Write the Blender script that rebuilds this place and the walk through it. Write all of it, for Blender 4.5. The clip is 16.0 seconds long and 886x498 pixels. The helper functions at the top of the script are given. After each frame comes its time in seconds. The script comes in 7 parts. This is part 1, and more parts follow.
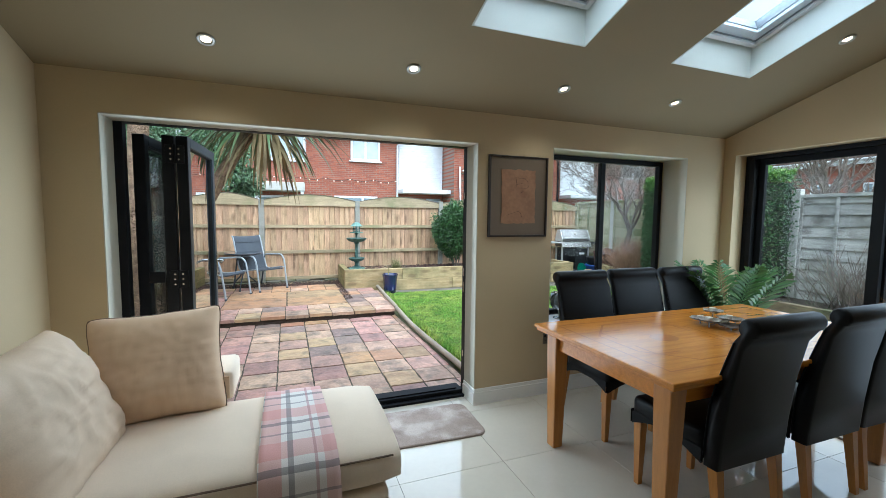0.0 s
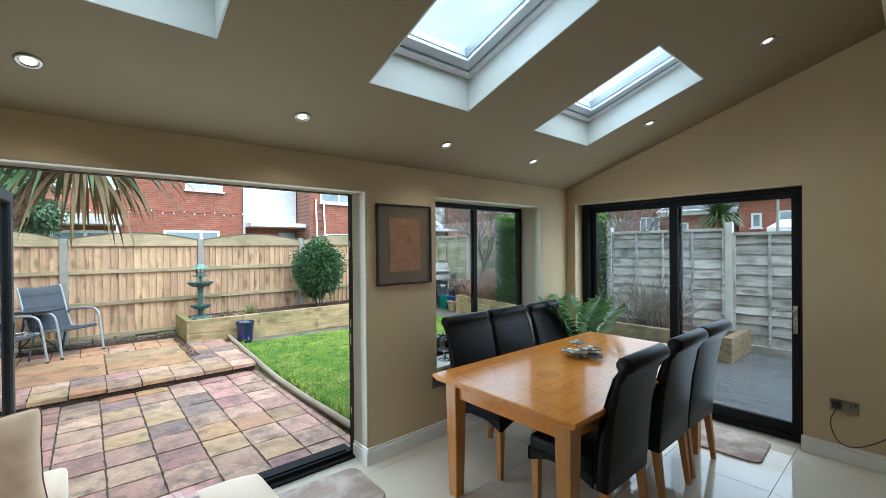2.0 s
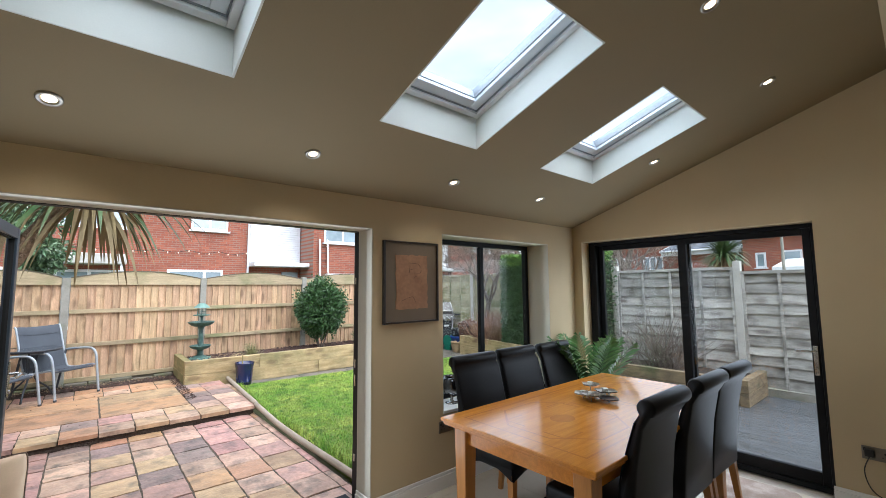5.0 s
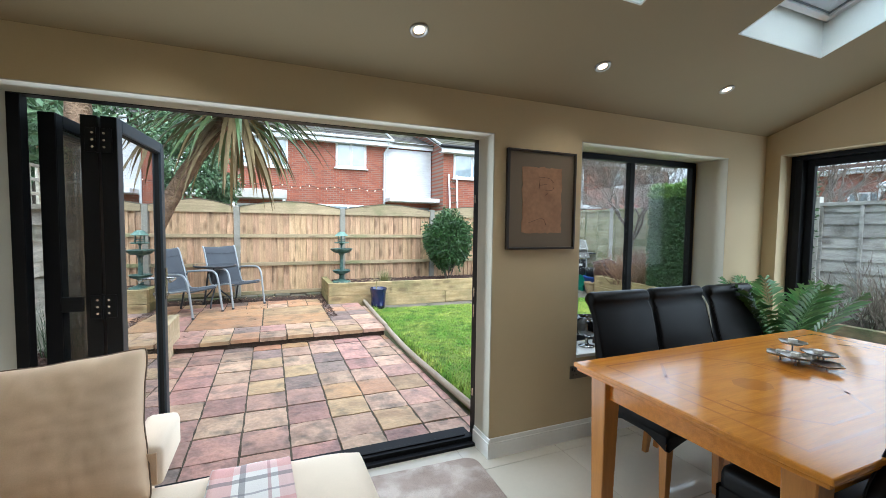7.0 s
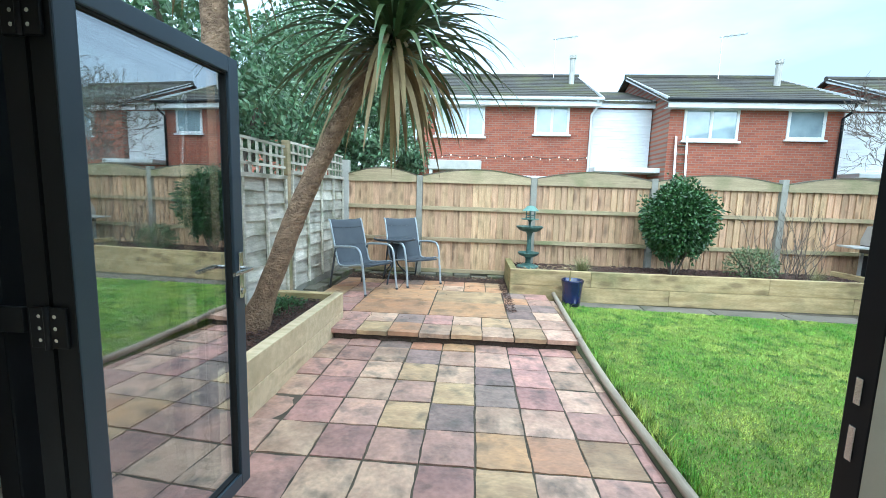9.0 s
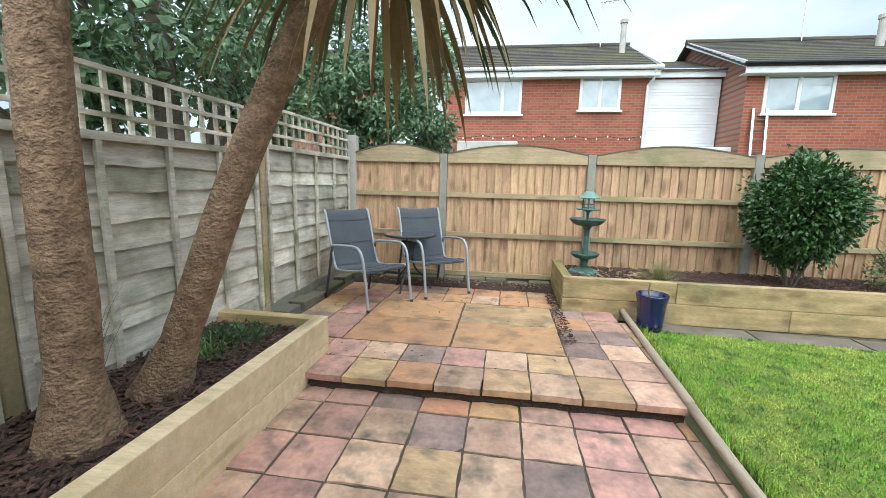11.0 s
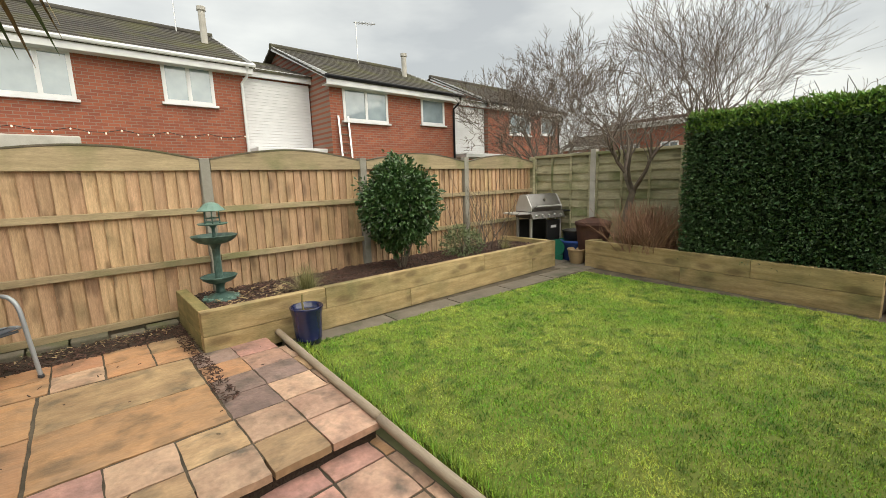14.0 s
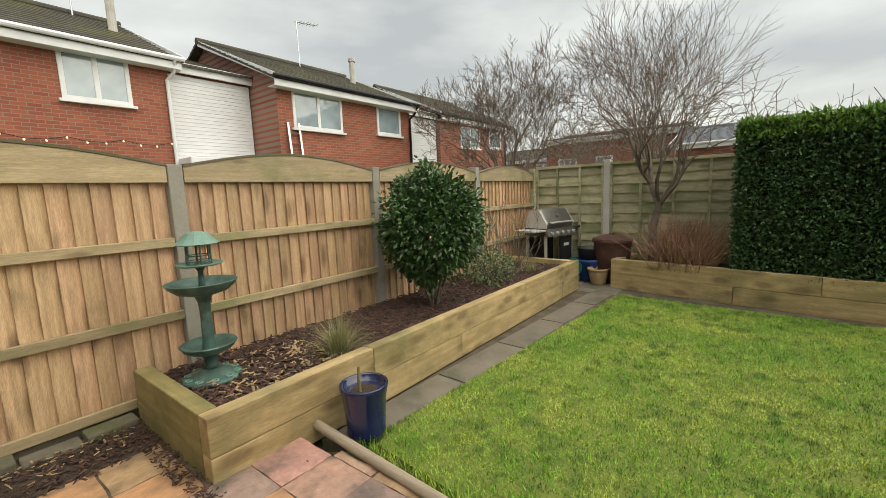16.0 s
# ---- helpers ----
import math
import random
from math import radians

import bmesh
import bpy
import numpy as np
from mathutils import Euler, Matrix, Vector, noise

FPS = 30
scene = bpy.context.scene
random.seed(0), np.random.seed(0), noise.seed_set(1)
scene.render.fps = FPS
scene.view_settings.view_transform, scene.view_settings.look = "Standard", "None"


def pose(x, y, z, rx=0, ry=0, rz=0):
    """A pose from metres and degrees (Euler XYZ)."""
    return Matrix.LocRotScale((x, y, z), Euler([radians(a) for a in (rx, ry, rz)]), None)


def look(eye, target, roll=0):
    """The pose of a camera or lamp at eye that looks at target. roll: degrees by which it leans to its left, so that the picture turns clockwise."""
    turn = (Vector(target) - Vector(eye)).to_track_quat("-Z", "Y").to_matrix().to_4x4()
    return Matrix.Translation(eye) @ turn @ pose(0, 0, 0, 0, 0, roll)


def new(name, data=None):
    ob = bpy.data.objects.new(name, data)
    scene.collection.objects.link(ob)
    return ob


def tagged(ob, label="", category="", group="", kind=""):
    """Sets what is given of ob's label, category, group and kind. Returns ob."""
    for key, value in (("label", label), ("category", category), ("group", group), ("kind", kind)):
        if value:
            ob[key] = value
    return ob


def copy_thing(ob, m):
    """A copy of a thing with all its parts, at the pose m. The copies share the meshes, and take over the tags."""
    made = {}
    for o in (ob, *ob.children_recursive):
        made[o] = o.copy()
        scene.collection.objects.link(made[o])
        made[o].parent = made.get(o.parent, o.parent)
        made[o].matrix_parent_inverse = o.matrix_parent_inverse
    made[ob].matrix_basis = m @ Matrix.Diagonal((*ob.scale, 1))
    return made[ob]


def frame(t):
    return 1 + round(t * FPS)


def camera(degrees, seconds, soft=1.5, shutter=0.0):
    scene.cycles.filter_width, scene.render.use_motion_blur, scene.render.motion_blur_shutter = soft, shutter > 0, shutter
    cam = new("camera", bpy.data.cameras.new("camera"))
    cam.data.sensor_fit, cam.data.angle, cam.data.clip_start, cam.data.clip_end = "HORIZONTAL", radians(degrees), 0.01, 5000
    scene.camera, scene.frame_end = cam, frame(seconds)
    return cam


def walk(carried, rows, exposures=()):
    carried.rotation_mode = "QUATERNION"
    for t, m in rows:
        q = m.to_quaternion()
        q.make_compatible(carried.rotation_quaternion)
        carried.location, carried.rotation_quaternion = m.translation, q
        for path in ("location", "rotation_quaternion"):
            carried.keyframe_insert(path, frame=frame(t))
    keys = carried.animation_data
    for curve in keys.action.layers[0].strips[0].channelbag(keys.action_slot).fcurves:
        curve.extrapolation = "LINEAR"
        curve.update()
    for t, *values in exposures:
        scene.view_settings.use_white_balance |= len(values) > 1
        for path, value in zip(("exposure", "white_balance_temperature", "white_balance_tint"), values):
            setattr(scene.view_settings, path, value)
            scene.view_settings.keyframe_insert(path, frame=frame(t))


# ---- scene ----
cam = camera(94.1, 16.0, soft=0.85)
PATH = [
    (0, (0.36, 0.106, 1.411), (1.065, 1.971, 1.255), 0.6),
    (0.5, (0.275, 0.21, 1.427), (1.21, 1.971, 1.272), 0.2),
    (1, (0.229, 0.259, 1.439), (1.348, 1.911, 1.299), -0.0),
    (1.5, (0.199, 0.275, 1.492), (1.443, 1.838, 1.395), -0.3),
    (2, (0.161, 0.27, 1.548), (1.469, 1.784, 1.537), -0.5),
    (2.5, (0.118, 0.255, 1.607), (1.445, 1.749, 1.699), -0.5),
    (3, (0.098, 0.236, 1.618), (1.417, 1.725, 1.823), -0.5),
    (3.2, (0.086, 0.239, 1.636), (1.405, 1.725, 1.864), -0.2),
    (4.2, (0.11, 0.27, 1.605), (1.42, 1.765, 1.84), -0.4),
    (5.3, (0.168, 0.332, 1.509), (1.451, 1.863, 1.645), -0.5),
    (5.5, (0.174, 0.299, 1.505), (1.434, 1.849, 1.604), -0.3),
    (6, (0.252, 0.31, 1.483), (1.414, 1.938, 1.487), -0.1),
    (6.5, (0.321, 0.417, 1.423), (1.322, 2.147, 1.366), 0.5),
    (7, (0.449, 0.71, 1.399), (1.22, 2.552, 1.29), 0.7),
    (7.5, (0.59, 1.051, 1.387), (1.096, 2.98, 1.233), 1.2),
    (8, (0.709, 1.411, 1.38), (0.959, 3.385, 1.186), 1.6),
    (8.5, (0.777, 1.804, 1.372), (0.806, 3.791, 1.144), 1.7),
    (9, (0.81, 2.152, 1.37), (0.668, 4.131, 1.12), 1.7),
    (9.2, (0.822, 2.29, 1.372), (0.622, 4.262, 1.114), 1.6),
    (10.3, (0.79, 3.05, 1.345), (0.43, 5.0, 1.05), 1.6),
    (11.3, (0.707, 3.721, 1.315), (0.526, 5.687, 0.997), 1.4),
    (11.5, (0.724, 3.753, 1.328), (0.652, 5.725, 1.007), 1.4),
    (12, (0.747, 3.799, 1.343), (1.061, 5.75, 1.033), 0.4),
    (12.5, (0.708, 3.804, 1.373), (1.414, 5.649, 1.058), -0.4),
    (13, (0.687, 3.836, 1.395), (1.692, 5.535, 1.073), -1.1),
    (13.5, (0.672, 3.877, 1.407), (1.872, 5.443, 1.081), -1.6),
    (14, (0.695, 4.129, 1.413), (2.002, 5.607, 1.088), -1.8),
    (14.5, (0.701, 4.512, 1.461), (2.064, 5.942, 1.146), -1.7),
    (15, (0.61, 4.973, 1.464), (2.016, 6.364, 1.17), -1.8),
    (15.5, (0.56, 5.426, 1.432), (2.025, 6.76, 1.154), -1.9),
    (16, (0.597, 5.83, 1.456), (2.158, 7.05, 1.186), -2.3),
]
EXPOSURES = [(0.0, 0.66, 5200, 0), (1.5, 0.66, 5200, -1), (2.5, 0.66, 5400, 0), (5.5, 0.66, 5650, 9), (6.0, 0.66, 5450, 4), (7.0, 0.74, 5400, 3), (8.0, 0.78, 5250, -4), (8.5, 0.72, 5100, -7),
             (9.2, 0.62, 4950, -7), (11.3, 0.27, 6050, 3), (12.5, 0.08, 6800, 5), (13.5, -0.04, 7150, 5), (16.0, -0.15, 7250, 4)]
walk(cam, [(t, look(eye, target, roll)) for t, eye, target, roll in PATH], EXPOSURES)


# ---- world, sun, large lights ----
world = bpy.data.worlds.new("world")
scene.world = world
world.use_nodes = True
wn, wl = world.node_tree.nodes, world.node_tree.links
wn.clear()
sky = wn.new("ShaderNodeTexSky")
sky.sky_type, sky.sun_disc = "NISHITA", False
sky.sun_elevation, sky.sun_rotation = radians(56), radians(171)
sky.dust_density = 4.0
coord = wn.new("ShaderNodeTexCoord")
cloud_map = wn.new("ShaderNodeMapping")
cloud_map.inputs["Scale"].default_value = (1.0, 1.0, 3.0)
cloud = wn.new("ShaderNodeTexNoise")
cloud.inputs["Scale"].default_value, cloud.inputs["Detail"].default_value = 2.3, 6.0
cloud_ramp = wn.new("ShaderNodeValToRGB")
cloud_ramp.color_ramp.elements[0].position, cloud_ramp.color_ramp.elements[0].color = 0.34, (0.50, 0.52, 0.56, 1)
cloud_ramp.color_ramp.elements[1].position, cloud_ramp.color_ramp.elements[1].color = 0.64, (0.86, 0.88, 0.91, 1)
sky_bg, cloud_bg = wn.new("ShaderNodeBackground"), wn.new("ShaderNodeBackground")
sky_bg.inputs["Strength"].default_value, cloud_bg.inputs["Strength"].default_value = 0.05, 1.0
add_bg, wout = wn.new("ShaderNodeAddShader"), wn.new("ShaderNodeOutputWorld")
wl.new(coord.outputs["Generated"], cloud_map.inputs[0])
wl.new(cloud_map.outputs[0], cloud.inputs["Vector"])
wl.new(cloud.outputs["Fac"], cloud_ramp.inputs[0])
wl.new(cloud_ramp.outputs[0], cloud_bg.inputs["Color"])
wl.new(sky.outputs[0], sky_bg.inputs["Color"])
wl.new(sky_bg.outputs[0], add_bg.inputs[0])
wl.new(cloud_bg.outputs[0], add_bg.inputs[1])
wl.new(add_bg.outputs[0], wout.inputs[0])

sun = new("sun", bpy.data.lights.new("sun", "SUN"))
sun.data.energy, sun.data.angle, sun.data.color = 3.8, radians(100), (1.0, 0.97, 0.93)
sun.matrix_world = look((1.2, -7.5, 11.3), (0, 0, 0))


def area(name, m, w, h, watts, colour):
    """Daylight coming in at an opening."""
    ob = new(name, bpy.data.lights.new(name, "AREA"))
    ob.data.shape, ob.data.size, ob.data.size_y = "RECTANGLE", w, h
    ob.data.energy, ob.data.color = watts, colour
    ob.matrix_world = m
    return ob


DAY = (0.93, 0.97, 1.0)
area("daylight_bifold", pose(0.55, 2.93, 1.0, -90, 0, 0), 2.1, 1.8, 15, DAY)
area("daylight_window", pose(2.99, 2.93, 1.25, -90, 0, 0), 1.3, 1.3, 4.5, DAY)
area("daylight_slider", pose(4.29, 1.8, 1.0, 0, 90, 0), 1.8, 1.75, 9, DAY)
for sx in (0.22, 1.635, 3.04):
    area("daylight_skylight", pose(sx, 1.66, 2.86, -18.5, 0, 0), 0.6, 0.75, 3.0, DAY)

# ---- materials ----


def mat(name, a, b=None, rough=0.6, metal=0.0, scale=4.0, fine=70.0, bump=0.15, dist=0.004, stretch=(1, 1, 1), vary=0.0, per="object",
        hue=0.0, spec=0.5, coat=0.0, lo=0.35, hi=0.65, grain=0.25, dirt=None, dirt_scale=2.0, dirt_lo=0.55, dirt_hi=0.75, knot=None, knot_map=(6, 6, 2.5), knot_size=0.12):
    """Two colours mixed by a broad noise, a fine grain over it, relief from the grain, and a piece-by-piece variation."""
    m = bpy.data.materials.new(name)
    m.use_nodes = True
    n, l = m.node_tree.nodes, m.node_tree.links
    p = n["Principled BSDF"]
    p.inputs["Roughness"].default_value, p.inputs["Metallic"].default_value = rough, metal
    p.inputs["Specular IOR Level"].default_value, p.inputs["Coat Weight"].default_value = spec, coat
    b = b or tuple(c * 0.82 for c in a)
    tc, mp, info = n.new("ShaderNodeTexCoord"), n.new("ShaderNodeMapping"), n.new("ShaderNodeObjectInfo")
    mp.inputs["Scale"].default_value = stretch
    mul = n.new("ShaderNodeMath")
    mul.operation = "MULTIPLY"
    mul.inputs[1].default_value = 37.0
    l.new(info.outputs["Random"], mul.inputs[0])
    l.new(tc.outputs["Object"], mp.inputs["Vector"])
    broad, small = n.new("ShaderNodeTexNoise"), n.new("ShaderNodeTexNoise")
    for nz, s, d in ((broad, scale, 5.0), (small, fine, 3.0)):
        nz.noise_dimensions = "4D"
        nz.inputs["Scale"].default_value, nz.inputs["Detail"].default_value = s, d
        l.new(mp.outputs[0], nz.inputs["Vector"])
        l.new(mul.outputs[0], nz.inputs["W"])
    ramp = n.new("ShaderNodeValToRGB")
    ramp.color_ramp.elements[0].position, ramp.color_ramp.elements[0].color = lo, (*a, 1)
    ramp.color_ramp.elements[1].position, ramp.color_ramp.elements[1].color = hi, (*b, 1)
    l.new(broad.outputs["Fac"], ramp.inputs[0])
    colour = ramp.outputs[0]
    if dirt:
        dn, dr, dm = n.new("ShaderNodeTexNoise"), n.new("ShaderNodeMapRange"), n.new("ShaderNodeMix")
        dn.noise_dimensions = "4D"
        dn.inputs["Scale"].default_value, dn.inputs["Detail"].default_value = dirt_scale, 8.0
        l.new(tc.outputs["Object"], dn.inputs["Vector"])
        l.new(mul.outputs[0], dn.inputs["W"])
        dr.inputs["From Min"].default_value, dr.inputs["From Max"].default_value = dirt_lo, dirt_hi
        l.new(dn.outputs["Fac"], dr.inputs["Value"])
        dm.data_type = "RGBA"
        dm.inputs[7].default_value = (*dirt, 1)
        l.new(dr.outputs[0], dm.inputs[0])
        l.new(colour, dm.inputs[6])
        colour = dm.outputs[2]
    if knot:
        vo, vr, vx, vmap = n.new("ShaderNodeTexVoronoi"), n.new("ShaderNodeMapRange"), n.new("ShaderNodeMix"), n.new("ShaderNodeMapping")
        vo.voronoi_dimensions = "4D"
        vo.inputs["Scale"].default_value = 1.0
        vmap.inputs["Scale"].default_value = knot_map
        l.new(tc.outputs["Object"], vmap.inputs["Vector"])
        l.new(vmap.outputs[0], vo.inputs["Vector"])
        l.new(mul.outputs[0], vo.inputs["W"])
        vr.inputs["From Min"].default_value, vr.inputs["From Max"].default_value = knot_size, knot_size * 2.2
        vr.inputs["To Min"].default_value, vr.inputs["To Max"].default_value = 0.6, 0.0
        l.new(vo.outputs["Distance"], vr.inputs["Value"])
        vx.data_type = "RGBA"
        vx.inputs[7].default_value = (*knot, 1)
        l.new(vr.outputs[0], vx.inputs[0])
        l.new(colour, vx.inputs[6])
        colour = vx.outputs[2]
    gm, gr = n.new("ShaderNodeMapRange"), n.new("ShaderNodeHueSaturation")
    gm.inputs["To Min"].default_value, gm.inputs["To Max"].default_value = 1.0 - grain, 1.0 + grain
    l.new(small.outputs["Fac"], gm.inputs["Value"])
    l.new(gm.outputs[0], gr.inputs["Value"])
    l.new(colour, gr.inputs["Color"])
    colour = gr.outputs[0]
    if vary or hue:
        hs, vm = n.new("ShaderNodeHueSaturation"), n.new("ShaderNodeMapRange")
        vm.inputs["To Min"].default_value, vm.inputs["To Max"].default_value = 1.0 - vary, 1.0 + vary
        rnd = info.outputs["Random"] if per == "object" else n.new("ShaderNodeNewGeometry").outputs["Random Per Island"]
        l.new(rnd, vm.inputs["Value"])
        l.new(vm.outputs[0], hs.inputs["Value"])
        if hue:
            hm, sc = n.new("ShaderNodeMapRange"), n.new("ShaderNodeMath")
            sc.operation = "FRACT"
            s2 = n.new("ShaderNodeMath")
            s2.operation, s2.inputs[1].default_value = "MULTIPLY", 7.31
            l.new(rnd, s2.inputs[0])
            l.new(s2.outputs[0], sc.inputs[0])
            hm.inputs["To Min"].default_value, hm.inputs["To Max"].default_value = 0.5 - hue, 0.5 + hue
            l.new(sc.outputs[0], hm.inputs["Value"])
            l.new(hm.outputs[0], hs.inputs["Hue"])
        l.new(colour, hs.inputs["Color"])
        colour = hs.outputs[0]
    l.new(colour, p.inputs["Base Color"])
    if bump:
        bp = n.new("ShaderNodeBump")
        bp.inputs["Strength"].default_value, bp.inputs["Distance"].default_value = bump, dist
        l.new(small.outputs["Fac"], bp.inputs["Height"])
        l.new(bp.outputs[0], p.inputs["Normal"])
    return m


def glass(name, tint=(0.97, 0.985, 0.98), rough=0.0, power=5.0, base=0.018):
    m = bpy.data.materials.new(name)
    m.use_nodes = True
    n, l = m.node_tree.nodes, m.node_tree.links
    n.remove(n["Principled BSDF"])
    tr, gl, mx, lw = n.new("ShaderNodeBsdfTransparent"), n.new("ShaderNodeBsdfGlossy"), n.new("ShaderNodeMixShader"), n.new("ShaderNodeLayerWeight")
    pw, ma = n.new("ShaderNodeMath"), n.new("ShaderNodeMath")
    pw.operation, pw.inputs[1].default_value = "POWER", power
    ma.operation, ma.inputs[1].default_value, ma.inputs[2].default_value = "MULTIPLY_ADD", 0.9, base
    tr.inputs[0].default_value = (*tint, 1)
    gl.inputs["Roughness"].default_value = rough
    lw.inputs["Blend"].default_value = 0.5
    l.new(lw.outputs["Facing"], pw.inputs[0])
    l.new(pw.outputs[0], ma.inputs[0])
    l.new(ma.outputs[0], mx.inputs[0])
    l.new(tr.outputs[0], mx.inputs[1])
    l.new(gl.outputs[0], mx.inputs[2])
    l.new(mx.outputs[0], n["Material Output"].inputs[0])
    return m


def glow(name, colour, strength):
    m = bpy.data.materials.new(name)
    m.use_nodes = True
    p = m.node_tree.nodes["Principled BSDF"]
    p.inputs["Base Color"].default_value = (*colour, 1)
    p.inputs["Emission Color"].default_value = (*colour, 1)
    p.inputs["Emission Strength"].default_value = strength
    return m


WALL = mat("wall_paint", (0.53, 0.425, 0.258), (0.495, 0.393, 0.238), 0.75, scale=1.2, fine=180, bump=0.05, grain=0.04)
# Ceiling tone painted well below the walls', standing in for its dimmer light.
CEIL = mat("dimmed_ceiling_paint", (0.25, 0.192, 0.103), (0.23, 0.176, 0.094), 0.8, scale=1.0, fine=180, bump=0.04, grain=0.04)
REVEAL = mat("reveal_paint", (0.49, 0.46, 0.37), (0.45, 0.42, 0.34), 0.7, scale=2, fine=150, bump=0.04, grain=0.04)
WHITE = mat("white_gloss_paint", (0.80, 0.79, 0.76), (0.76, 0.75, 0.71), 0.35, scale=3, fine=90, bump=0.05, grain=0.04)
UPVC = mat("white_upvc", (0.74, 0.75, 0.76), (0.66, 0.67, 0.68), 0.35, scale=3, fine=60, bump=0.03, grain=0.04)
TILE = mat("cream_porcelain", (0.66, 0.60, 0.50), (0.62, 0.56, 0.46), 0.07, scale=2.5, fine=40, bump=0.01, grain=0.04, vary=0.03, coat=0.3)
GROUT = mat("tile_grout", (0.42, 0.38, 0.32), rough=0.9)
ALU = mat("anthracite_aluminium", (0.006, 0.0065, 0.008), (0.009, 0.0095, 0.012), 0.5, scale=5, fine=300, bump=0.03, grain=0.1, spec=0.2)
ALU_OUT = mat("grey_blue_aluminium", (0.045, 0.062, 0.082), (0.038, 0.054, 0.073), 0.42, scale=5, fine=300, bump=0.03, grain=0.1)
RUBBER = mat("black_rubber", (0.012, 0.012, 0.012), rough=0.7)
PANE = glass("window_glass")
PANE_ROOF = glass("roof_glass", (0.98, 0.99, 0.99), 0.0, 9.0, 0.012)
FLASHING = mat("grey_flashing", (0.30, 0.33, 0.36), (0.26, 0.29, 0.32), 0.5)
PANE_LEAF = glass("coated_door_glass", (0.92, 0.95, 0.94), 0.0, 1.5, 0.24)
CHROME = mat("brushed_steel", (0.62, 0.62, 0.60), (0.5, 0.5, 0.49), 0.25, 1.0, scale=8, fine=220, grain=0.1)
SANDSTONE = mat("sandstone", (0.57, 0.385, 0.275), (0.40, 0.25, 0.18), 0.5, scale=5.0, fine=30, bump=0.8, dist=0.008, vary=0.24, hue=0.008, grain=0.42,
                dirt=(0.14, 0.112, 0.088), dirt_scale=8.0, dirt_lo=0.50, dirt_hi=0.74)
STONE_RED = mat("red_sandstone", (0.52, 0.30, 0.235), (0.36, 0.215, 0.18), 0.5, scale=5.0, fine=30, bump=0.8, dist=0.008, vary=0.2, hue=0.012, grain=0.42,
                dirt=(0.15, 0.11, 0.095), dirt_scale=8.0, dirt_lo=0.50, dirt_hi=0.74)
STONE_GREY = mat("plum_grey_sandstone", (0.33, 0.23, 0.195), (0.21, 0.15, 0.13), 0.5, scale=5.0, fine=30, bump=0.9, dist=0.009, vary=0.2, hue=0.012, grain=0.42,
                 dirt=(0.09, 0.08, 0.068), dirt_scale=6.0, dirt_lo=0.48, dirt_hi=0.74)
STONE_BUFF = mat("buff_sandstone", (0.53, 0.365, 0.205), (0.36, 0.235, 0.135), 0.5, scale=4.0, fine=28, bump=0.7, dist=0.007, vary=0.16, hue=0.006, grain=0.36, stretch=(1, 2.2, 1),
                 dirt=(0.15, 0.12, 0.08), dirt_scale=7.0, dirt_lo=0.50, dirt_hi=0.74)
STONE_ORANGE = mat("orange_sandstone", (0.54, 0.29, 0.155), (0.42, 0.245, 0.145), 0.42, scale=3.4, fine=28, bump=0.6, dist=0.006, vary=0.12, hue=0.014, grain=0.34, stretch=(1, 2.2, 1),
                   dirt=(0.17, 0.115, 0.075), dirt_scale=7.0, dirt_lo=0.50, dirt_hi=0.74)
JOINT = mat("sandy_mortar_joint", (0.125, 0.10, 0.07), (0.06, 0.05, 0.036), 0.95, scale=6, fine=80, bump=0.6, grain=0.4)
CONCRETE = mat("weathered_concrete", (0.34, 0.32, 0.28), (0.25, 0.24, 0.20), 0.9, scale=4, fine=90, bump=0.4, grain=0.25, dirt=(0.17, 0.18, 0.12), dirt_scale=3)
CONCRETE_PALE = mat("pale_concrete", (0.52, 0.50, 0.46), (0.42, 0.40, 0.36), 0.9, scale=4, fine=90, bump=0.3, grain=0.2)
PATH_SLAB = mat("path_concrete", (0.18, 0.155, 0.12), (0.125, 0.108, 0.085), 0.8, scale=3, fine=70, bump=0.4, vary=0.1, grain=0.3, dirt=(0.08, 0.085, 0.05), dirt_scale=3)
# Soil tone; the step riser also wears it as painted shade.
SOIL = mat("garden_soil_and_riser_shade", (0.06, 0.042, 0.03), (0.04, 0.028, 0.02), 0.95, scale=6, fine=60, bump=0.9, dist=0.02, grain=0.5)
TURF = mat("turf_ground", (0.10, 0.145, 0.022), (0.175, 0.20, 0.042), 0.95, scale=5, fine=60, bump=0.6, grain=0.4)
FIELD = mat("rough_grass_ground", (0.10, 0.12, 0.05), (0.14, 0.13, 0.07), 0.95, scale=0.3, fine=8, bump=0.5, grain=0.4)
FENCE_WOOD = mat("treated_softwood", (0.60, 0.41, 0.25), (0.44, 0.285, 0.165), 0.75, scale=3.0, fine=26, stretch=(14, 14, 1.0), bump=0.7, vary=0.18, hue=0.008, grain=0.5,
                 dirt=(0.22, 0.17, 0.09), dirt_scale=3.0, dirt_lo=0.56, dirt_hi=0.80, knot=(0.085, 0.045, 0.022), knot_map=(9, 1, 3.2), knot_size=0.2)
FENCE_RAIL = mat("greenish_treated_rail", (0.44, 0.345, 0.21), (0.33, 0.26, 0.155), 0.75, scale=3.0, fine=26, stretch=(1, 14, 14), bump=0.4, vary=0.12, grain=0.45,
                 dirt=(0.22, 0.21, 0.10), dirt_scale=2.5, dirt_lo=0.47, dirt_hi=0.7, knot=(0.14, 0.09, 0.05), knot_map=(3, 1, 12), knot_size=0.13)
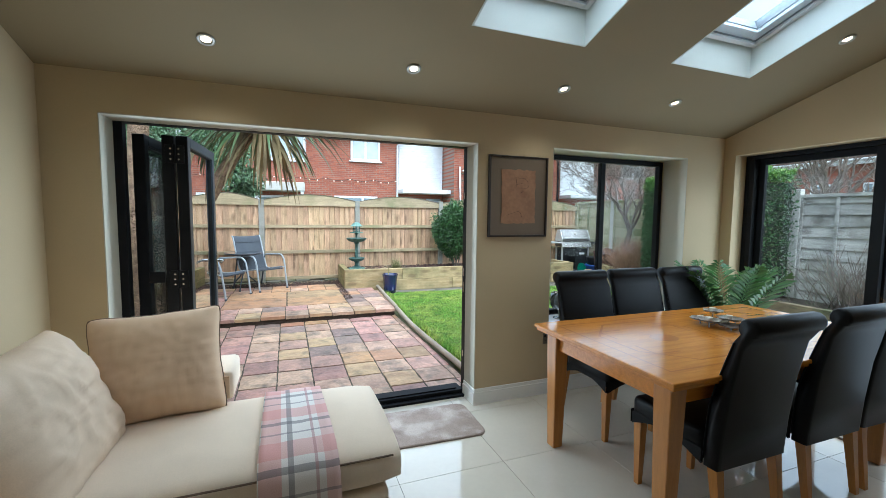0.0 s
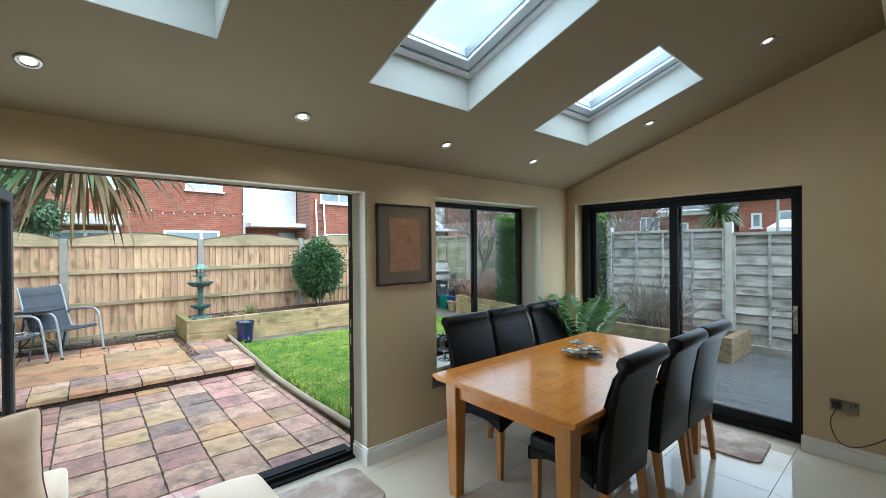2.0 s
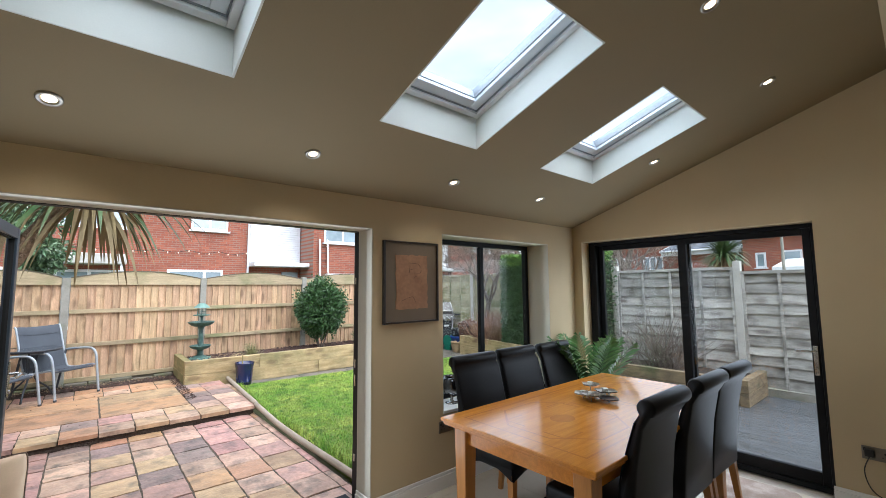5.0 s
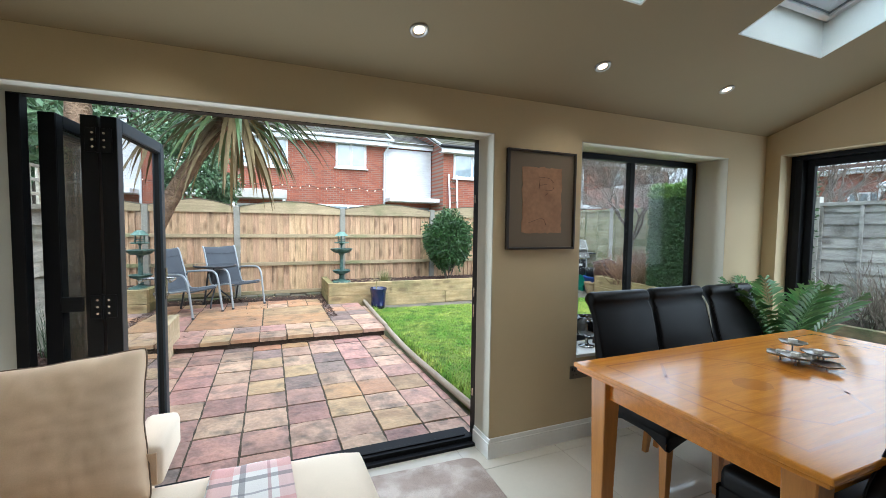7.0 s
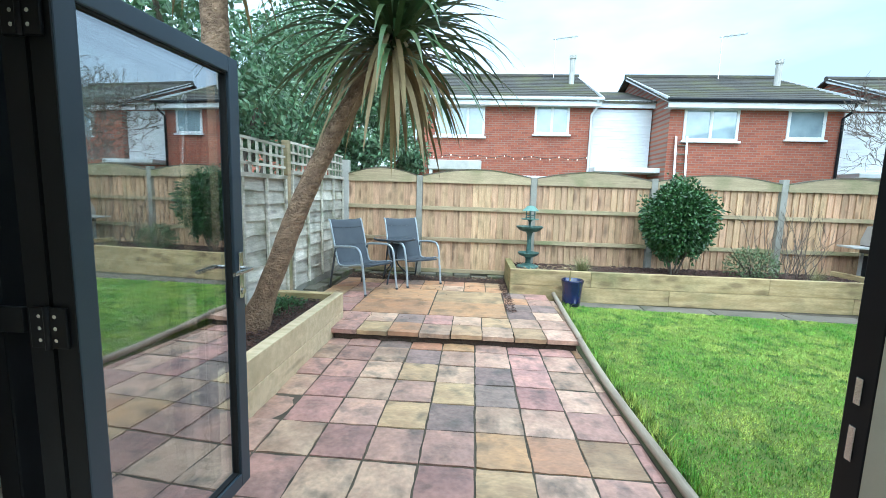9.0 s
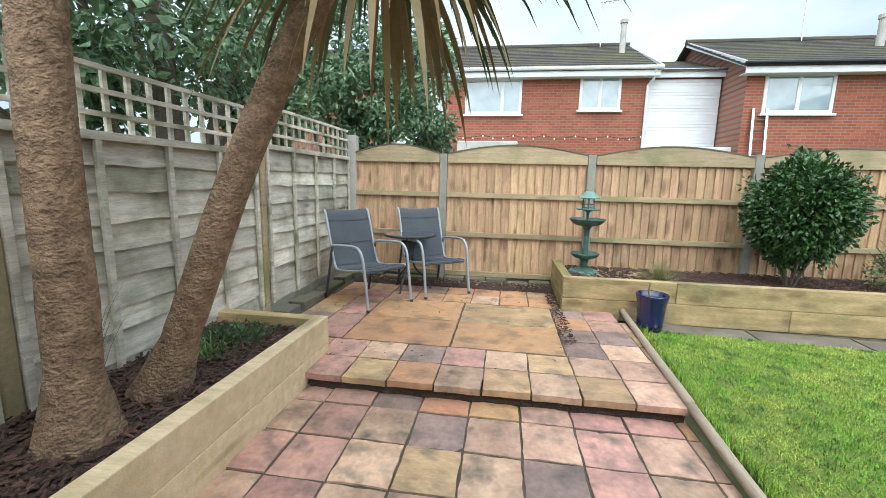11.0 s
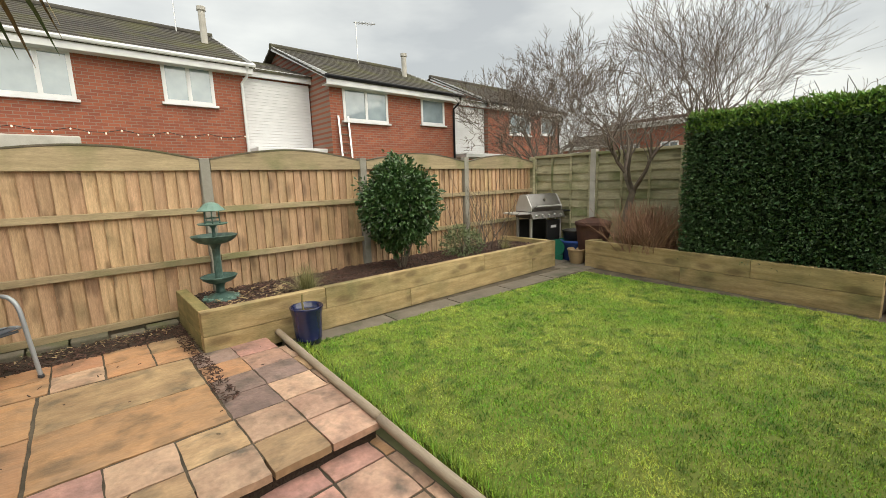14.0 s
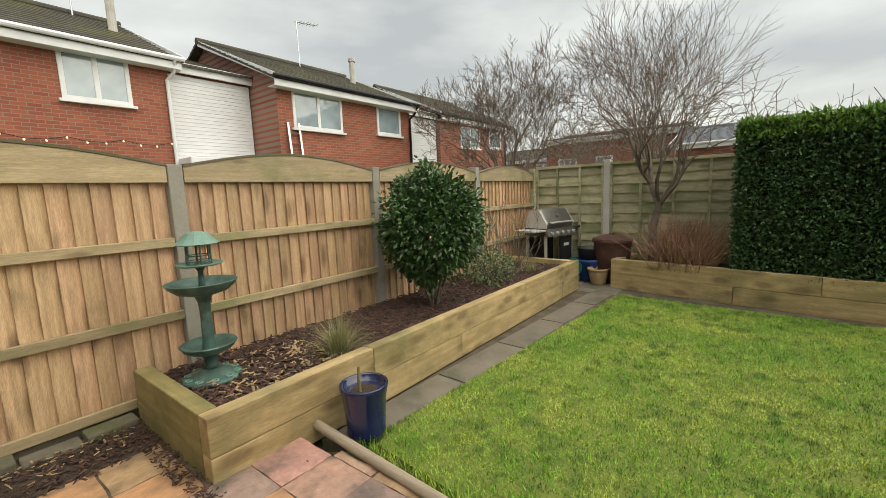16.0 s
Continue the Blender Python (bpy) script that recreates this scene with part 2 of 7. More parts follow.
OLD_SLEEPER = mat("old_dark_sleeper", (0.25, 0.185, 0.105), (0.15, 0.11, 0.07), 0.85, scale=3.0, fine=22, stretch=(3, 3, 9), bump=0.4, grain=0.35, dirt=(0.08, 0.09, 0.04), dirt_scale=3)
GRAVEL_BOARD = mat("dark_damp_gravel_board", (0.16, 0.135, 0.10), (0.11, 0.09, 0.065), 0.9, scale=4, fine=60, bump=0.5, grain=0.35, dirt=(0.10, 0.11, 0.045), dirt_scale=4, dirt_lo=0.48, dirt_hi=0.7)
GREY_WOOD = mat("weathered_grey_timber", (0.72, 0.68, 0.585), (0.51, 0.475, 0.40), 0.85, scale=3.0, fine=22, stretch=(1.0, 6, 11), bump=0.5, vary=0.22, hue=0.008, grain=0.4,
                dirt=(0.19, 0.185, 0.11), dirt_scale=3.0, dirt_lo=0.46, dirt_hi=0.72, knot=(0.12, 0.10, 0.08), knot_map=(3, 1, 9), knot_size=0.15)
SIDE_WOOD = mat("old_silvered_timber", (0.46, 0.44, 0.40), (0.32, 0.305, 0.28), 0.85, scale=3.0, fine=22, stretch=(1.0, 6, 11), bump=0.5, vary=0.22, hue=0.008, grain=0.4,
                dirt=(0.12, 0.105, 0.085), dirt_scale=3.0, dirt_lo=0.48, dirt_hi=0.74, knot=(0.08, 0.06, 0.05), knot_map=(3, 1, 9), knot_size=0.2)
GREEN_WOOD = mat("mossy_timber", (0.44, 0.405, 0.265), (0.33, 0.30, 0.19), 0.85, scale=3.0, fine=22, stretch=(1.0, 6, 11), bump=0.5, vary=0.18, grain=0.4,
                 dirt=(0.16, 0.18, 0.075), dirt_scale=2.0, dirt_lo=0.48, dirt_hi=0.7, knot=(0.12, 0.10, 0.06), knot_map=(3, 1, 9), knot_size=0.15)
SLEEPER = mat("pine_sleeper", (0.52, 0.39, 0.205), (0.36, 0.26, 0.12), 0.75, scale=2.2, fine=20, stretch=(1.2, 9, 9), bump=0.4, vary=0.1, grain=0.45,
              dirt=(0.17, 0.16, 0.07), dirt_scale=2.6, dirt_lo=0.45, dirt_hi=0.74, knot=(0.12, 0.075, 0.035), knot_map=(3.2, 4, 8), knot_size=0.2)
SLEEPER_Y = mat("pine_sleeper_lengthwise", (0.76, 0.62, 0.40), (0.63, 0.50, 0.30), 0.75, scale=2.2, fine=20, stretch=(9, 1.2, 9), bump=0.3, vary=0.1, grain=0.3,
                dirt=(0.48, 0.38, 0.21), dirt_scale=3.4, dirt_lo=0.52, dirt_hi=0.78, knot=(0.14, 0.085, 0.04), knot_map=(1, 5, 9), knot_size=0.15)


def brick_mat(name, c1, c2, mortar):
    m = mat(name, c1, c2, 0.85, scale=2.0, fine=60, bump=0.2)
    n, l = m.node_tree.nodes, m.node_tree.links
    p = n["Principled BSDF"]
    br, mp, tc = n.new("ShaderNodeTexBrick"), n.new("ShaderNodeMapping"), n.new("ShaderNodeTexCoord")
    mp.inputs["Rotation"].default_value = (radians(90), 0, 0)
    br.inputs["Scale"].default_value = 1.0
    br.inputs["Brick Width"].default_value, br.inputs["Row Height"].default_value, br.inputs["Mortar Size"].default_value = 0.225, 0.075, 0.007
    br.inputs["Color1"].default_value, br.inputs["Color2"].default_value, br.inputs["Mortar"].default_value = (*c1, 1), (*c2, 1), (*mortar, 1)
    l.new(tc.outputs["Object"], mp.inputs[0])
    l.new(mp.outputs[0], br.inputs["Vector"])
    hs = n.new("ShaderNodeHueSaturation")
    nz, mr = n.new("ShaderNodeTexNoise"), n.new("ShaderNodeMapRange")
    nz.inputs["Scale"].default_value = 0.9
    mr.inputs["To Min"].default_value, mr.inputs["To Max"].default_value = 0.7, 1.3
    l.new(tc.outputs["Object"], nz.inputs["Vector"])
    l.new(nz.outputs["Fac"], mr.inputs["Value"])
    l.new(mr.outputs[0], hs.inputs["Value"])
    l.new(br.outputs["Color"], hs.inputs["Color"])
    l.new(hs.outputs[0], p.inputs["Base Color"])
    return m


BRICK = brick_mat("red_brick", (0.33, 0.098, 0.052), (0.235, 0.066, 0.04), (0.25, 0.18, 0.14))
SASH = mat("pale_blue_white_sash", (0.66, 0.73, 0.80), (0.60, 0.67, 0.74), 0.35, scale=3, fine=60, bump=0.03, grain=0.04)
LINING = mat("roof_light_lining", (0.66, 0.685, 0.64), (0.62, 0.64, 0.60), 0.55, scale=2, fine=150, bump=0.04, grain=0.03)
SLEEPER_ALGAE = mat("algae_stained_sleeper", (0.33, 0.26, 0.11), (0.22, 0.18, 0.075), 0.8, scale=2.5, fine=20, stretch=(1.2, 9, 9), bump=0.3, grain=0.3, dirt=(0.13, 0.13, 0.045), dirt_scale=3.5, dirt_lo=0.45, dirt_hi=0.7)
EDGE_WOOD = mat("edging_timber", (0.40, 0.33, 0.25), (0.31, 0.25, 0.19), 0.85, scale=4, fine=26, stretch=(10, 1, 10), bump=0.4, grain=0.3)
ROOF = mat("mossy_roof_tile", (0.075, 0.068, 0.055), (0.055, 0.05, 0.045), 0.9, scale=1.5, fine=20, bump=0.5, grain=0.4, dirt=(0.10, 0.10, 0.035), dirt_scale=0.8, dirt_lo=0.5, dirt_hi=0.75)

# ---- helpers for meshes ----


def finish(name, bm, material, parent=None, smooth=False):
    me = bpy.data.meshes.new(name)
    bmesh.ops.recalc_face_normals(bm, faces=bm.faces)
    bm.to_mesh(me)
    bm.free()
    me.materials.append(material)
    if smooth:
        me.shade_smooth()
    ob = new(name, me)
    if parent is not None:
        ob.parent = parent
    return ob


def part(name, bm, material, parent, label="", smooth=False):
    ob = finish(name, bm, material, parent, smooth)
    return tagged(ob, label) if label else ob


def shared(name, me, parent, m=None, label=""):
    """One more object on a mesh that is already there."""
    ob = new(name, me)
    ob.parent = parent
    if m is not None:
        ob.matrix_basis = m
    return tagged(ob, label) if label else ob


def setting(name, bm, material, label="", category=""):
    return tagged(finish(name, bm, material), label, category, kind="structure")


def thing(name, m, label, category, group="", kind=""):
    ob = new(name)
    ob.empty_display_size = 0.1
    ob.matrix_basis = m
    return tagged(ob, label, category, group, kind)


def box(bm, x0, y0, z0, x1, y1, z1, bevel=0.0, m=None):
    vs = [bm.verts.new(v) for v in ((x0, y0, z0), (x1, y0, z0), (x1, y1, z0), (x0, y1, z0), (x0, y0, z1), (x1, y0, z1), (x1, y1, z1), (x0, y1, z1))]
    fs = [bm.faces.new([vs[i] for i in q]) for q in ((3, 2, 1, 0), (4, 5, 6, 7), (0, 1, 5, 4), (1, 2, 6, 5), (2, 3, 7, 6), (3, 0, 4, 7))]
    if bevel:
        es = list({e for f in fs for e in f.edges})
        out = bmesh.ops.bevel(bm, geom=es, offset=bevel, segments=2, affect="EDGES", profile=0.5)
        vs = list({v for f in out["faces"] for v in f.verts} | {v for v in vs if v.is_valid})
    if m is not None:
        bmesh.ops.transform(bm, matrix=m, verts=[v for v in vs if v.is_valid])
    return bm


def B(*args, **kw):
    return box(bmesh.new(), *args, **kw)


def tube(bm, points, radii, seg=8, cap=True):
    """A tube along points with a radius at each."""
    pts = [Vector(p) for p in points]
    if not hasattr(radii, "__len__"):
        radii = [radii] * len(pts)
    rings, up = [], None
    for i, p in enumerate(pts):
        d = (pts[min(i + 1, len(pts) - 1)] - pts[max(i - 1, 0)]).normalized()
        if up is None:
            up = d.orthogonal().normalized()
        side = d.cross(up).normalized()
        up = side.cross(d).normalized()
        rings.append([bm.verts.new(p + radii[i] * (math.cos(a) * up + math.sin(a) * side)) for a in (2 * math.pi * k / seg for k in range(seg))])
    for r0, r1 in zip(rings, rings[1:]):
        for k in range(seg):
            bm.faces.new((r0[k], r0[(k + 1) % seg], r1[(k + 1) % seg], r1[k]))
    if cap:
        bm.faces.new(rings[0][::-1])
        bm.faces.new(rings[-1])
    return bm


def lathe(bm, profile, seg=24, centre=(0, 0, 0)):
    """Turns a profile of (radius, height) round the vertical."""
    c = Vector(centre)
    rings = []
    for r, z in profile:
        rings.append([bm.verts.new(c + Vector((max(r, 0.0005) * math.cos(2 * math.pi * k / seg), max(r, 0.0005) * math.sin(2 * math.pi * k / seg), z))) for k in range(seg)])
    for r0, r1 in zip(rings, rings[1:]):
        for k in range(seg):
            bm.faces.new((r0[k], r0[(k + 1) % seg], r1[(k + 1) % seg], r1[k]))
    bm.faces.new(rings[0][::-1])
    bm.faces.new(rings[-1])
    return bm


def bent(points, steps=6):
    """A smooth line through points."""
    pts = [Vector(p) for p in points]
    out = []
    for i in range(len(pts) - 1):
        p0, p1, p2, p3 = pts[max(i - 1, 0)], pts[i], pts[i + 1], pts[min(i + 2, len(pts) - 1)]
        for k in range(steps):
            t = k / steps
            out.append(0.5 * ((2 * p1) + (p2 - p0) * t + (2 * p0 - 5 * p1 + 4 * p2 - p3) * t * t + (3 * p1 - p0 - 3 * p2 + p3) * t ** 3))
    return out + [pts[-1]]


def raw(name, verts, faces, material, parent=None, smooth=False):
    me = bpy.data.meshes.new(name)
    me.from_pydata(verts.tolist() if hasattr(verts, "tolist") else verts, [], faces.tolist() if hasattr(faces, "tolist") else faces)
    me.materials.append(material)
    if smooth:
        me.shade_smooth()
    me.update()
    ob = new(name, me)
    if parent is not None:
        ob.parent = parent
    return ob


def prism(bm, outline, z0, z1):
    """A flat outline in x and y, raised."""
    lo, hi = [bm.verts.new((x, y, z0)) for x, y in outline], [bm.verts.new((x, y, z1)) for x, y in outline]
    bm.faces.new(lo[::-1])
    bm.faces.new(hi)
    for i in range(len(outline)):
        j = (i + 1) % len(outline)
        bm.faces.new((lo[i], lo[j], hi[j], hi[i]))
    return bm


# ---- the room ----
XL, XR, YN, YO = -0.82, 4.2, 2.84, 3.16
SLOPE, ZN, YB = 0.335, 2.16, 0.36


def ceil_z(y):
    return ZN + SLOPE * (YN - y)


def raked(bm, x0, x1, y0, y1, z0):
    """A stretch of side wall whose top follows the ceiling."""
    a, b = ceil_z(y0) + 0.003, ceil_z(y1) + 0.003
    v = [bm.verts.new(p) for p in ((x0, y0, z0), (x1, y0, z0), (x1, y1, z0), (x0, y1, z0), (x0, y0, a), (x1, y0, a), (x1, y1, b), (x0, y1, b))]
    for q in ((3, 2, 1, 0), (4, 5, 6, 7), (0, 1, 5, 4), (1, 2, 6, 5), (2, 3, 7, 6), (3, 0, 4, 7)):
        bm.faces.new([v[i] for i in q])


bm = bmesh.new()
box(bm, -1.12, YN, -0.2, -0.57, YO, 2.2)
box(bm, -0.57, YN, 1.945, 1.66, 3.095, 2.2)
box(bm, -0.57, 3.095, 1.995, 1.76, YO, 2.2)
box(bm, 1.66, YN, -0.2, 2.30, 3.095, 2.2)
box(bm, 1.76, 3.095, -0.2, 2.30, YO, 2.2)
box(bm, 2.30, YN, -0.2, 3.735, YO, 0.545)
box(bm, 2.30, YN, 1.955, 3.735, YO, 2.2)
box(bm, 3.735, YN, -0.2, 4.52, YO, 2.2)
setting("wall_north", bm, WALL, "beige painted plaster wall with two openings", "wall")
bm = bmesh.new()
box(bm, -1.12, -3.6, -0.2, XL, YB, 2.6)
raked(bm, -1.12, XL, YB, YN, -0.2)
setting("wall_west", bm, WALL, "beige painted plaster wall", "wall")
bm = bmesh.new()
raked(bm, XR, 4.52, 2.735, YN, -0.2)
raked(bm, XR, 4.52, 0.845, 2.735, 1.995)
raked(bm, XR, 4.52, YB, 0.845, -0.2)
box(bm, XR, -3.6, -0.2, 4.52, YB, 2.6)
setting("wall_east", bm, WALL, "beige painted plaster wall with patio door opening", "wall")
setting("wall_south", B(-1.12, -3.8, -0.2, 4.52, -3.6, 2.6), WALL, "beige painted plaster wall", "wall")
bm = bmesh.new()
box(bm, XL, 0.05, 2.42, XR, YB, 3.2)
box(bm, 3.86, 0.05, -0.05, XR, YB, 2.42)
setting("beam", bm, WALL, "boxed beam and pier where the extension meets the house", "beam")
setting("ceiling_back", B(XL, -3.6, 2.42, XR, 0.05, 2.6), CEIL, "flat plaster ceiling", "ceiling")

SKYLIGHTS = [(-0.13, 0.57), (1.27, 1.99), (2.66, 3.40)]
SKY_Y0, SKY_Y1, DEEP = 1.245, 2.13, 0.30
xs = sorted({-1.12, XL, XR, 4.52, *(v for s in SKYLIGHTS for v in s)})
ys = [YB, SKY_Y0, SKY_Y1, YN, 3.158]


def hole(i, j):
    if not (0 <= i < len(xs) - 1 and 0 <= j < len(ys) - 1):
        return True
    return j == 1 and any(abs(xs[i] - a) < 1e-6 for a, b in SKYLIGHTS)


bm = bmesh.new()
low = {(i, j): bm.verts.new((x, y, ceil_z(y))) for i, x in enumerate(xs) for j, y in enumerate(ys)}
top = {(i, j): bm.verts.new((x, y, ceil_z(y) + DEEP)) for i, x in enumerate(xs) for j, y in enumerate(ys)}
for i in range(len(xs) - 1):
    for j in range(len(ys) - 1):
        if hole(i, j):
            continue
        bm.faces.new([low[k] for k in ((i, j), (i, j + 1), (i + 1, j + 1), (i + 1, j))])
        bm.faces.new([top[k] for k in ((i, j), (i + 1, j), (i + 1, j + 1), (i, j + 1))])
        for di, dj, a, b in ((-1, 0, (i, j), (i, j + 1)), (1, 0, (i + 1, j), (i + 1, j + 1)), (0, -1, (i, j), (i + 1, j)), (0, 1, (i, j + 1), (i + 1, j + 1))):
            if hole(i + di, j + dj):
                bm.faces.new((low[a], low[b], top[b], top[a]))
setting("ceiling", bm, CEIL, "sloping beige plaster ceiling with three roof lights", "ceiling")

# floor with its tiles' bed; the tiles follow at the end of the file
floor = setting("floor", B(-1.12, -3.6, -0.2, 4.52, YO, -0.008), GROUT, "glossy cream porcelain tile floor", "floor")

# skirting boards with a rounded top
for name, x0, y0, x1, y1 in (("skirting_north", 1.66, 2.822, XR, 2.84), ("skirting_reveal", 1.642, 2.822, 1.66, 3.028), ("skirting_east", 4.182, YB, 4.2, 0.855),
                             ("skirting_west", XL, -3.6, -0.802, 2.84)):
    bm = bmesh.new()
    box(bm, x0, y0, 0, x1, y1, 0.095)
    box(bm, x0 + (0.006 if x1 - x0 < 0.05 else 0), y0 + (0.006 if y1 - y0 < 0.05 else 0), 0.095, x1, y1, 0.12, 0.003)
    setting(name, bm, WHITE, "white painted skirting board", "skirting")

# plaster linings of the openings
bm = bmesh.new()
box(bm, 1.655, YN + 0.002, 0.12, 1.6595, 3.028, 1.94)
box(bm, -0.5695, YN + 0.002, 0.0, -0.565, 3.028, 1.94)
box(bm, -0.565, YN + 0.002, 1.94, 1.655, 3.028, 1.9445)
setting("trim_bifold_reveal", bm, REVEAL, "pale painted reveal", "reveal")
bm = bmesh.new()
box(bm, 3.73, YN + 0.002, 0.55, 3.7345, 3.09, 1.95)
box(bm, 2.3005, YN + 0.002, 0.55, 2.305, 3.09, 1.95)
box(bm, 2.3005, YN + 0.002, 1.95, 3.7345, 3.09, 1.9545)
setting("trim_window_reveal", bm, REVEAL, "pale painted reveal", "reveal")
setting("window_sill_inside", B(2.302, YN - 0.012, 0.5455, 3.733, 3.09, 0.568, 0.004), WHITE, "white painted window board", "window sill")


def frame_bars(bm, x0, z0, x1, z1, w, y0, y1, bevel=0.004, bottom=None):
    bottom = bottom or w
    box(bm, x0, y0, z0, x0 + w, y1, z1, bevel)
    box(bm, x1 - w, y0, z0, x1, y1, z1, bevel)
    box(bm, x0 + w, y0, z1 - w, x1 - w, y1, z1, bevel)
    box(bm, x0 + w, y0, z0, x1 - w, y1, z0 + bottom, bevel)
    return bm


# fixed outer frame of the folding doors
bif = thing("bifold_door", pose(0, 0, 0), "anthracite aluminium folding door, folded open against one side", "folding door")
bm = bmesh.new()
for x0, z0, x1, z1 in ((-0.568, 0.0, -0.522, 1.937), (1.655, 0.0, 1.70, 1.937), (-0.568, 1.9372, 1.70, 1.99), (-0.513, 0.0, 1.655, 0.045)):
    box(bm, x0, 3.03, z0, x1, 3.094, z1, 0.003)
part("outer_frame", bm, ALU, bif)
part("threshold", B(-0.5, 2.99, -0.004, 1.65, 3.028, 0.018, 0.003), ALU, bif)
part("track", B(-0.5, 3.055, 0.0455, 1.6, 3.075, 0.054), ALU, bif)
part("outer_sill", B(-0.568, 3.096, -0.03, 1.66, 3.20, 0.03, 0.004), ALU, bif)
for z0, z1 in ((0.95, 1.01), (0.82, 0.9), (1.55, 1.6), (0.3, 0.35)):
    part("strike_plate", B(1.652, 3.056, z0, 1.6555, 3.072, z1, 0.001), CHROME, bif, "steel strike plate")


def leaf(a, b, handle):
    """A folding leaf from the plan point a (inner end) to b (outer end)."""
    d = Vector((b[0] - a[0], b[1] - a[1], 0))
    w = d.length
    ang = math.degrees(math.atan2(d.y, d.x))
    e = part("door_leaf", frame_bars(bmesh.new(), 0, 0, w, 1.84, 0.062, -0.032, 0.032), ALU_OUT if handle else ALU, bif)
    e.matrix_basis = pose(a[0], a[1], 0.055, 0, 0, ang)
    bm = bmesh.new()
    frame_bars(bm, 0.056, 0.056, w - 0.056, 1.784, 0.012, -0.02, 0.02, 0.0)
    part("gasket", bm, RUBBER, e)
    g = part("pane", B(0.064, -0.008, 0.064, w - 0.064, 0.008, 1.776), PANE_LEAF, e)
    g.visible_shadow = False
    part("edge_strip", B(-0.004, -0.031, 0.002, -0.0005, 0.031, 1.838), ALU, e, "black edge strip")
    if handle:
        for s in (-1, 1):
            bm = bmesh.new()
            box(bm, w - 0.044, s * 0.032, 0.86, w - 0.018, s * 0.042, 1.06, 0.003)
            tube(bm, [(w - 0.031, s * 0.04, 0.99), (w - 0.031, s * 0.085, 0.99)], 0.009, 10)
            tube(bm, bent([(w - 0.031, s * 0.085, 0.99), (w - 0.07, s * 0.09, 0.99), (w - 0.15, s * 0.088, 0.985)]), 0.009, 10)
            tube(bm, [(w - 0.031, s * 0.042, 0.89), (w - 0.031, s * 0.05, 0.89)], 0.012, 12)
            part("handle", bm, CHROME, e, "satin steel lever handle")
    return e


leaf((-0.478, 3.145), (-0.43, 3.855), False)
leaf((-0.322, 3.13), (-0.345, 3.85), False)
leaf((-0.246, 3.128), (-0.205, 3.848), True)
for z in (0.2, 1.0, 1.78):
    hinge = part("hinge", B(-0.335, 3.112, z - 0.055, -0.232, 3.1235, z + 0.055, 0.003), ALU, bif, "black hinge with steel screws")
    part("knuckle", tube(bmesh.new(), [(-0.284, 3.112, z - 0.058), (-0.284, 3.112, z + 0.058)], 0.008, 10), ALU, hinge, smooth=True)
    for x in (-0.306, -0.262):
        for k in (-1, 0, 1):
            part("screw", tube(bmesh.new(), [(x, 3.113, z + 0.032 * k), (x, 3.1105, z + 0.032 * k)], 0.0055, 8), CHROME, hinge, "steel screw head")
part("pull_bar", B(-0.445, 3.118, 0.98, -0.36, 3.135, 1.05, 0.004), ALU, bif)

win = thing("window_1", pose(0, 0, 0), "anthracite aluminium two-light window", "window", kind="structure")
part("window_frame", frame_bars(bmesh.new(), 2.306, 0.569, 3.729, 1.949, 0.042, 3.098, 3.15), ALU, win)
part("mullion", B(3.0, 3.102, 0.612, 3.05, 3.146, 1.906, 0.004), ALU, win)
for a, b in ((2.349, 2.999), (3.051, 3.686)):
    part("pane", B(a, 3.118, 0.612, b, 3.13, 1.906), PANE, win).visible_shadow = False
part("outer_sill", B(2.28, 3.161, 0.5, 3.755, 3.26, 0.545, 0.004), ALU, win)

slider = thing("sliding_door", pose(0, 0, 0), "closed anthracite aluminium sliding patio door", "patio door")


def yframe(x0, y0, z0, y1, z1, w, depth, bottom=None):
    bm = frame_bars(bmesh.new(), y0, z0, y1, z1, w, -depth / 2, depth / 2, bottom=bottom)
    bmesh.ops.transform(bm, matrix=pose(x0, 0, 0, 0, 0, 90), verts=bm.verts)
    return bm


part("outer_frame", yframe(4.40, 0.847, 0.0, 2.733, 1.993, 0.034, 0.12, 0.04), ALU, slider)
part("jamb_cover", B(4.342, 2.656, 0.041, 4.458, 2.698, 1.958), ALU, slider)
for x0, y0, y1, nm in ((4.38, 0.884, 1.83, "sliding_panel"), (4.425, 1.745, 2.654, "fixed_panel")):
    pn = part(nm, yframe(x0, y0, 0.042, y1, 1.957, 0.05, 0.04, 0.09), ALU, slider)
    part("pane", B(x0 - 0.006, y0 + 0.05, 0.132, x0 + 0.006, y1 - 0.05, 1.907), PANE, pn).visible_shadow = False
part("meeting_stile", B(4.356, 1.762, 0.045, 4.405, 1.832, 1.955, 0.003), ALU, slider)
bm = bmesh.new()
box(bm, 4.346, 0.895, 0.84, 4.359, 0.925, 1.06, 0.003)
tube(bm, [(4.35, 0.91, 1.02), (4.315, 0.91, 1.02)], 0.009, 10)
tube(bm, bent([(4.315, 0.91, 1.02), (4.312, 0.95, 1.02), (4.314, 1.02, 1.017)]), 0.009, 10)
tube(bm, [(4.345, 0.91, 0.89), (4.335, 0.91, 0.89)], 0.012, 12)
part("handle", bm, CHROME, slider, "steel lever handle")

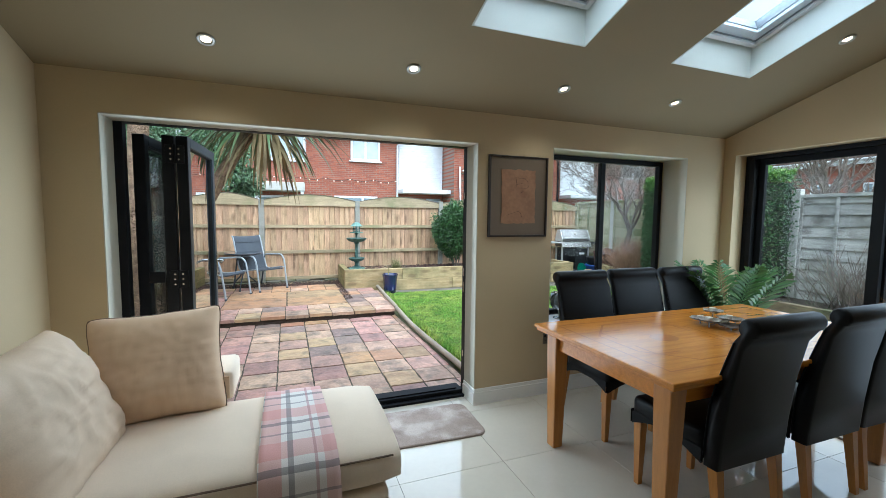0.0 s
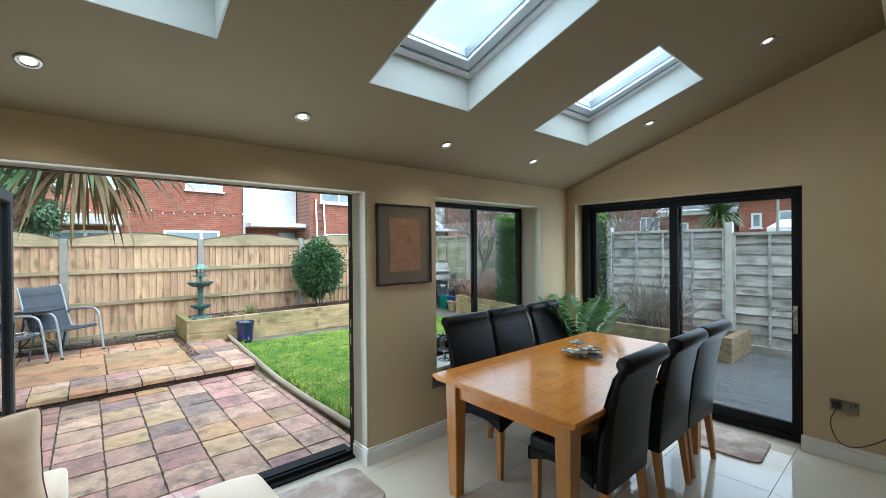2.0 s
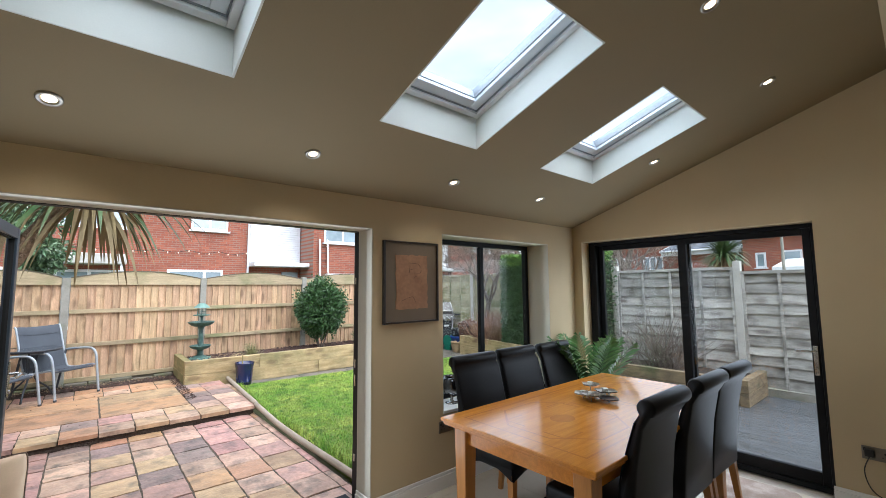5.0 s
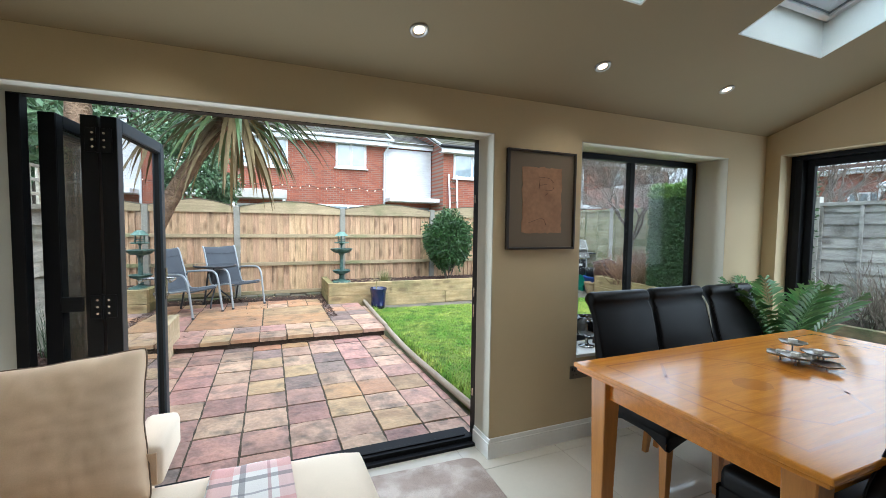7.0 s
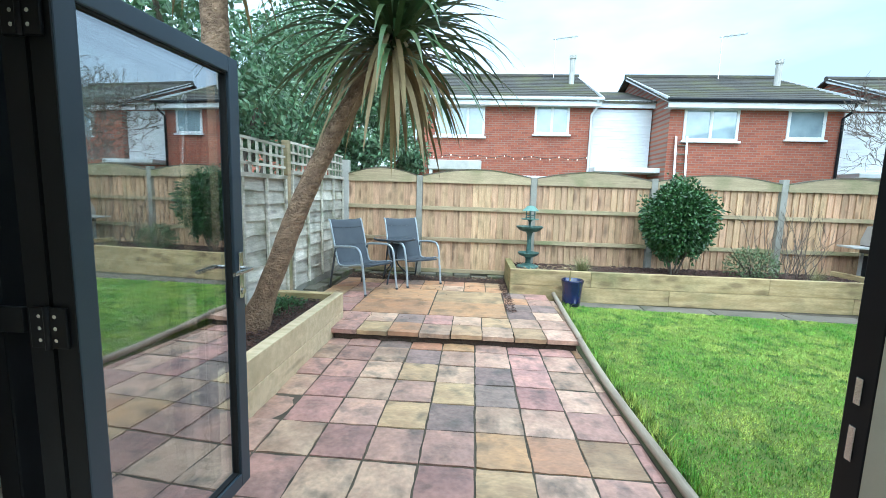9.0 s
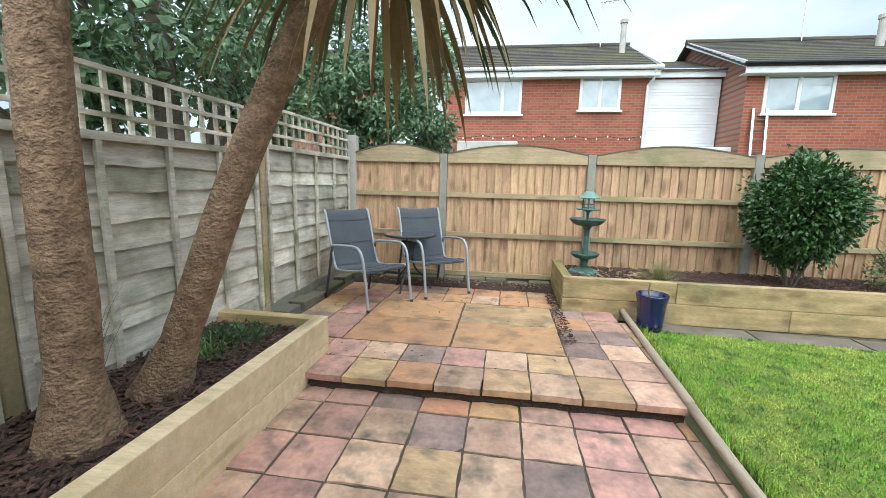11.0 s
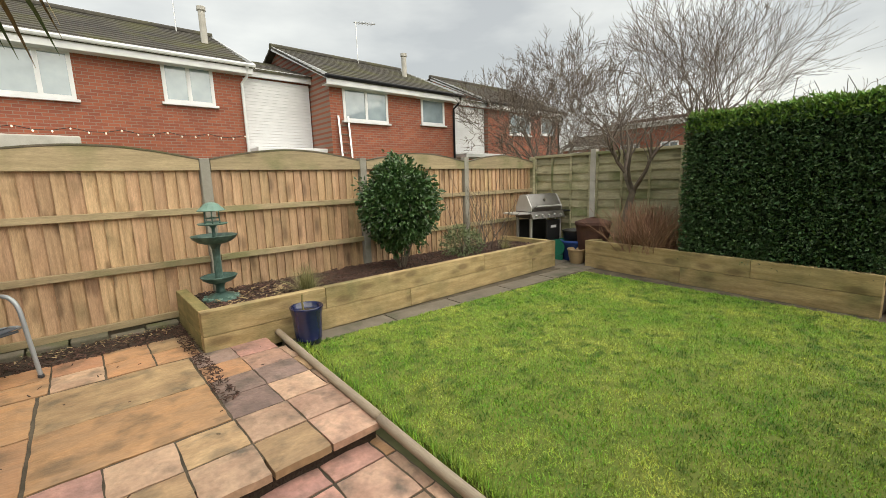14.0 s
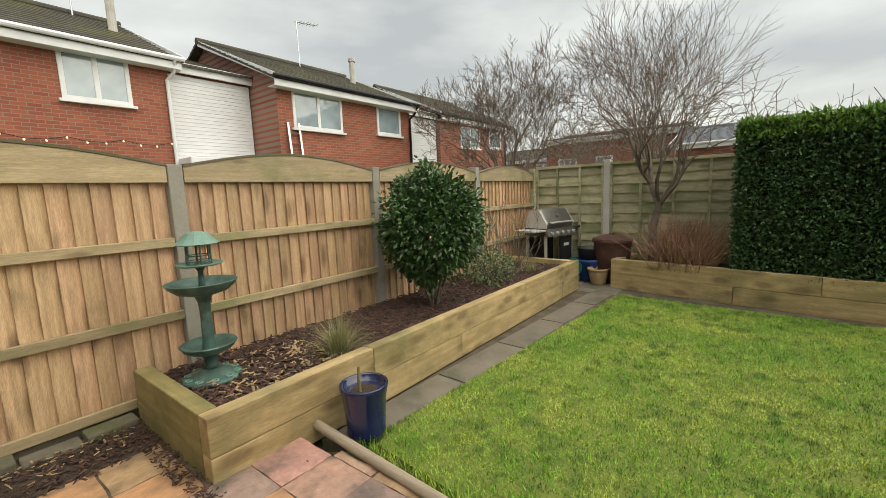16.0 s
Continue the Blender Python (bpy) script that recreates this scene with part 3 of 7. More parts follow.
# roof lights: pale lining, timber sash, pane
for sx0, sx1 in SKYLIGHTS:
    sl = thing("roof_light", pose(0, 0, 0), "pitched roof light with pale painted lining", "skylight", "roof lights")

    def sheet(ax, ay, bx, by, off):
        bm = bmesh.new()
        (ox, oy) = off
        v = []
        for x, y in ((ax, ay), (bx, by)):
            for z in (ceil_z(y) - 0.001, ceil_z(y) + DEEP - 0.04):
                v.append(Vector((x, y, z)))
        q = [v[0], v[2], v[3], v[1]]
        lo = [bm.verts.new(p) for p in q]
        hi = [bm.verts.new(p + Vector((ox, oy, 0))) for p in q]
        bm.faces.new(lo)
        bm.faces.new(hi[::-1])
        for k in range(4):
            bm.faces.new((lo[k], hi[k], hi[(k + 1) % 4], lo[(k + 1) % 4]))
        part("lining", bm, LINING, sl)

    sheet(sx0 + 0.001, SKY_Y0 + 0.001, sx0 + 0.001, SKY_Y1 - 0.001, (0.008, 0))
    sheet(sx1 - 0.001, SKY_Y0 + 0.001, sx1 - 0.001, SKY_Y1 - 0.001, (-0.008, 0))
    sheet(sx0 + 0.01, SKY_Y0 + 0.001, sx1 - 0.01, SKY_Y0 + 0.001, (0, 0.008))
    sheet(sx0 + 0.01, SKY_Y1 - 0.001, sx1 - 0.01, SKY_Y1 - 0.001, (0, -0.008))
    tilt = pose(0, 0, 0, -math.degrees(math.atan(SLOPE)), 0, 0)
    run = (SKY_Y1 - SKY_Y0) * math.sqrt(1 + SLOPE ** 2)
    base = pose(sx0, SKY_Y0, ceil_z(SKY_Y0) + DEEP - 0.07) @ tilt
    for nm, inset, w, z0, z1, mt in (("frame", 0.010, 0.034, -0.045, 0.05, UPVC), ("gasket", 0.0445, 0.006, -0.03, 0.05, FLASHING), ("sash", 0.051, 0.062, -0.022, 0.06, SASH), ("glazing_bead", 0.1135, 0.005, 0.0, 0.06, FLASHING)):
        bm = bmesh.new()
        a, b, c, d = inset, inset, sx1 - sx0 - inset, run - inset
        box(bm, a, b, z0, a + w, d, z1, 0.004)
        box(bm, c - w, b, z0, c, d, z1, 0.004)
        box(bm, a + w, b, z0, c - w, b + w, z1, 0.004)
        box(bm, a + w, d - w, z0, c - w, d, z1, 0.004)
        bmesh.ops.transform(bm, matrix=base, verts=bm.verts)
        part(nm, bm, mt, sl)
    bm = B(0.118, 0.118, 0.03, sx1 - sx0 - 0.118, run - 0.118, 0.042)
    bmesh.ops.transform(bm, matrix=base, verts=bm.verts)
    part("pane", bm, PANE_ROOF, sl).visible_shadow = False

# ---- things in the room ----
OAK = mat("honey_oak_varnish", (0.62, 0.245, 0.028), (0.50, 0.185, 0.02), 0.17, scale=3.5, fine=24, stretch=(1.0, 12, 12), bump=0.03, grain=0.22, coat=0.1, spec=0.4)
OAK_Z = mat("honey_oak_upright", (0.52, 0.225, 0.045), (0.43, 0.18, 0.035), 0.32, scale=2.5, fine=24, stretch=(12, 12, 1.0), bump=0.05, grain=0.16, coat=0.2)
OAK_INLAY = mat("dark_oak_inlay", (0.50, 0.185, 0.024), (0.43, 0.155, 0.02), 0.16, scale=2.5, fine=30, stretch=(1, 10, 10), bump=0.03, grain=0.15, coat=0.25)
LEATHER = mat("black_faux_leather", (0.0035, 0.0033, 0.0035), (0.006, 0.0057, 0.006), 0.42, scale=5, fine=210, bump=0.18, dist=0.002, grain=0.2, spec=0.17)
CREAM = mat("cream_cotton_twill", (0.76, 0.61, 0.455), (0.69, 0.55, 0.405), 0.92, scale=4, fine=320, bump=0.25, dist=0.002, grain=0.12)
CREAM_PALE = mat("pale_cream_twill", (0.78, 0.65, 0.505), (0.72, 0.595, 0.46), 0.92, scale=4, fine=320, bump=0.25, dist=0.002, grain=0.12)
TAUPE = mat("taupe_cushion_cotton", (0.68, 0.50, 0.335), (0.60, 0.435, 0.285), 0.9, scale=4, fine=320, bump=0.25, dist=0.002, grain=0.12)
PIPING = mat("dark_piping", (0.17, 0.115, 0.075), rough=0.85)
MATRUG = mat("taupe_doormat_pile", (0.36, 0.28, 0.235), (0.29, 0.22, 0.18), 0.95, scale=6, fine=160, bump=0.8, dist=0.006, grain=0.35, dirt=(0.50, 0.42, 0.37), dirt_scale=7, dirt_lo=0.45, dirt_hi=0.62)
SILVER = mat("aged_silver", (0.42, 0.40, 0.36), (0.32, 0.30, 0.27), 0.33, 1.0, scale=12, fine=90, grain=0.2)
WAX = mat("white_wax", (0.80, 0.77, 0.70), rough=0.5)
FROND = mat("houseplant_frond", (0.075, 0.18, 0.05), (0.13, 0.26, 0.075), 0.42, scale=8, fine=60, grain=0.2, vary=0.35, hue=0.02, per="island")
TERRACOTTA = mat("brown_glazed_pot", (0.12, 0.06, 0.035), (0.09, 0.045, 0.03), 0.35, scale=4, fine=60)
SMOKED = mat("smoked_glass_black", (0.01, 0.01, 0.012), rough=0.06, spec=0.9, coat=1.0)
MOUNT = mat("taupe_mount_board", (0.16, 0.125, 0.085), (0.145, 0.112, 0.075), 0.7, scale=3, fine=200, grain=0.08)
PARCH = mat("tan_parchment", (0.34, 0.19, 0.105), (0.27, 0.145, 0.08), 0.75, scale=7, fine=40, bump=0.3, grain=0.25, dirt=(0.22, 0.11, 0.06), dirt_scale=9)
INK = mat("brown_ink", (0.10, 0.05, 0.03), rough=0.8)
PLASTIC_K = mat("black_plastic", (0.02, 0.02, 0.02), rough=0.4)
LAMP_GLOW = glow("lamp_face", (1.0, 0.74, 0.46), 3.6)
STEEL_SOCKET = mat("brushed_socket_plate", (0.26, 0.23, 0.20), (0.22, 0.20, 0.17), 0.35, 1.0, scale=20, fine=200, grain=0.1)


def mesh_solid(bm, grid_pts):
    """Closed skin over rings of points, all of one length."""
    rings = [[bm.verts.new(p) for p in ring] for ring in grid_pts]
    n = len(rings[0])
    for a, b in zip(rings, rings[1:]):
        for k in range(n):
            bm.faces.new((a[k], a[(k + 1) % n], b[(k + 1) % n], b[k]))
    bm.faces.new(rings[0][::-1])
    bm.faces.new(rings[-1])
    return bm


# recessed spot lamps
for x, y in ((0.0, 2.5), (1.07, 2.5), (2.12, 2.49), (3.11, 2.47), (3.64, 1.71), (3.38, 0.89), (2.27, 0.88)):
    tilt = pose(x, y, ceil_z(y), -math.degrees(math.atan(SLOPE)), 0, 0)
    sp = thing("recessed_spotlight", tilt, "lit recessed spotlight with brass-toned rim", "spotlight", "ceiling spotlights")
    part("rim", lathe(bmesh.new(), [(0.024, 0.004), (0.025, -0.003), (0.034, -0.008), (0.042, -0.006), (0.044, 0.004)], 24), SILVER, sp, smooth=True)
    part("lamp", lathe(bmesh.new(), [(0.002, -0.001), (0.0235, -0.002), (0.0235, 0.003)], 20), LAMP_GLOW, sp, "glowing warm lamp face")
    li = new("spot_light", bpy.data.lights.new("spot_light", "SPOT"))
    li.data.energy, li.data.color, li.data.spot_size, li.data.spot_blend, li.data.shadow_soft_size = 6.0, (1.0, 0.86, 0.68), radians(125), 0.9, 0.035
    li.matrix_world = pose(x, y, ceil_z(y) - 0.02, 0, 0, 0)

# dining table
TX0, TX1, TY0, TY1, TZ = 1.79, 3.68, 1.27, 2.27, 0.755
tb = thing("dining_table", pose((TX0 + TX1) / 2, (TY0 + TY1) / 2, 0), "honey oak dining table with inlaid top", "table")
hw, hd = (TX1 - TX0) / 2, (TY1 - TY0) / 2
bm = bmesh.new()
box(bm, -hw, -hd, TZ - 0.022, hw, hd, TZ, 0.006)
tabletop = part("tabletop", bm, OAK, tb)
part("moulding", B(-hw + 0.012, -hd + 0.012, TZ - 0.04, hw - 0.012, hd - 0.012, TZ - 0.0225, 0.005), OAK, tb)
for nm, a in (("apron", (-hw + 0.13, -hd + 0.085, hw - 0.13, -hd + 0.107)), ("apron", (-hw + 0.13, hd - 0.107, hw - 0.13, hd - 0.085)),
              ("apron", (-hw + 0.085, -hd + 0.13, -hw + 0.107, hd - 0.13)), ("apron", (hw - 0.107, -hd + 0.13, hw - 0.085, hd - 0.13))):
    part(nm, B(a[0], a[1], TZ - 0.14, a[2], a[3], TZ - 0.041, 0.003), OAK, tb)
for sx in (-1, 1):
    for sy in (-1, 1):
        cx, cy = sx * (hw - 0.105), sy * (hd - 0.105)
        rings = []
        for z, r in ((0.0, 0.03), (0.004, 0.033), (0.3, 0.039), (0.6, 0.045), (TZ - 0.0405, 0.047)):
            rings.append([(cx + a * r, cy + b * r, z) for a, b in ((-1, -0.9), (-0.9, -1), (0.9, -1), (1, -0.9), (1, 0.9), (0.9, 1), (-0.9, 1), (-1, 0.9))])
        part("leg", mesh_solid(bmesh.new(), rings), OAK_Z, tb)


def ring_poly(n, rx, ry, w, turn=0.0, cx=0.0, cy=0.0):
    bm = bmesh.new()
    def pt(k, s):
        a = turn + 2 * math.pi * k / n
        return cx + (rx - s) * math.cos(a), cy + (ry - s) * math.sin(a)
    for k in range(n):
        q = [(*pt(k, 0), TZ + 0.0004), (*pt(k + 1, 0), TZ + 0.0004), (*pt(k + 1, w), TZ + 0.0004), (*pt(k, w), TZ + 0.0004)]
        bm.faces.new([bm.verts.new(p) for p in q])
    return bm


for cx in (-0.43, 0.43):
    bm = bmesh.new()
    bm.faces.new([bm.verts.new((cx + 0.085 * math.cos(a), 0.07 * math.sin(a), TZ + 0.0005)) for a in (math.pi / 8 + k * math.pi / 4 for k in range(8))])
    part("octagon_inlay", bm, OAK_INLAY, tb, "dark octagonal veneer inlay")
    part("inlay_line", ring_poly(8, 0.36, 0.36, 0.014, math.pi / 8, cx), OAK_INLAY, tb)
    for s in (-1, 1):
        for t in (-1, 1):
            bm = bmesh.new()
            x0, y0, x1, y1 = cx + s * 0.12, t * 0.06, cx + s * 0.27, t * 0.20
            for (a, b), (c, d) in (((x0, y1), (x1, y1)), ((x1, y1), (x1, y0))):
                dx, dy = c - a, d - b
                L = math.hypot(dx, dy)
                nx, ny = -dy / L * 0.006, dx / L * 0.006
                bm.faces.new([bm.verts.new(p) for p in ((a + nx, b + ny, TZ + 0.0004), (c + nx, d + ny, TZ + 0.0004), (c - nx, d - ny, TZ + 0.0004), (a - nx, b - ny, TZ + 0.0004))])
            part("inlay_line", bm, OAK_INLAY, tb)
bm = bmesh.new()
for a in ((-hw + 0.1, -hd + 0.1, hw - 0.1, -hd + 0.112), (-hw + 0.1, hd - 0.112, hw - 0.1, hd - 0.1), (-hw + 0.1, -hd + 0.112, -hw + 0.112, hd - 0.112), (hw - 0.112, -hd + 0.112, hw - 0.1, hd - 0.112)):
    bm.faces.new([bm.verts.new(p) for p in ((a[0], a[1], TZ + 0.0003), (a[2], a[1], TZ + 0.0003), (a[2], a[3], TZ + 0.0003), (a[0], a[3], TZ + 0.0003))])
part("border_inlay", bm, OAK_INLAY, tb)


# roll-top dining chairs
def dining_chair(m):
    c = thing("dining_chair", m, "black faux-leather roll-top dining chair with oak legs", "chair", "chairs round the table")
    w = 0.225
    outer = [(-0.235, 0.33), (-0.245, 0.5), (-0.265, 0.7), (-0.30, 0.88), (-0.338, 0.94)]
    roll = [(-0.318 + 0.044 * math.cos(a), 0.975 + 0.044 * math.sin(a)) for a in (math.radians(d) for d in range(225, -46, -30))]
    inner = [(-0.258, 0.9), (-0.215, 0.75), (-0.18, 0.6), (-0.165, 0.45), (-0.165, 0.33)]
    prof = outer + roll + inner
    cy = sum(p[0] for p in prof) / len(prof)
    rings = []
    for x, s in ((-w, 0.82), (-w + 0.006, 0.93), (-w + 0.018, 1.0), (0, 1.0), (w - 0.018, 1.0), (w - 0.006, 0.93), (w, 0.82)):
        mid = [(-0.2, 0.33), (-0.205, 0.5), (-0.222, 0.7), (-0.255, 0.88), (-0.30, 0.955)]
        mid = mid + [(-0.318, 0.975)] * len(roll) + [(-0.28, 0.92), (-0.24, 0.75), (-0.212, 0.6), (-0.2, 0.45), (-0.2, 0.33)]
        rings.append([(x, b[0] + (a[0] - b[0]) * s, b[1] + (a[1] - b[1]) * s) for a, b in zip(prof, mid)])
    part("backrest", mesh_solid(bmesh.new(), rings), LEATHER, c, smooth=True)
    for sx in (-w - 0.001, w + 0.001):
        part("seam", tube(bmesh.new(), bent([(sx, -0.168, 0.36), (sx, -0.183, 0.6), (sx, -0.225, 0.77), (sx, -0.27, 0.91)], 4), 0.004, 6), LEATHER, c)
    part("seat", B(-w, -0.163, 0.36, w, 0.24, 0.48, 0.028), LEATHER, c, smooth=True)
    # skirt with an arched lower edge on front and sides
    bm = bmesh.new()
    n = 10

    def edge(a, b, out):
        lo, hi = [], []
        for k in range(n + 1):
            t = k / n
            z = 0.33 + 0.055 * math.sin(math.pi * t)
            p = Vector(a).lerp(Vector(b), t)
            lo.append([bm.verts.new((p.x + o * out[0], p.y + o * out[1], z)) for o in (0, 0.014)])
            hi.append([bm.verts.new((p.x + o * out[0], p.y + o * out[1], 0.40)) for o in (0, 0.014)])
        for k in range(n):
            bm.faces.new((lo[k][1], lo[k + 1][1], hi[k + 1][1], hi[k][1]))
            bm.faces.new((lo[k][0], hi[k][0], hi[k + 1][0], lo[k + 1][0]))
            bm.faces.new((lo[k][0], lo[k + 1][0], lo[k + 1][1], lo[k][1]))

    edge((-w, 0.23, 0), (w, 0.23, 0), (0, 1))
    edge((-w + 0.01, -0.16, 0), (-w + 0.01, 0.23, 0), (-1, 0))
    edge((w - 0.01, -0.16, 0), (w - 0.01, 0.23, 0), (1, 0))
    part("skirt", bm, LEATHER, c)
    for sx in (-1, 1):
        for y0, y1 in ((0.205, 0.205), (-0.2, -0.245)):
            rings = []
            for z, r in ((0.0, 0.014), (0.2, 0.019), (0.362, 0.023)):
                yy = y1 + (y0 - y1) * z / 0.362
                rings.append([(sx * (w - 0.03) + a * r, yy + b * r, z) for a, b in ((-1, -1), (1, -1), (1, 1), (-1, 1))])
            part("leg", mesh_solid(bmesh.new(), rings), OAK_Z, c)
    return c


first = dining_chair(pose(2.29, 1.50, 0, 0, 0, 0))
for x, y, a in ((2.90, 1.50, 0), (3.39, 1.50, -1.5), (2.42, 2.30, 180), (2.92, 2.31, 179), (3.43, 2.29, 181)):
    copy_thing(first, pose(x, y, 0, 0, 0, a))

# tea-light centrepiece of overlapping leaf plates
cp = thing("candle_centrepiece", pose(2.86, 1.86, TZ, 0, 0, 25), "silver candle holder of leaf plates with tea lights", "candle holder")
rr = random.Random(3)
for k, (x, y, z, r) in enumerate(((-0.1, 0.03, 0.045, 0.062), (0.02, -0.05, 0.05, 0.066), (0.09, 0.05, 0.07, 0.058), (-0.03, 0.09, 0.032, 0.06), (0.11, -0.07, 0.028, 0.055), (-0.08, -0.08, 0.025, 0.06), (0.01, 0.02, 0.022, 0.07))):
    bm = bmesh.new()
    n = 16
    rings = []
    for s, dz in ((0.05, 0.0), (0.6, -0.004), (0.92, 0.002), (1.0, 0.007)):
        rings.append([(x + r * s * (1 + 0.1 * math.sin(5 * a + k)) * math.cos(a), y + r * s * (1 + 0.1 * math.sin(5 * a + k)) * math.sin(a), z + dz) for a in (2 * math.pi * i / n for i in range(n))])
    back = [[(p[0], p[1], p[2] - 0.003) for p in ring] for ring in rings[::-1]]
    mesh_solid(bm, rings + back)
    part("plate", bm, SILVER, cp, smooth=True)
    part("stem", tube(bmesh.new(), [(x, y, 0), (x * 1.0, y, z - 0.002)], 0.004, 6), SILVER, cp)
    if k < 4:
        part("tea_light", lathe(bmesh.new(), [(0.018, 0), (0.02, 0.002), (0.02, 0.017), (0.017, 0.018), (0.003, 0.015)], 16, (x, y, z + 0.001)), WAX, cp, "white wax tea light")


# corner sofa
def cushion(name, w, d, h, material, parent, m, seed, crease=1.0, piping=False):
    """Soft cushion lying flat, thick in the middle, with creases."""
    n = 40
    top, bot = {}, {}
    bm = bmesh.new()
    for i in range(n + 1):
        for j in range(n + 1):
            u, v = 2 * i / n - 1, 2 * j / n - 1
            edge = ((1 - abs(u) ** 3) * (1 - abs(v) ** 3)) ** 0.55
            ear = 1 - 0.045 * abs(u * v) ** 10
            pinch = (1 - 0.075 * (1 - u * u) + 0.02 * noise.noise(Vector((u * 2.5, v, seed + 9)))) * ear
            pin2 = (1 - 0.075 * (1 - v * v) + 0.02 * noise.noise(Vector((u, v * 2.5, seed + 4)))) * ear
            x, y = u * w / 2 * pin2, v * d / 2 * pinch
            rim = max(abs(u), abs(v)) ** 5
            gather = 0.026 * rim * (noise.noise(Vector((u * 9 + seed, v * 2, 1.0))) if abs(v) > abs(u) else noise.noise(Vector((u * 2, v * 9 + seed, 2.0))))
            ridge = (1 - 2 * abs(noise.noise(Vector((u * 3.2 + seed, v * 1.9 + 0.8 * u, 3.0))))) ** 3
            ridge2 = (1 - 2 * abs(noise.noise(Vector((u * 1.7 - seed, v * 5.0, 7.0))))) ** 3
            wr = crease * (0.03 * noise.noise(Vector((u * 1.6 + seed, v * 1.6, seed * 1.7))) + 0.014 * ridge + 0.011 * ridge2) + gather
            zt = h / 2 * edge + wr * edge
            top[i, j] = bm.verts.new((x, y, zt))
            bot[i, j] = top[i, j] if i in (0, n) or j in (0, n) else bm.verts.new((x, y, -h / 2 * edge + wr * 0.5 * edge))
    for i in range(n):
        for j in range(n):
            bm.faces.new((top[i, j], top[i + 1, j], top[i + 1, j + 1], top[i, j + 1]))
            try:
                bm.faces.new((bot[i, j], bot[i, j + 1], bot[i + 1, j + 1], bot[i + 1, j]))
            except ValueError:
                pass
    line = [top[i, 0].co.copy() for i in range(n)] + [top[n, j].co.copy() for j in range(n)] + [top[i, n].co.copy() for i in range(n, 0, -1)] + [top[0, j].co.copy() for j in range(n, -1, -1)]
    bmesh.ops.transform(bm, matrix=m, verts=bm.verts)
    ob = part(name, bm, material, parent, smooth=True)
    if piping:
        part("piping", tube(bmesh.new(), [m @ p for p in line], 0.0035, 6), PIPING, ob, "dark piped edge")
    return ob


so = thing("corner_sofa", pose(0, 0, 0), "cream corner sofa with chaise and loose cushions", "sofa")
part("base", B(-0.78, 1.70, 0.05, 0.74, 2.50, 0.29, 0.03), CREAM_PALE, so, smooth=True)
part("base", B(-0.78, 0.62, 0.05, 0.06, 1.69, 0.29, 0.03), CREAM_PALE, so, smooth=True)


def pad(x0, y0, x1, y1, z0, z1, seed):
    bm = bmesh.new()
    n, k = 20, 0
    rings = []
    for i in range(n + 1):
        u = i / n
        x = x0 + (x1 - x0) * u
        e = min(1.0, min(u, 1 - u) * 14)
        ring = []
        for j in range(28):
            a = 2 * math.pi * j / 28
            ca, sa = math.cos(a), math.sin(a)
            sy = math.copysign(abs(ca) ** 0.28, ca)
            sz = math.copysign(abs(sa) ** 0.45, sa)
            y = (y0 + y1) / 2 + (y1 - y0) / 2 * sy * (0.97 + 0.03 * e)
            z = (z0 + z1) / 2 + (z1 - z0) / 2 * sz * (0.80 + 0.20 * e)
            z += (0.006 * noise.noise(Vector((x * 4 + seed, y * 4, seed))) + 0.012 * (1 - sy * sy)) * (1 if sz > 0 else 0)
            ring.append((x, y, z))
        rings.append(ring)
    return mesh_solid(bm, rings)


ch = part("chaise_cushion", pad(-0.62, 1.70, 0.79, 2.47, 0.285, 0.455, 2), CREAM_PALE, so, smooth=True)
part("piping", tube(bmesh.new(), [(-0.6, 1.703, 0.425), (0.1, 1.699, 0.428), (0.755, 1.708, 0.425)], 0.004, 6), PIPING, ch)
se = part("seat_cushion", pad(-0.62, 0.66, 0.10, 1.685, 0.285, 0.46, 5), CREAM_PALE, so, smooth=True)
part("back_frame", B(-0.8, 2.52, 0.05, 0.0, 2.72, 0.56, 0.05), CREAM_PALE, so, smooth=True)
part("back_frame", B(-0.81, 0.62, 0.05, -0.63, 2.51, 0.56, 0.05), CREAM_PALE, so, smooth=True)
part("arm", B(-0.03, 2.40, 0.46, 0.09, 2.72, 0.61, 0.025), CREAM_PALE, so, smooth=True)
part("arm_panel", B(-0.012, 2.393, 0.478, 0.072, 2.4, 0.592, 0.003), TAUPE, so, "tan arm front panel")
part("arm", B(-0.6, 0.45, 0.05, 0.08, 0.62, 0.56, 0.05), CREAM_PALE, so, smooth=True)
cushion("back_cushion", 0.78, 0.60, 0.30, CREAM, so, pose(-0.50, 1.97, 0.64, 0, 66, 0) @ pose(0, 0, 0, 0, 0, 90), 1.2)
cushion("back_cushion", 0.86, 0.60, 0.30, CREAM, so, pose(-0.48, 1.13, 0.62, 0, 66, 0) @ pose(0, 0, 0, 0, 0, 90), 4.4)
pil = thing("scatter_cushion", pose(-0.235, 2.42, 0.675, 68, 0, 4) @ pose(0, 0, 0, 0, 0, 3.5), "square taupe scatter cushion with dark piped edge", "cushion")
cushion("cover", 0.57, 0.54, 0.29, TAUPE, pil, pose(0, 0, 0, 0, 0, 0), 7.7, 0.5, piping=True)


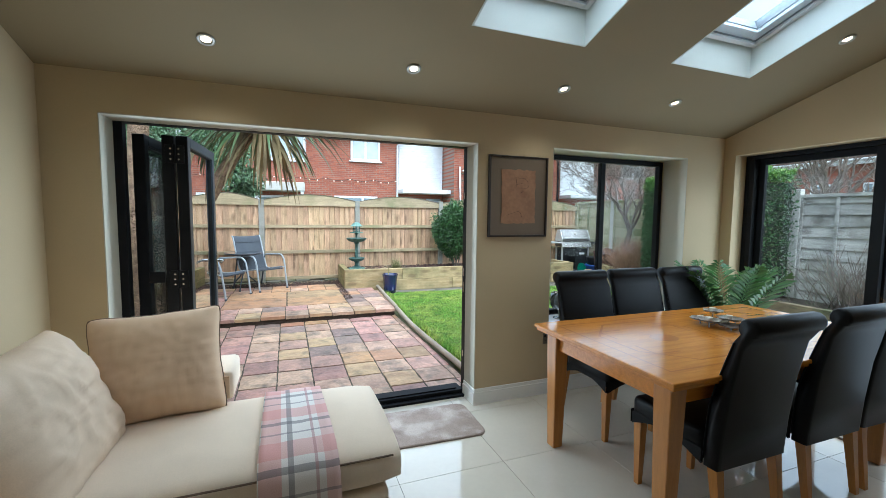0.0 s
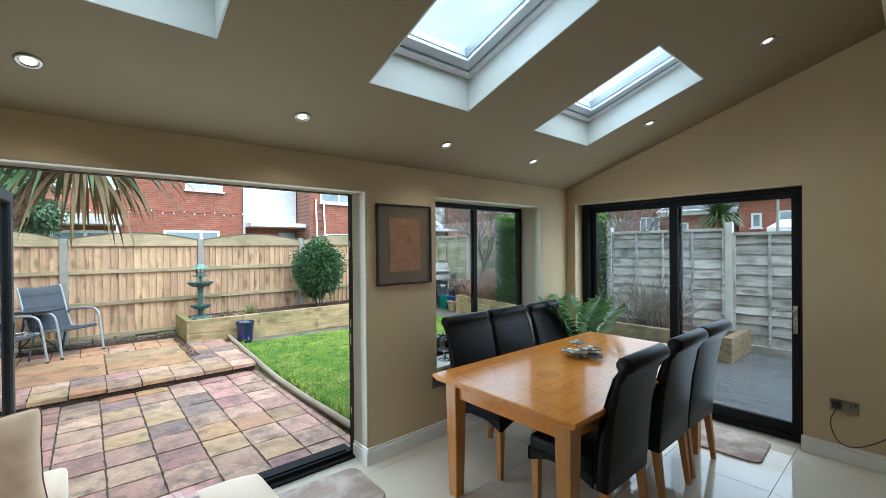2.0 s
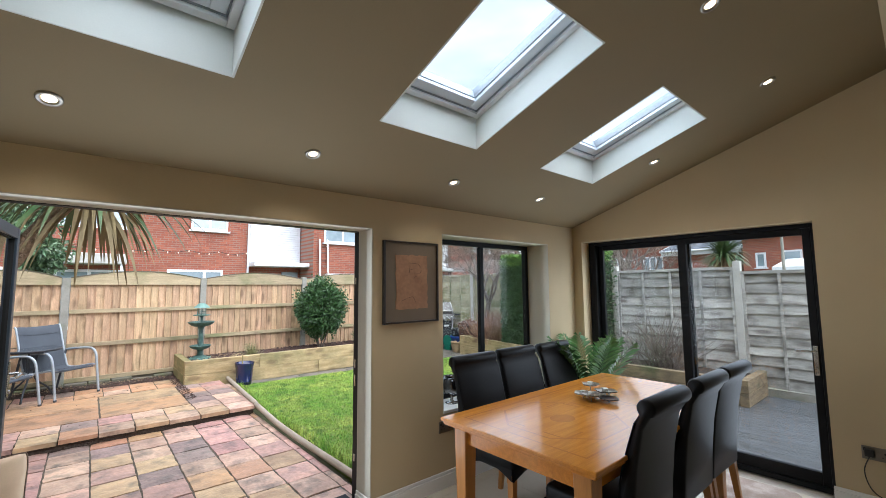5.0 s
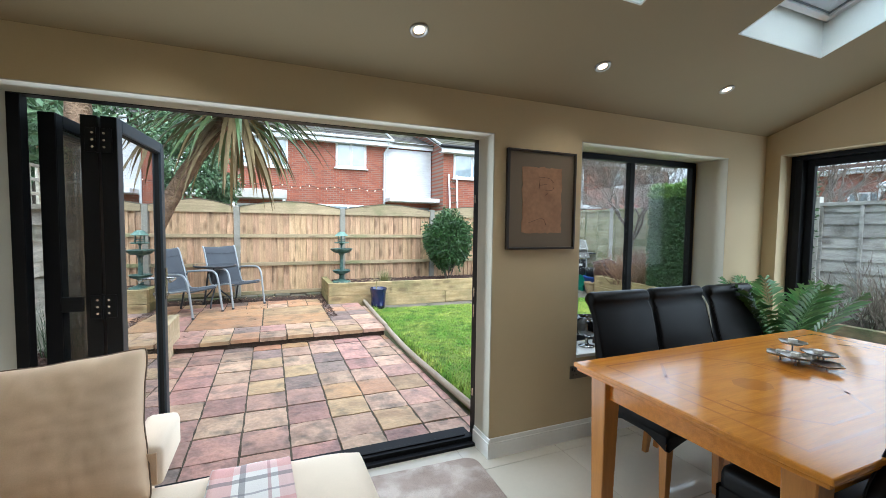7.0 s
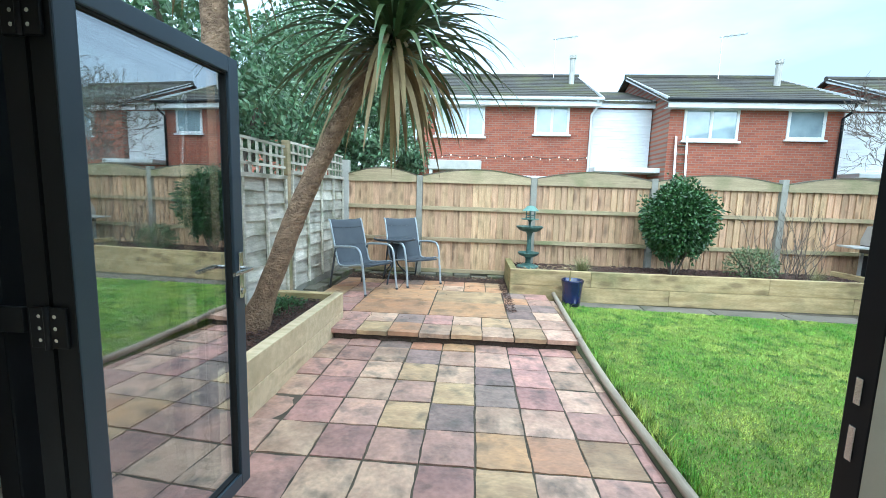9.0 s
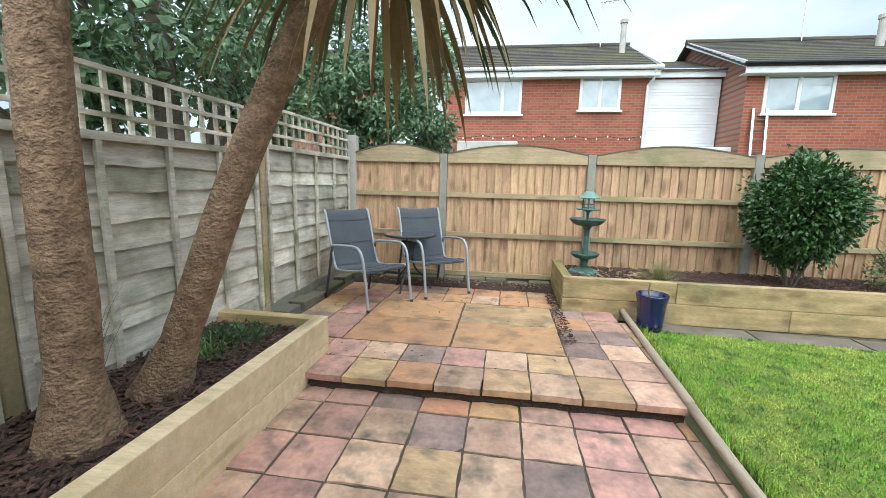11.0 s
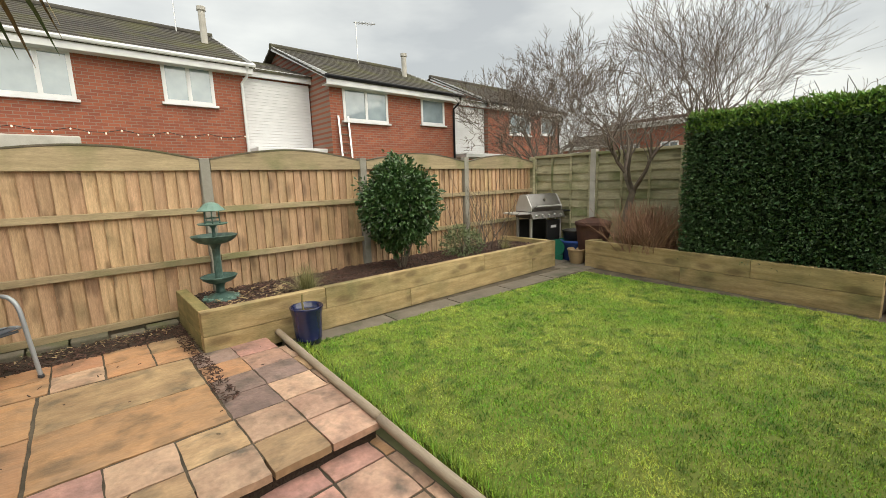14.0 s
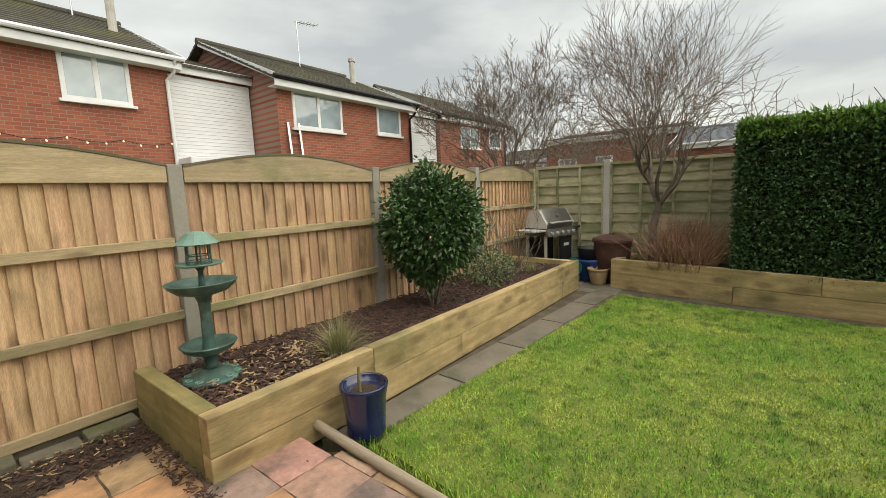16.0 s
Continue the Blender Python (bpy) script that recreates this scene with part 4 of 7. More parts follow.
def plaid():
    m = mat("pink_plaid_wool", (0.72, 0.68, 0.64), rough=0.95, fine=260, bump=0.4, grain=0.12)
    n, l = m.node_tree.nodes, m.node_tree.links
    p = n["Principled BSDF"]
    tc, sep = n.new("ShaderNodeTexCoord"), n.new("ShaderNodeSeparateXYZ")
    l.new(tc.outputs["UV"], sep.inputs[0])

    def band(axis, period, at, width):
        f, d, a, c = (n.new("ShaderNodeMath") for k in range(4))
        f.operation, f.inputs[1].default_value = "MODULO", period
        d.operation, d.inputs[1].default_value = "SUBTRACT", at
        a.operation = "ABSOLUTE"
        c.operation, c.inputs[1].default_value = "LESS_THAN", width
        l.new(sep.outputs[axis], f.inputs[0])
        l.new(f.outputs[0], d.inputs[0])
        l.new(d.outputs[0], a.inputs[0])
        l.new(a.outputs[0], c.inputs[0])
        return c.outputs[0]

    colour = None
    for axis, period, at, width, rgb, amount in ((0, 0.30, 0.045, 0.04, (0.62, 0.27, 0.24), 0.6), (1, 0.30, 0.06, 0.05, (0.62, 0.27, 0.24), 0.55), (0, 0.30, 0.275, 0.028, (0.62, 0.27, 0.24), 0.5),
                                                 (0, 0.30, 0.12, 0.011, (0.16, 0.15, 0.16), 0.65), (1, 0.30, 0.16, 0.013, (0.16, 0.15, 0.16), 0.65), (0, 0.30, 0.215, 0.006, (0.4, 0.2, 0.2), 0.6), (1, 0.30, 0.25, 0.006, (0.2, 0.18, 0.2), 0.6)):
        mx, sc = n.new("ShaderNodeMix"), n.new("ShaderNodeMath")
        mx.data_type = "RGBA"
        sc.operation, sc.inputs[1].default_value = "MULTIPLY", amount
        l.new(band(axis, period, at, width), sc.inputs[0])
        l.new(sc.outputs[0], mx.inputs[0])
        if colour is None:
            mx.inputs[6].default_value = (0.74, 0.70, 0.66, 1)
        else:
            l.new(colour, mx.inputs[6])
        mx.inputs[7].default_value = (*rgb, 1)
        colour = mx.outputs[2]
    l.new(colour, p.inputs["Base Color"])
    return m


th = thing("throw_blanket", pose(0, 0, 0), "pink, white and grey plaid throw over the chaise", "throw")
bm = bmesh.new()
uv = bm.loops.layers.uv.new("UVMap")
n = 12
line = [(2.45, 0.452), (2.36, 0.476), (2.1, 0.487), (1.85, 0.484), (1.745, 0.470), (1.69, 0.435), (1.674, 0.38), (1.668, 0.26), (1.664, 0.10)]
pts = bent([(0, y, z) for y, z in line], 4)
rows, dist = [], 0.0
for k, p in enumerate(pts):
    if k:
        dist += (p - pts[k - 1]).length
    row = []
    for i in range(n + 1):
        u = i / n
        x = 0.235 + 0.275 * u + 0.035 * (u - 0.5) * (dist / 1.2) + 0.02 * dist
        w = 0.005 * noise.noise(Vector((x * 14, dist * 6, 0)))
        hang = max(0.0, dist - 0.82)
        row.append((bm.verts.new((x, p.y - 0.014 * hang * math.sin(u * 9) - abs(w), p.z + w)), (0.30 * u, dist)))
    rows.append(row)
for a, b in zip(rows, rows[1:]):
    for i in range(n):
        f = bm.faces.new((a[i][0], a[i + 1][0], b[i + 1][0], b[i][0]))
        for lp, q in zip(f.loops, (a[i][1], a[i + 1][1], b[i + 1][1], b[i][1])):
            lp[uv].uv = q
ob = part("cloth", bm, plaid(), th, smooth=True)
sol = ob.modifiers.new("thickness", "SOLIDIFY")
sol.thickness, sol.offset = 0.006, 1.0


# doormats with rounded corners
def doormat(cx, cy, w, d, turn, label):
    o = thing("doormat", pose(cx, cy, 0, 0, 0, turn), label, "doormat", "doormats")
    rad, pts = 0.07, []
    for sx, sy, a0 in ((1, 1, 0), (-1, 1, 90), (-1, -1, 180), (1, -1, 270)):
        for k in range(7):
            a = math.radians(a0 + 15 * k)
            pts.append((sx * (w / 2 - rad) + rad * math.cos(a), sy * (d / 2 - rad) + rad * math.sin(a)))
    bm = bmesh.new()
    rings = [[(x, y, 0.0005) for x, y in pts], [(x, y, 0.008) for x, y in pts], [(x * 0.985, y * 0.975, 0.014) for x, y in pts], [(x * 0.5, y * 0.5, 0.014) for x, y in pts]]
    part("mat_body", mesh_solid(bm, rings), MATRUG, o)


doormat(1.14, 2.66, 0.86, 0.46, -2, "taupe pile doormat in front of the folding door")
doormat(3.92, 1.42, 0.46, 0.82, 2, "taupe pile doormat in front of the patio door")

# framed print
pic = thing("framed_picture", pose(1.988, YN, 1.566), "dark framed print with tan parchment on taupe mount", "picture")
bm = frame_bars(bmesh.new(), -0.25, -0.30, 0.25, 0.30, 0.014, -0.03, -0.001, 0.003)
part("frame", bm, mat("dark_bronze_frame", (0.03, 0.022, 0.018), rough=0.35, fine=120), pic)
part("mount", B(-0.236, -0.016, -0.286, 0.236, -0.002, 0.286), MOUNT, pic)
rr = random.Random(8)
bm = bmesh.new()
outline = []
for k in range(60):
    t = k / 60 * 4
    s, u = int(t), t - int(t)
    x, z = ((-1 + 2 * u, -1), (1, -1 + 2 * u), (1 - 2 * u, 1), (-1, 1 - 2 * u))[s]
    outline.append((x * 0.145 + rr.uniform(-0.005, 0.005), z * 0.20 + rr.uniform(-0.005, 0.005)))
fr = [bm.verts.new((x, -0.0195, z)) for x, z in outline]
bk = [bm.verts.new((x, -0.0165, z)) for x, z in outline]
bm.faces.new(fr)
bm.faces.new(bk[::-1])
for k in range(60):
    bm.faces.new((fr[k], fr[(k + 1) % 60], bk[(k + 1) % 60], bk[k]))
part("parchment", bm, PARCH, pic, "torn-edged tan parchment")
for pts in ([(-0.03, 0.14), (0.05, 0.135), (0.08, 0.11)], [(-0.02, 0.13), (-0.025, 0.07)], [(-0.02, 0.09), (0.03, 0.10)], [(0.02, 0.06), (0.07, 0.065), (0.085, 0.085)], [(0.04, 0.045), (0.02, 0.03)], [(-0.1, -0.14), (0.0, -0.11), (0.03, -0.15)]):
    part("ink_line", tube(bmesh.new(), [(p.x, -0.0205, p.y) for p in bent([(a, b, 0) for a, b in pts], 4)], 0.0013, 4), INK, pic)


# wall sockets
def socket(m, label):
    s = thing("wall_socket", m, label, "socket", "wall sockets")
    part("plate", B(-0.074, -0.008, -0.043, 0.074, -0.0005, 0.043, 0.003), STEEL_SOCKET, s)
    for x in (-0.037, 0.037):
        bm = bmesh.new()
        box(bm, x - 0.004, -0.0095, 0.004, x + 0.004, -0.0082, 0.016)
        box(bm, x - 0.015, -0.0095, -0.018, x - 0.008, -0.0082, -0.012)
        box(bm, x + 0.008, -0.0095, -0.018, x + 0.015, -0.0082, -0.012)
        part("pin_holes", bm, PLASTIC_K, s)
        part("switch", B(x - 0.006 + (0.022 if x > 0 else -0.022), -0.013, 0.014, x + 0.006 + (0.022 if x > 0 else -0.022), -0.0085, 0.032, 0.001), PLASTIC_K, s)
    return s


socket(pose(2.325, YN, 0.45), "brushed steel double socket below the window")
socket(pose(XR, 0.625, 0.395, 0, 0, -90), "brushed steel double socket with a plug in it")
pl = thing("power_plug", pose(XR - 0.009, 0.66, 0.40), "black plug with a trailing cable", "plug")
part("body", B(-0.035, -0.024, -0.024, 0, 0.024, 0.024, 0.008), PLASTIC_K, pl)
part("cable", tube(bmesh.new(), bent([(-0.03, 0.0, -0.02), (-0.035, 0.03, -0.12), (-0.02, 0.0, -0.24), (-0.014, -0.08, -0.275), (-0.012, -0.2, -0.2), (-0.008, -0.26, -0.12), (-0.006, -0.29, 0.05), (-0.006, -0.297, 0.2)]), 0.0035, 6), PLASTIC_K, pl)

# things on the window board
gl = thing("glass_goblet", pose(2.50, 2.965, 0.5682), "large smoked glass goblet on a clear foot", "goblet")
part("bowl", lathe(bmesh.new(), [(0.012, 0.07), (0.06, 0.085), (0.085, 0.12), (0.09, 0.165), (0.075, 0.215), (0.07, 0.215), (0.084, 0.165), (0.078, 0.122), (0.055, 0.092), (0.002, 0.08)], 28), SMOKED, gl, smooth=True)
part("foot", lathe(bmesh.new(), [(0.055, 0), (0.056, 0.004), (0.02, 0.012), (0.01, 0.03), (0.013, 0.05), (0.011, 0.069)], 24), CHROME, gl, "shiny clear foot", smooth=True)
bx = thing("wooden_box", pose(2.66, 2.98, 0.5682, 0, 0, 8), "small reddish-brown wooden box on the window board", "box")
part("carcass", B(-0.055, -0.045, 0, 0.055, 0.045, 0.09, 0.004), TERRACOTTA, bx)
part("lid", B(-0.058, -0.048, 0.0905, 0.058, 0.048, 0.102, 0.003), TERRACOTTA, bx)


def fan_frond(bm, base, yaw, lean, length, leaflets, rr, droop=0.5, lw=0.014, ll=0.2):
    """A feather frond: a curving rib and pairs of narrow leaflets."""
    d = Vector((math.cos(yaw), math.sin(yaw), 0))
    pts = []
    for k in range(9):
        t = k / 8
        out = length * (math.sin(lean) * t + droop * 0.35 * t * t)
        up = length * (math.cos(lean) * t - droop * t * t * 0.55)
        pts.append(Vector(base) + d * out + Vector((0, 0, up)))
    tube(bm, pts, [0.005 * (1 - 0.75 * k / 8) for k in range(9)], 4, False)
    side = d.cross(Vector((0, 0, 1))).normalized()
    for k in range(leaflets):
        t = 0.25 + 0.75 * k / leaflets
        i = min(int(t * 8), 7)
        p = pts[i].lerp(pts[i + 1], t * 8 - i)
        fw = (pts[i + 1] - pts[i]).normalized()
        L = ll * math.sin(math.pi * min(0.98, 0.18 + 0.78 * (k / leaflets))) * rr.uniform(0.85, 1.1)
        for s in (-1, 1):
            tip = p + (side * s * 0.8 + fw * 0.75).normalized() * L + Vector((0, 0, -0.25 * L + rr.uniform(-0.02, 0.02)))
            mid = p.lerp(tip, 0.45) + Vector((0, 0, 0.012))
            w = fw * lw / 2
            q = [bm.verts.new(v) for v in (p, mid - w, tip, mid + w)]
            bm.faces.new(q)


plant = thing("potted_palm", pose(3.86, 2.48, 0), "green feathery potted palm in the corner", "potted plant")
part("pot", lathe(bmesh.new(), [(0.11, 0), (0.115, 0.01), (0.15, 0.26), (0.158, 0.265), (0.158, 0.29), (0.142, 0.29), (0.138, 0.25), (0.01, 0.25)], 24), TERRACOTTA, plant, smooth=True)
part("potting_soil", lathe(bmesh.new(), [(0.136, 0.255), (0.13, 0.265), (0.01, 0.272)], 20), SOIL, plant)
rr = random.Random(21)
for k in range(10):
    bm = bmesh.new()
    a = 2 * math.pi * k / 10 * 2.4 + rr.uniform(-0.2, 0.2)
    ln = rr.uniform(0.92, 1.16)
    le = rr.uniform(0.08, 0.42)
    wall_side = max(0.0, math.cos(a)) * 0.5 + max(0.0, math.sin(a)) * 0.4
    fan_frond(bm, (0.03 * math.cos(a), 0.03 * math.sin(a), 0.26), a, le * (1 - 0.75 * wall_side), ln * (1 - 0.25 * wall_side), 20, rr, 0.42 * (1 - 0.5 * wall_side), 0.034, 0.24)
    part("frond", bm, FROND, plant)

# ---- the garden: ground, beds, fences ----
ZP, ZU, ZL = -0.07, 0.04, -0.02
setting("ground", B(-400, -400, -0.4, 400, 400, -0.135), FIELD, "rough grass and soil ground", "ground")
patio = setting("patio", B(-1.5, 3.16, -0.134, 1.88, 6.2, ZP - 0.013), JOINT, "lower patio of mixed sandstone slabs", "patio")
bm = B(-1.5, 6.2, -0.133, 1.86, 9.1, ZU - 0.013)
upper = setting("patio_upper", bm, JOINT, "raised patio of red and buff sandstone slabs", "patio")
LAWN = [(1.95, 3.18), (6.2, 3.18), (6.33, 5.0), (6.45, 7.36), (4.5, 7.52), (2.16, 7.70), (2.0, 6.1)]
bm = prism(bmesh.new(), LAWN, -0.132, ZL - 0.02)
lawn = setting("lawn", bm, TURF, "short mossy green lawn", "lawn")
path = setting("garden_path", prism(bmesh.new(), [(2.17, 7.705), (6.46, 7.365), (6.34, 4.98), (6.21, 3.18), (7.6, 3.18), (7.6, 9.1), (6.58, 9.1), (6.58, 7.95), (2.0, 7.95)], -0.1335, -0.05), JOINT, "narrow path of grey concrete slabs", "path")
deck = setting("decking", B(4.53, -3.0, -0.131, 7.5, 3.16, -0.06), JOINT, "grey timber decking", "decking")

# half-round log edging between patio and lawn
edge = thing("lawn_edging", pose(1.9, 3.2, ZP), "weathered round timber edging along the lawn", "edging")
for pts in ([(1.93, 3.2, -0.03), (1.905, 4.2, -0.03), (1.885, 5.2, -0.02), (1.88, 6.08, 0.035)], [(1.88, 6.10, 0.045), (1.92, 7.0, 0.055), (1.98, 8.0, 0.06)]):
    bm = tube(bmesh.new(), [(x - 1.9, y - 3.2, z - ZP) for x, y, z in bent(pts, 5)], 0.03, 10)
    part("log", bm, EDGE_WOOD, edge, smooth=True)


def sleeper(name, length, parent, m, material, h=0.2, w=0.1):
    ob = part(name, B(0, 0, 0, length, w, h, 0.006), material, parent)
    ob.matrix_basis = m
    return ob


rnd = random.Random(4)
bed = thing("raised_bed", pose(0, 0, 0), "long raised bed of new pine sleepers filled with bark", "raised bed")
for z, joints in ((ZL - 0.03, (1.36, 3.55, 5.95, 6.58)), (ZL + 0.19, (1.36, 2.48, 4.85, 6.58))):
    for a, b in zip(joints, joints[1:]):
        sleeper("sleeper", b - a - 0.004, bed, pose(a + 0.002, 7.96, z, 0, 0, 0), SLEEPER, 0.216)
    sleeper("sleeper", 0.98, bed, pose(1.46, 8.065, z, 0, 0, 90), SLEEPER_ALGAE, 0.216)
    sleeper("sleeper", 0.98, bed, pose(6.58, 8.065, z, 0, 0, 90), SLEEPER, 0.216)
part("soil", B(1.461, 8.061, ZL, 6.479, 9.05, 0.30), SOIL, bed)

bed2 = thing("raised_bed", pose(0, 0, 0), "raised bed of pine sleepers with knots, planted with two palms", "raised bed")
for z in (ZP - 0.03, ZP + 0.175):
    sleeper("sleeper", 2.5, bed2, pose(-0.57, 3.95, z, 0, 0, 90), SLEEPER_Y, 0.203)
    sleeper("sleeper", 0.85, bed2, pose(-1.52, 6.36 - (0.0 if z < 0 else 0.01), z, 0, 0, 0), SLEEPER, 0.203)
    sleeper("sleeper", 0.78, bed2, pose(-1.46, 3.95, z, 0, 0, 0), SLEEPER, 0.203)
part("soil", B(-1.5, 4.051, ZP, -0.675, 6.345, 0.23), SOIL, bed2)

bed3 = thing("raised_bed", pose(6.40, 4.2, 0, 0, 0, 82.2), "raised bed of pine sleepers below the hedge", "raised bed")
for z, joints in ((ZL - 0.03, (0, 1.9, 3.42)), (ZL + 0.19, (0, 1.1, 3.42))):
    for a, b in zip(joints, joints[1:]):
        sleeper("sleeper", b - a - 0.004, bed3, pose(a, -0.1, z), SLEEPER, 0.216)
    sleeper("sleeper", 0.9, bed3, pose(3.42, -1.0, z, 0, 0, 90), SLEEPER, 0.216)
part("soil", B(0.0, -1.0, ZL, 3.315, -0.101, 0.30), SOIL, bed3)


back_fence = thing("fence", pose(0, 0, 0), "back fence of arched orange-brown board panels between concrete posts", "fence")
left_fence = thing("fence", pose(0, 0, 0), "weathered grey lap fence with trellis top", "fence")
right_fence = thing("fence", pose(0, 0, 0), "tall lap fence of weathered boards between concrete posts", "fence")


def feather_panel(x0, x1, arch=True):
    """Fence panel of upright feather-edge boards between three rails, with an arched capping."""
    w = x1 - x0
    here = pose(x0, 9.2, 0.06)
    f = new("fence_panel", bpy.data.meshes.new("fence_panel"))
    f.parent, f.matrix_basis = back_fence, here

    def crown(x):
        return 1.655 + (0.115 * math.sin(math.pi * x / w) if arch else 0.02)

    n = max(2, round(w / 0.103))
    step = w / n
    for k in range(n):
        a, b = k * step, (k + 1) * step + 0.012
        b = min(b, w)
        bm = bmesh.new()
        z0 = 0.02
        y1 = -0.023
        vs = [bm.verts.new(v) for v in ((a, 0.008, z0), (b, 0.008, z0), (b, 0.002, z0), (a, y1, z0), (a, 0.008, crown(a)), (b, 0.008, crown(b)), (b, 0.002, crown(b)), (a, y1, crown(a)))]
        for q in ((3, 2, 1, 0), (4, 5, 6, 7), (0, 1, 5, 4), (1, 2, 6, 5), (2, 3, 7, 6), (3, 0, 4, 7)):
            bm.faces.new([vs[i] for i in q])
        part("board", bm, FENCE_WOOD, f)
    for z in (0.46, 0.99):
        part("rail", B(0, -0.058, z + 0.1, w, -0.0235, z + 0.165, 0.004), FENCE_RAIL, f)
    part("rail", B(0, -0.058, 0.02, w, -0.0235, 0.085, 0.004), FENCE_RAIL, f)
    bm = bmesh.new()
    m = 14
    lo, hi = [], []
    for k in range(m + 1):
        x = w * k / m
        lo.append([bm.verts.new((x, y, z)) for y, z in ((-0.056, 1.545), (-0.0235, 1.545))])
        hi.append([bm.verts.new((x, y, crown(x) - 0.002)) for y in (-0.056, -0.0235)])
    for k in range(m):
        bm.faces.new((lo[k][0], lo[k + 1][0], hi[k + 1][0], hi[k][0]))
        bm.faces.new((lo[k][1], hi[k][1], hi[k + 1][1], lo[k + 1][1]))
        bm.faces.new((hi[k][0], hi[k + 1][0], hi[k + 1][1], hi[k][1]))
        bm.faces.new((lo[k][0], lo[k][1], lo[k + 1][1], lo[k + 1][0]))
    bm.faces.new((lo[0][0], hi[0][0], hi[0][1], lo[0][1]))
    bm.faces.new((lo[m][0], lo[m][1], hi[m][1], hi[m][0]))
    bmesh.ops.recalc_face_normals(bm, faces=bm.faces)
    bm.to_mesh(f.data)
    bm.free()
    f.data.materials.append(FENCE_RAIL)
    bm = bmesh.new()
    for k in range(m):
        x, x2 = w * k / m, w * (k + 1) / m
        q = [bm.verts.new(v) for v in ((x, -0.062, crown(x)), (x2, -0.062, crown(x2)), (x2, 0.02, crown(x2)), (x, 0.02, crown(x)),
                                       (x, -0.062, crown(x) + 0.018), (x2, -0.062, crown(x2) + 0.018), (x2, 0.02, crown(x2) + 0.018), (x, 0.02, crown(x) + 0.018))]
        for i in ((3, 2, 1, 0), (4, 5, 6, 7), (0, 1, 5, 4), (2, 3, 7, 6)):
            bm.faces.new([q[j] for j in i])
    bmesh.ops.remove_doubles(bm, verts=bm.verts, dist=0.0005)
    part("capping", bm, GRAVEL_BOARD, f, "dark weathered capping strip")
    part("gravel_board", B(0, -0.03, -0.19, w, 0.02, 0.018, 0.005), GRAVEL_BOARD, f, "dark damp gravel board")
    return f


POSTS = [-0.12, 1.79, 3.72, 5.72]
ends = [-1.40, *POSTS, 7.62]
for a, b in zip(ends, ends[1:]):
    feather_panel(a + 0.055, b - 0.055)


def post(x, y, h, fence, material=CONCRETE, w=0.1, label="", z=-0.13):
    p = part("fence_post", B(-w / 2, -w / 2, 0, w / 2, w / 2, h - z, 0.008), material, fence, label)
    p.matrix_basis = pose(x, y, z)
    return p


for x, h in zip(POSTS, (1.72, 1.73, 1.76, 1.80)):
    post(x, 9.19, h, back_fence, label="weathered concrete post")
post(-1.40, 9.2, 1.95, back_fence, CONCRETE_PALE, 0.12, "tall pale concrete corner post")
post(7.62, 9.19, 1.82, back_fence, GREEN_WOOD, 0.09, "green stained timber corner post")


def lap_panel(m, length, h, material, fence, trellis=0.0, battens=4):
    """Panel of overlapping horizontal boards with uneven edges and upright battens; local x runs along it, local -y faces the garden."""
    f = part("fence_panel", B(0, -0.064, h - 0.03, length, 0.01, h + 0.015, 0.003), material, fence)
    f.matrix_basis = m
    z, k = 0.0, 0
    r = random.Random(int(length * 1000 + h * 77 + m.translation.y * 13))
    while z < h - 0.04:
        bh = r.uniform(0.135, 0.17)
        z1 = min(z + bh + 0.02, h)
        bm = bmesh.new()
        n = 10
        lo, hi = [], []
        for i in range(n + 1):
            x = length * i / n
            zz = z + r.uniform(-0.013, 0.009)
            lo.append([bm.verts.new((x, y, zz)) for y in (-0.034, -0.020)])
            hi.append([bm.verts.new((x, y, z1)) for y in (-0.006, 0.002)])
        for i in range(n):
            bm.faces.new((lo[i][0], lo[i + 1][0], hi[i + 1][0], hi[i][0]))
            bm.faces.new((lo[i][1], hi[i][1], hi[i + 1][1], lo[i + 1][1]))
            bm.faces.new((lo[i][0], lo[i][1], lo[i + 1][1], lo[i + 1][0]))
            bm.faces.new((hi[i][0], hi[i + 1][0], hi[i + 1][1], hi[i][1]))
        part("board", bm, material, f)
        z += bh
        k += 1
    for i in range(battens + 1):
        x = min(max(length * i / battens, 0.02), length - 0.02)
        part("batten", B(x - 0.018, -0.062, 0, x + 0.018, -0.035, h, 0.003), material, f)
    if trellis:
        n = round(length / 0.14)
        for i in range(n + 1):
            x = min(max(length * i / n, 0.015), length - 0.015)
            part("trellis_upright", B(x - 0.014, -0.02, h + 0.016, x + 0.014, 0.0, h + trellis), material, f)
        for i in range(1, 4):
            zz = h + trellis * i / 3
            part("trellis_rail", B(0, -0.042, zz - 0.026, length, -0.021, zz), material, f)
    part("gravel_board", B(0, -0.03, -0.3, length, 0.02, -0.012, 0.005), CONCRETE, f, "concrete gravel board")
    return f


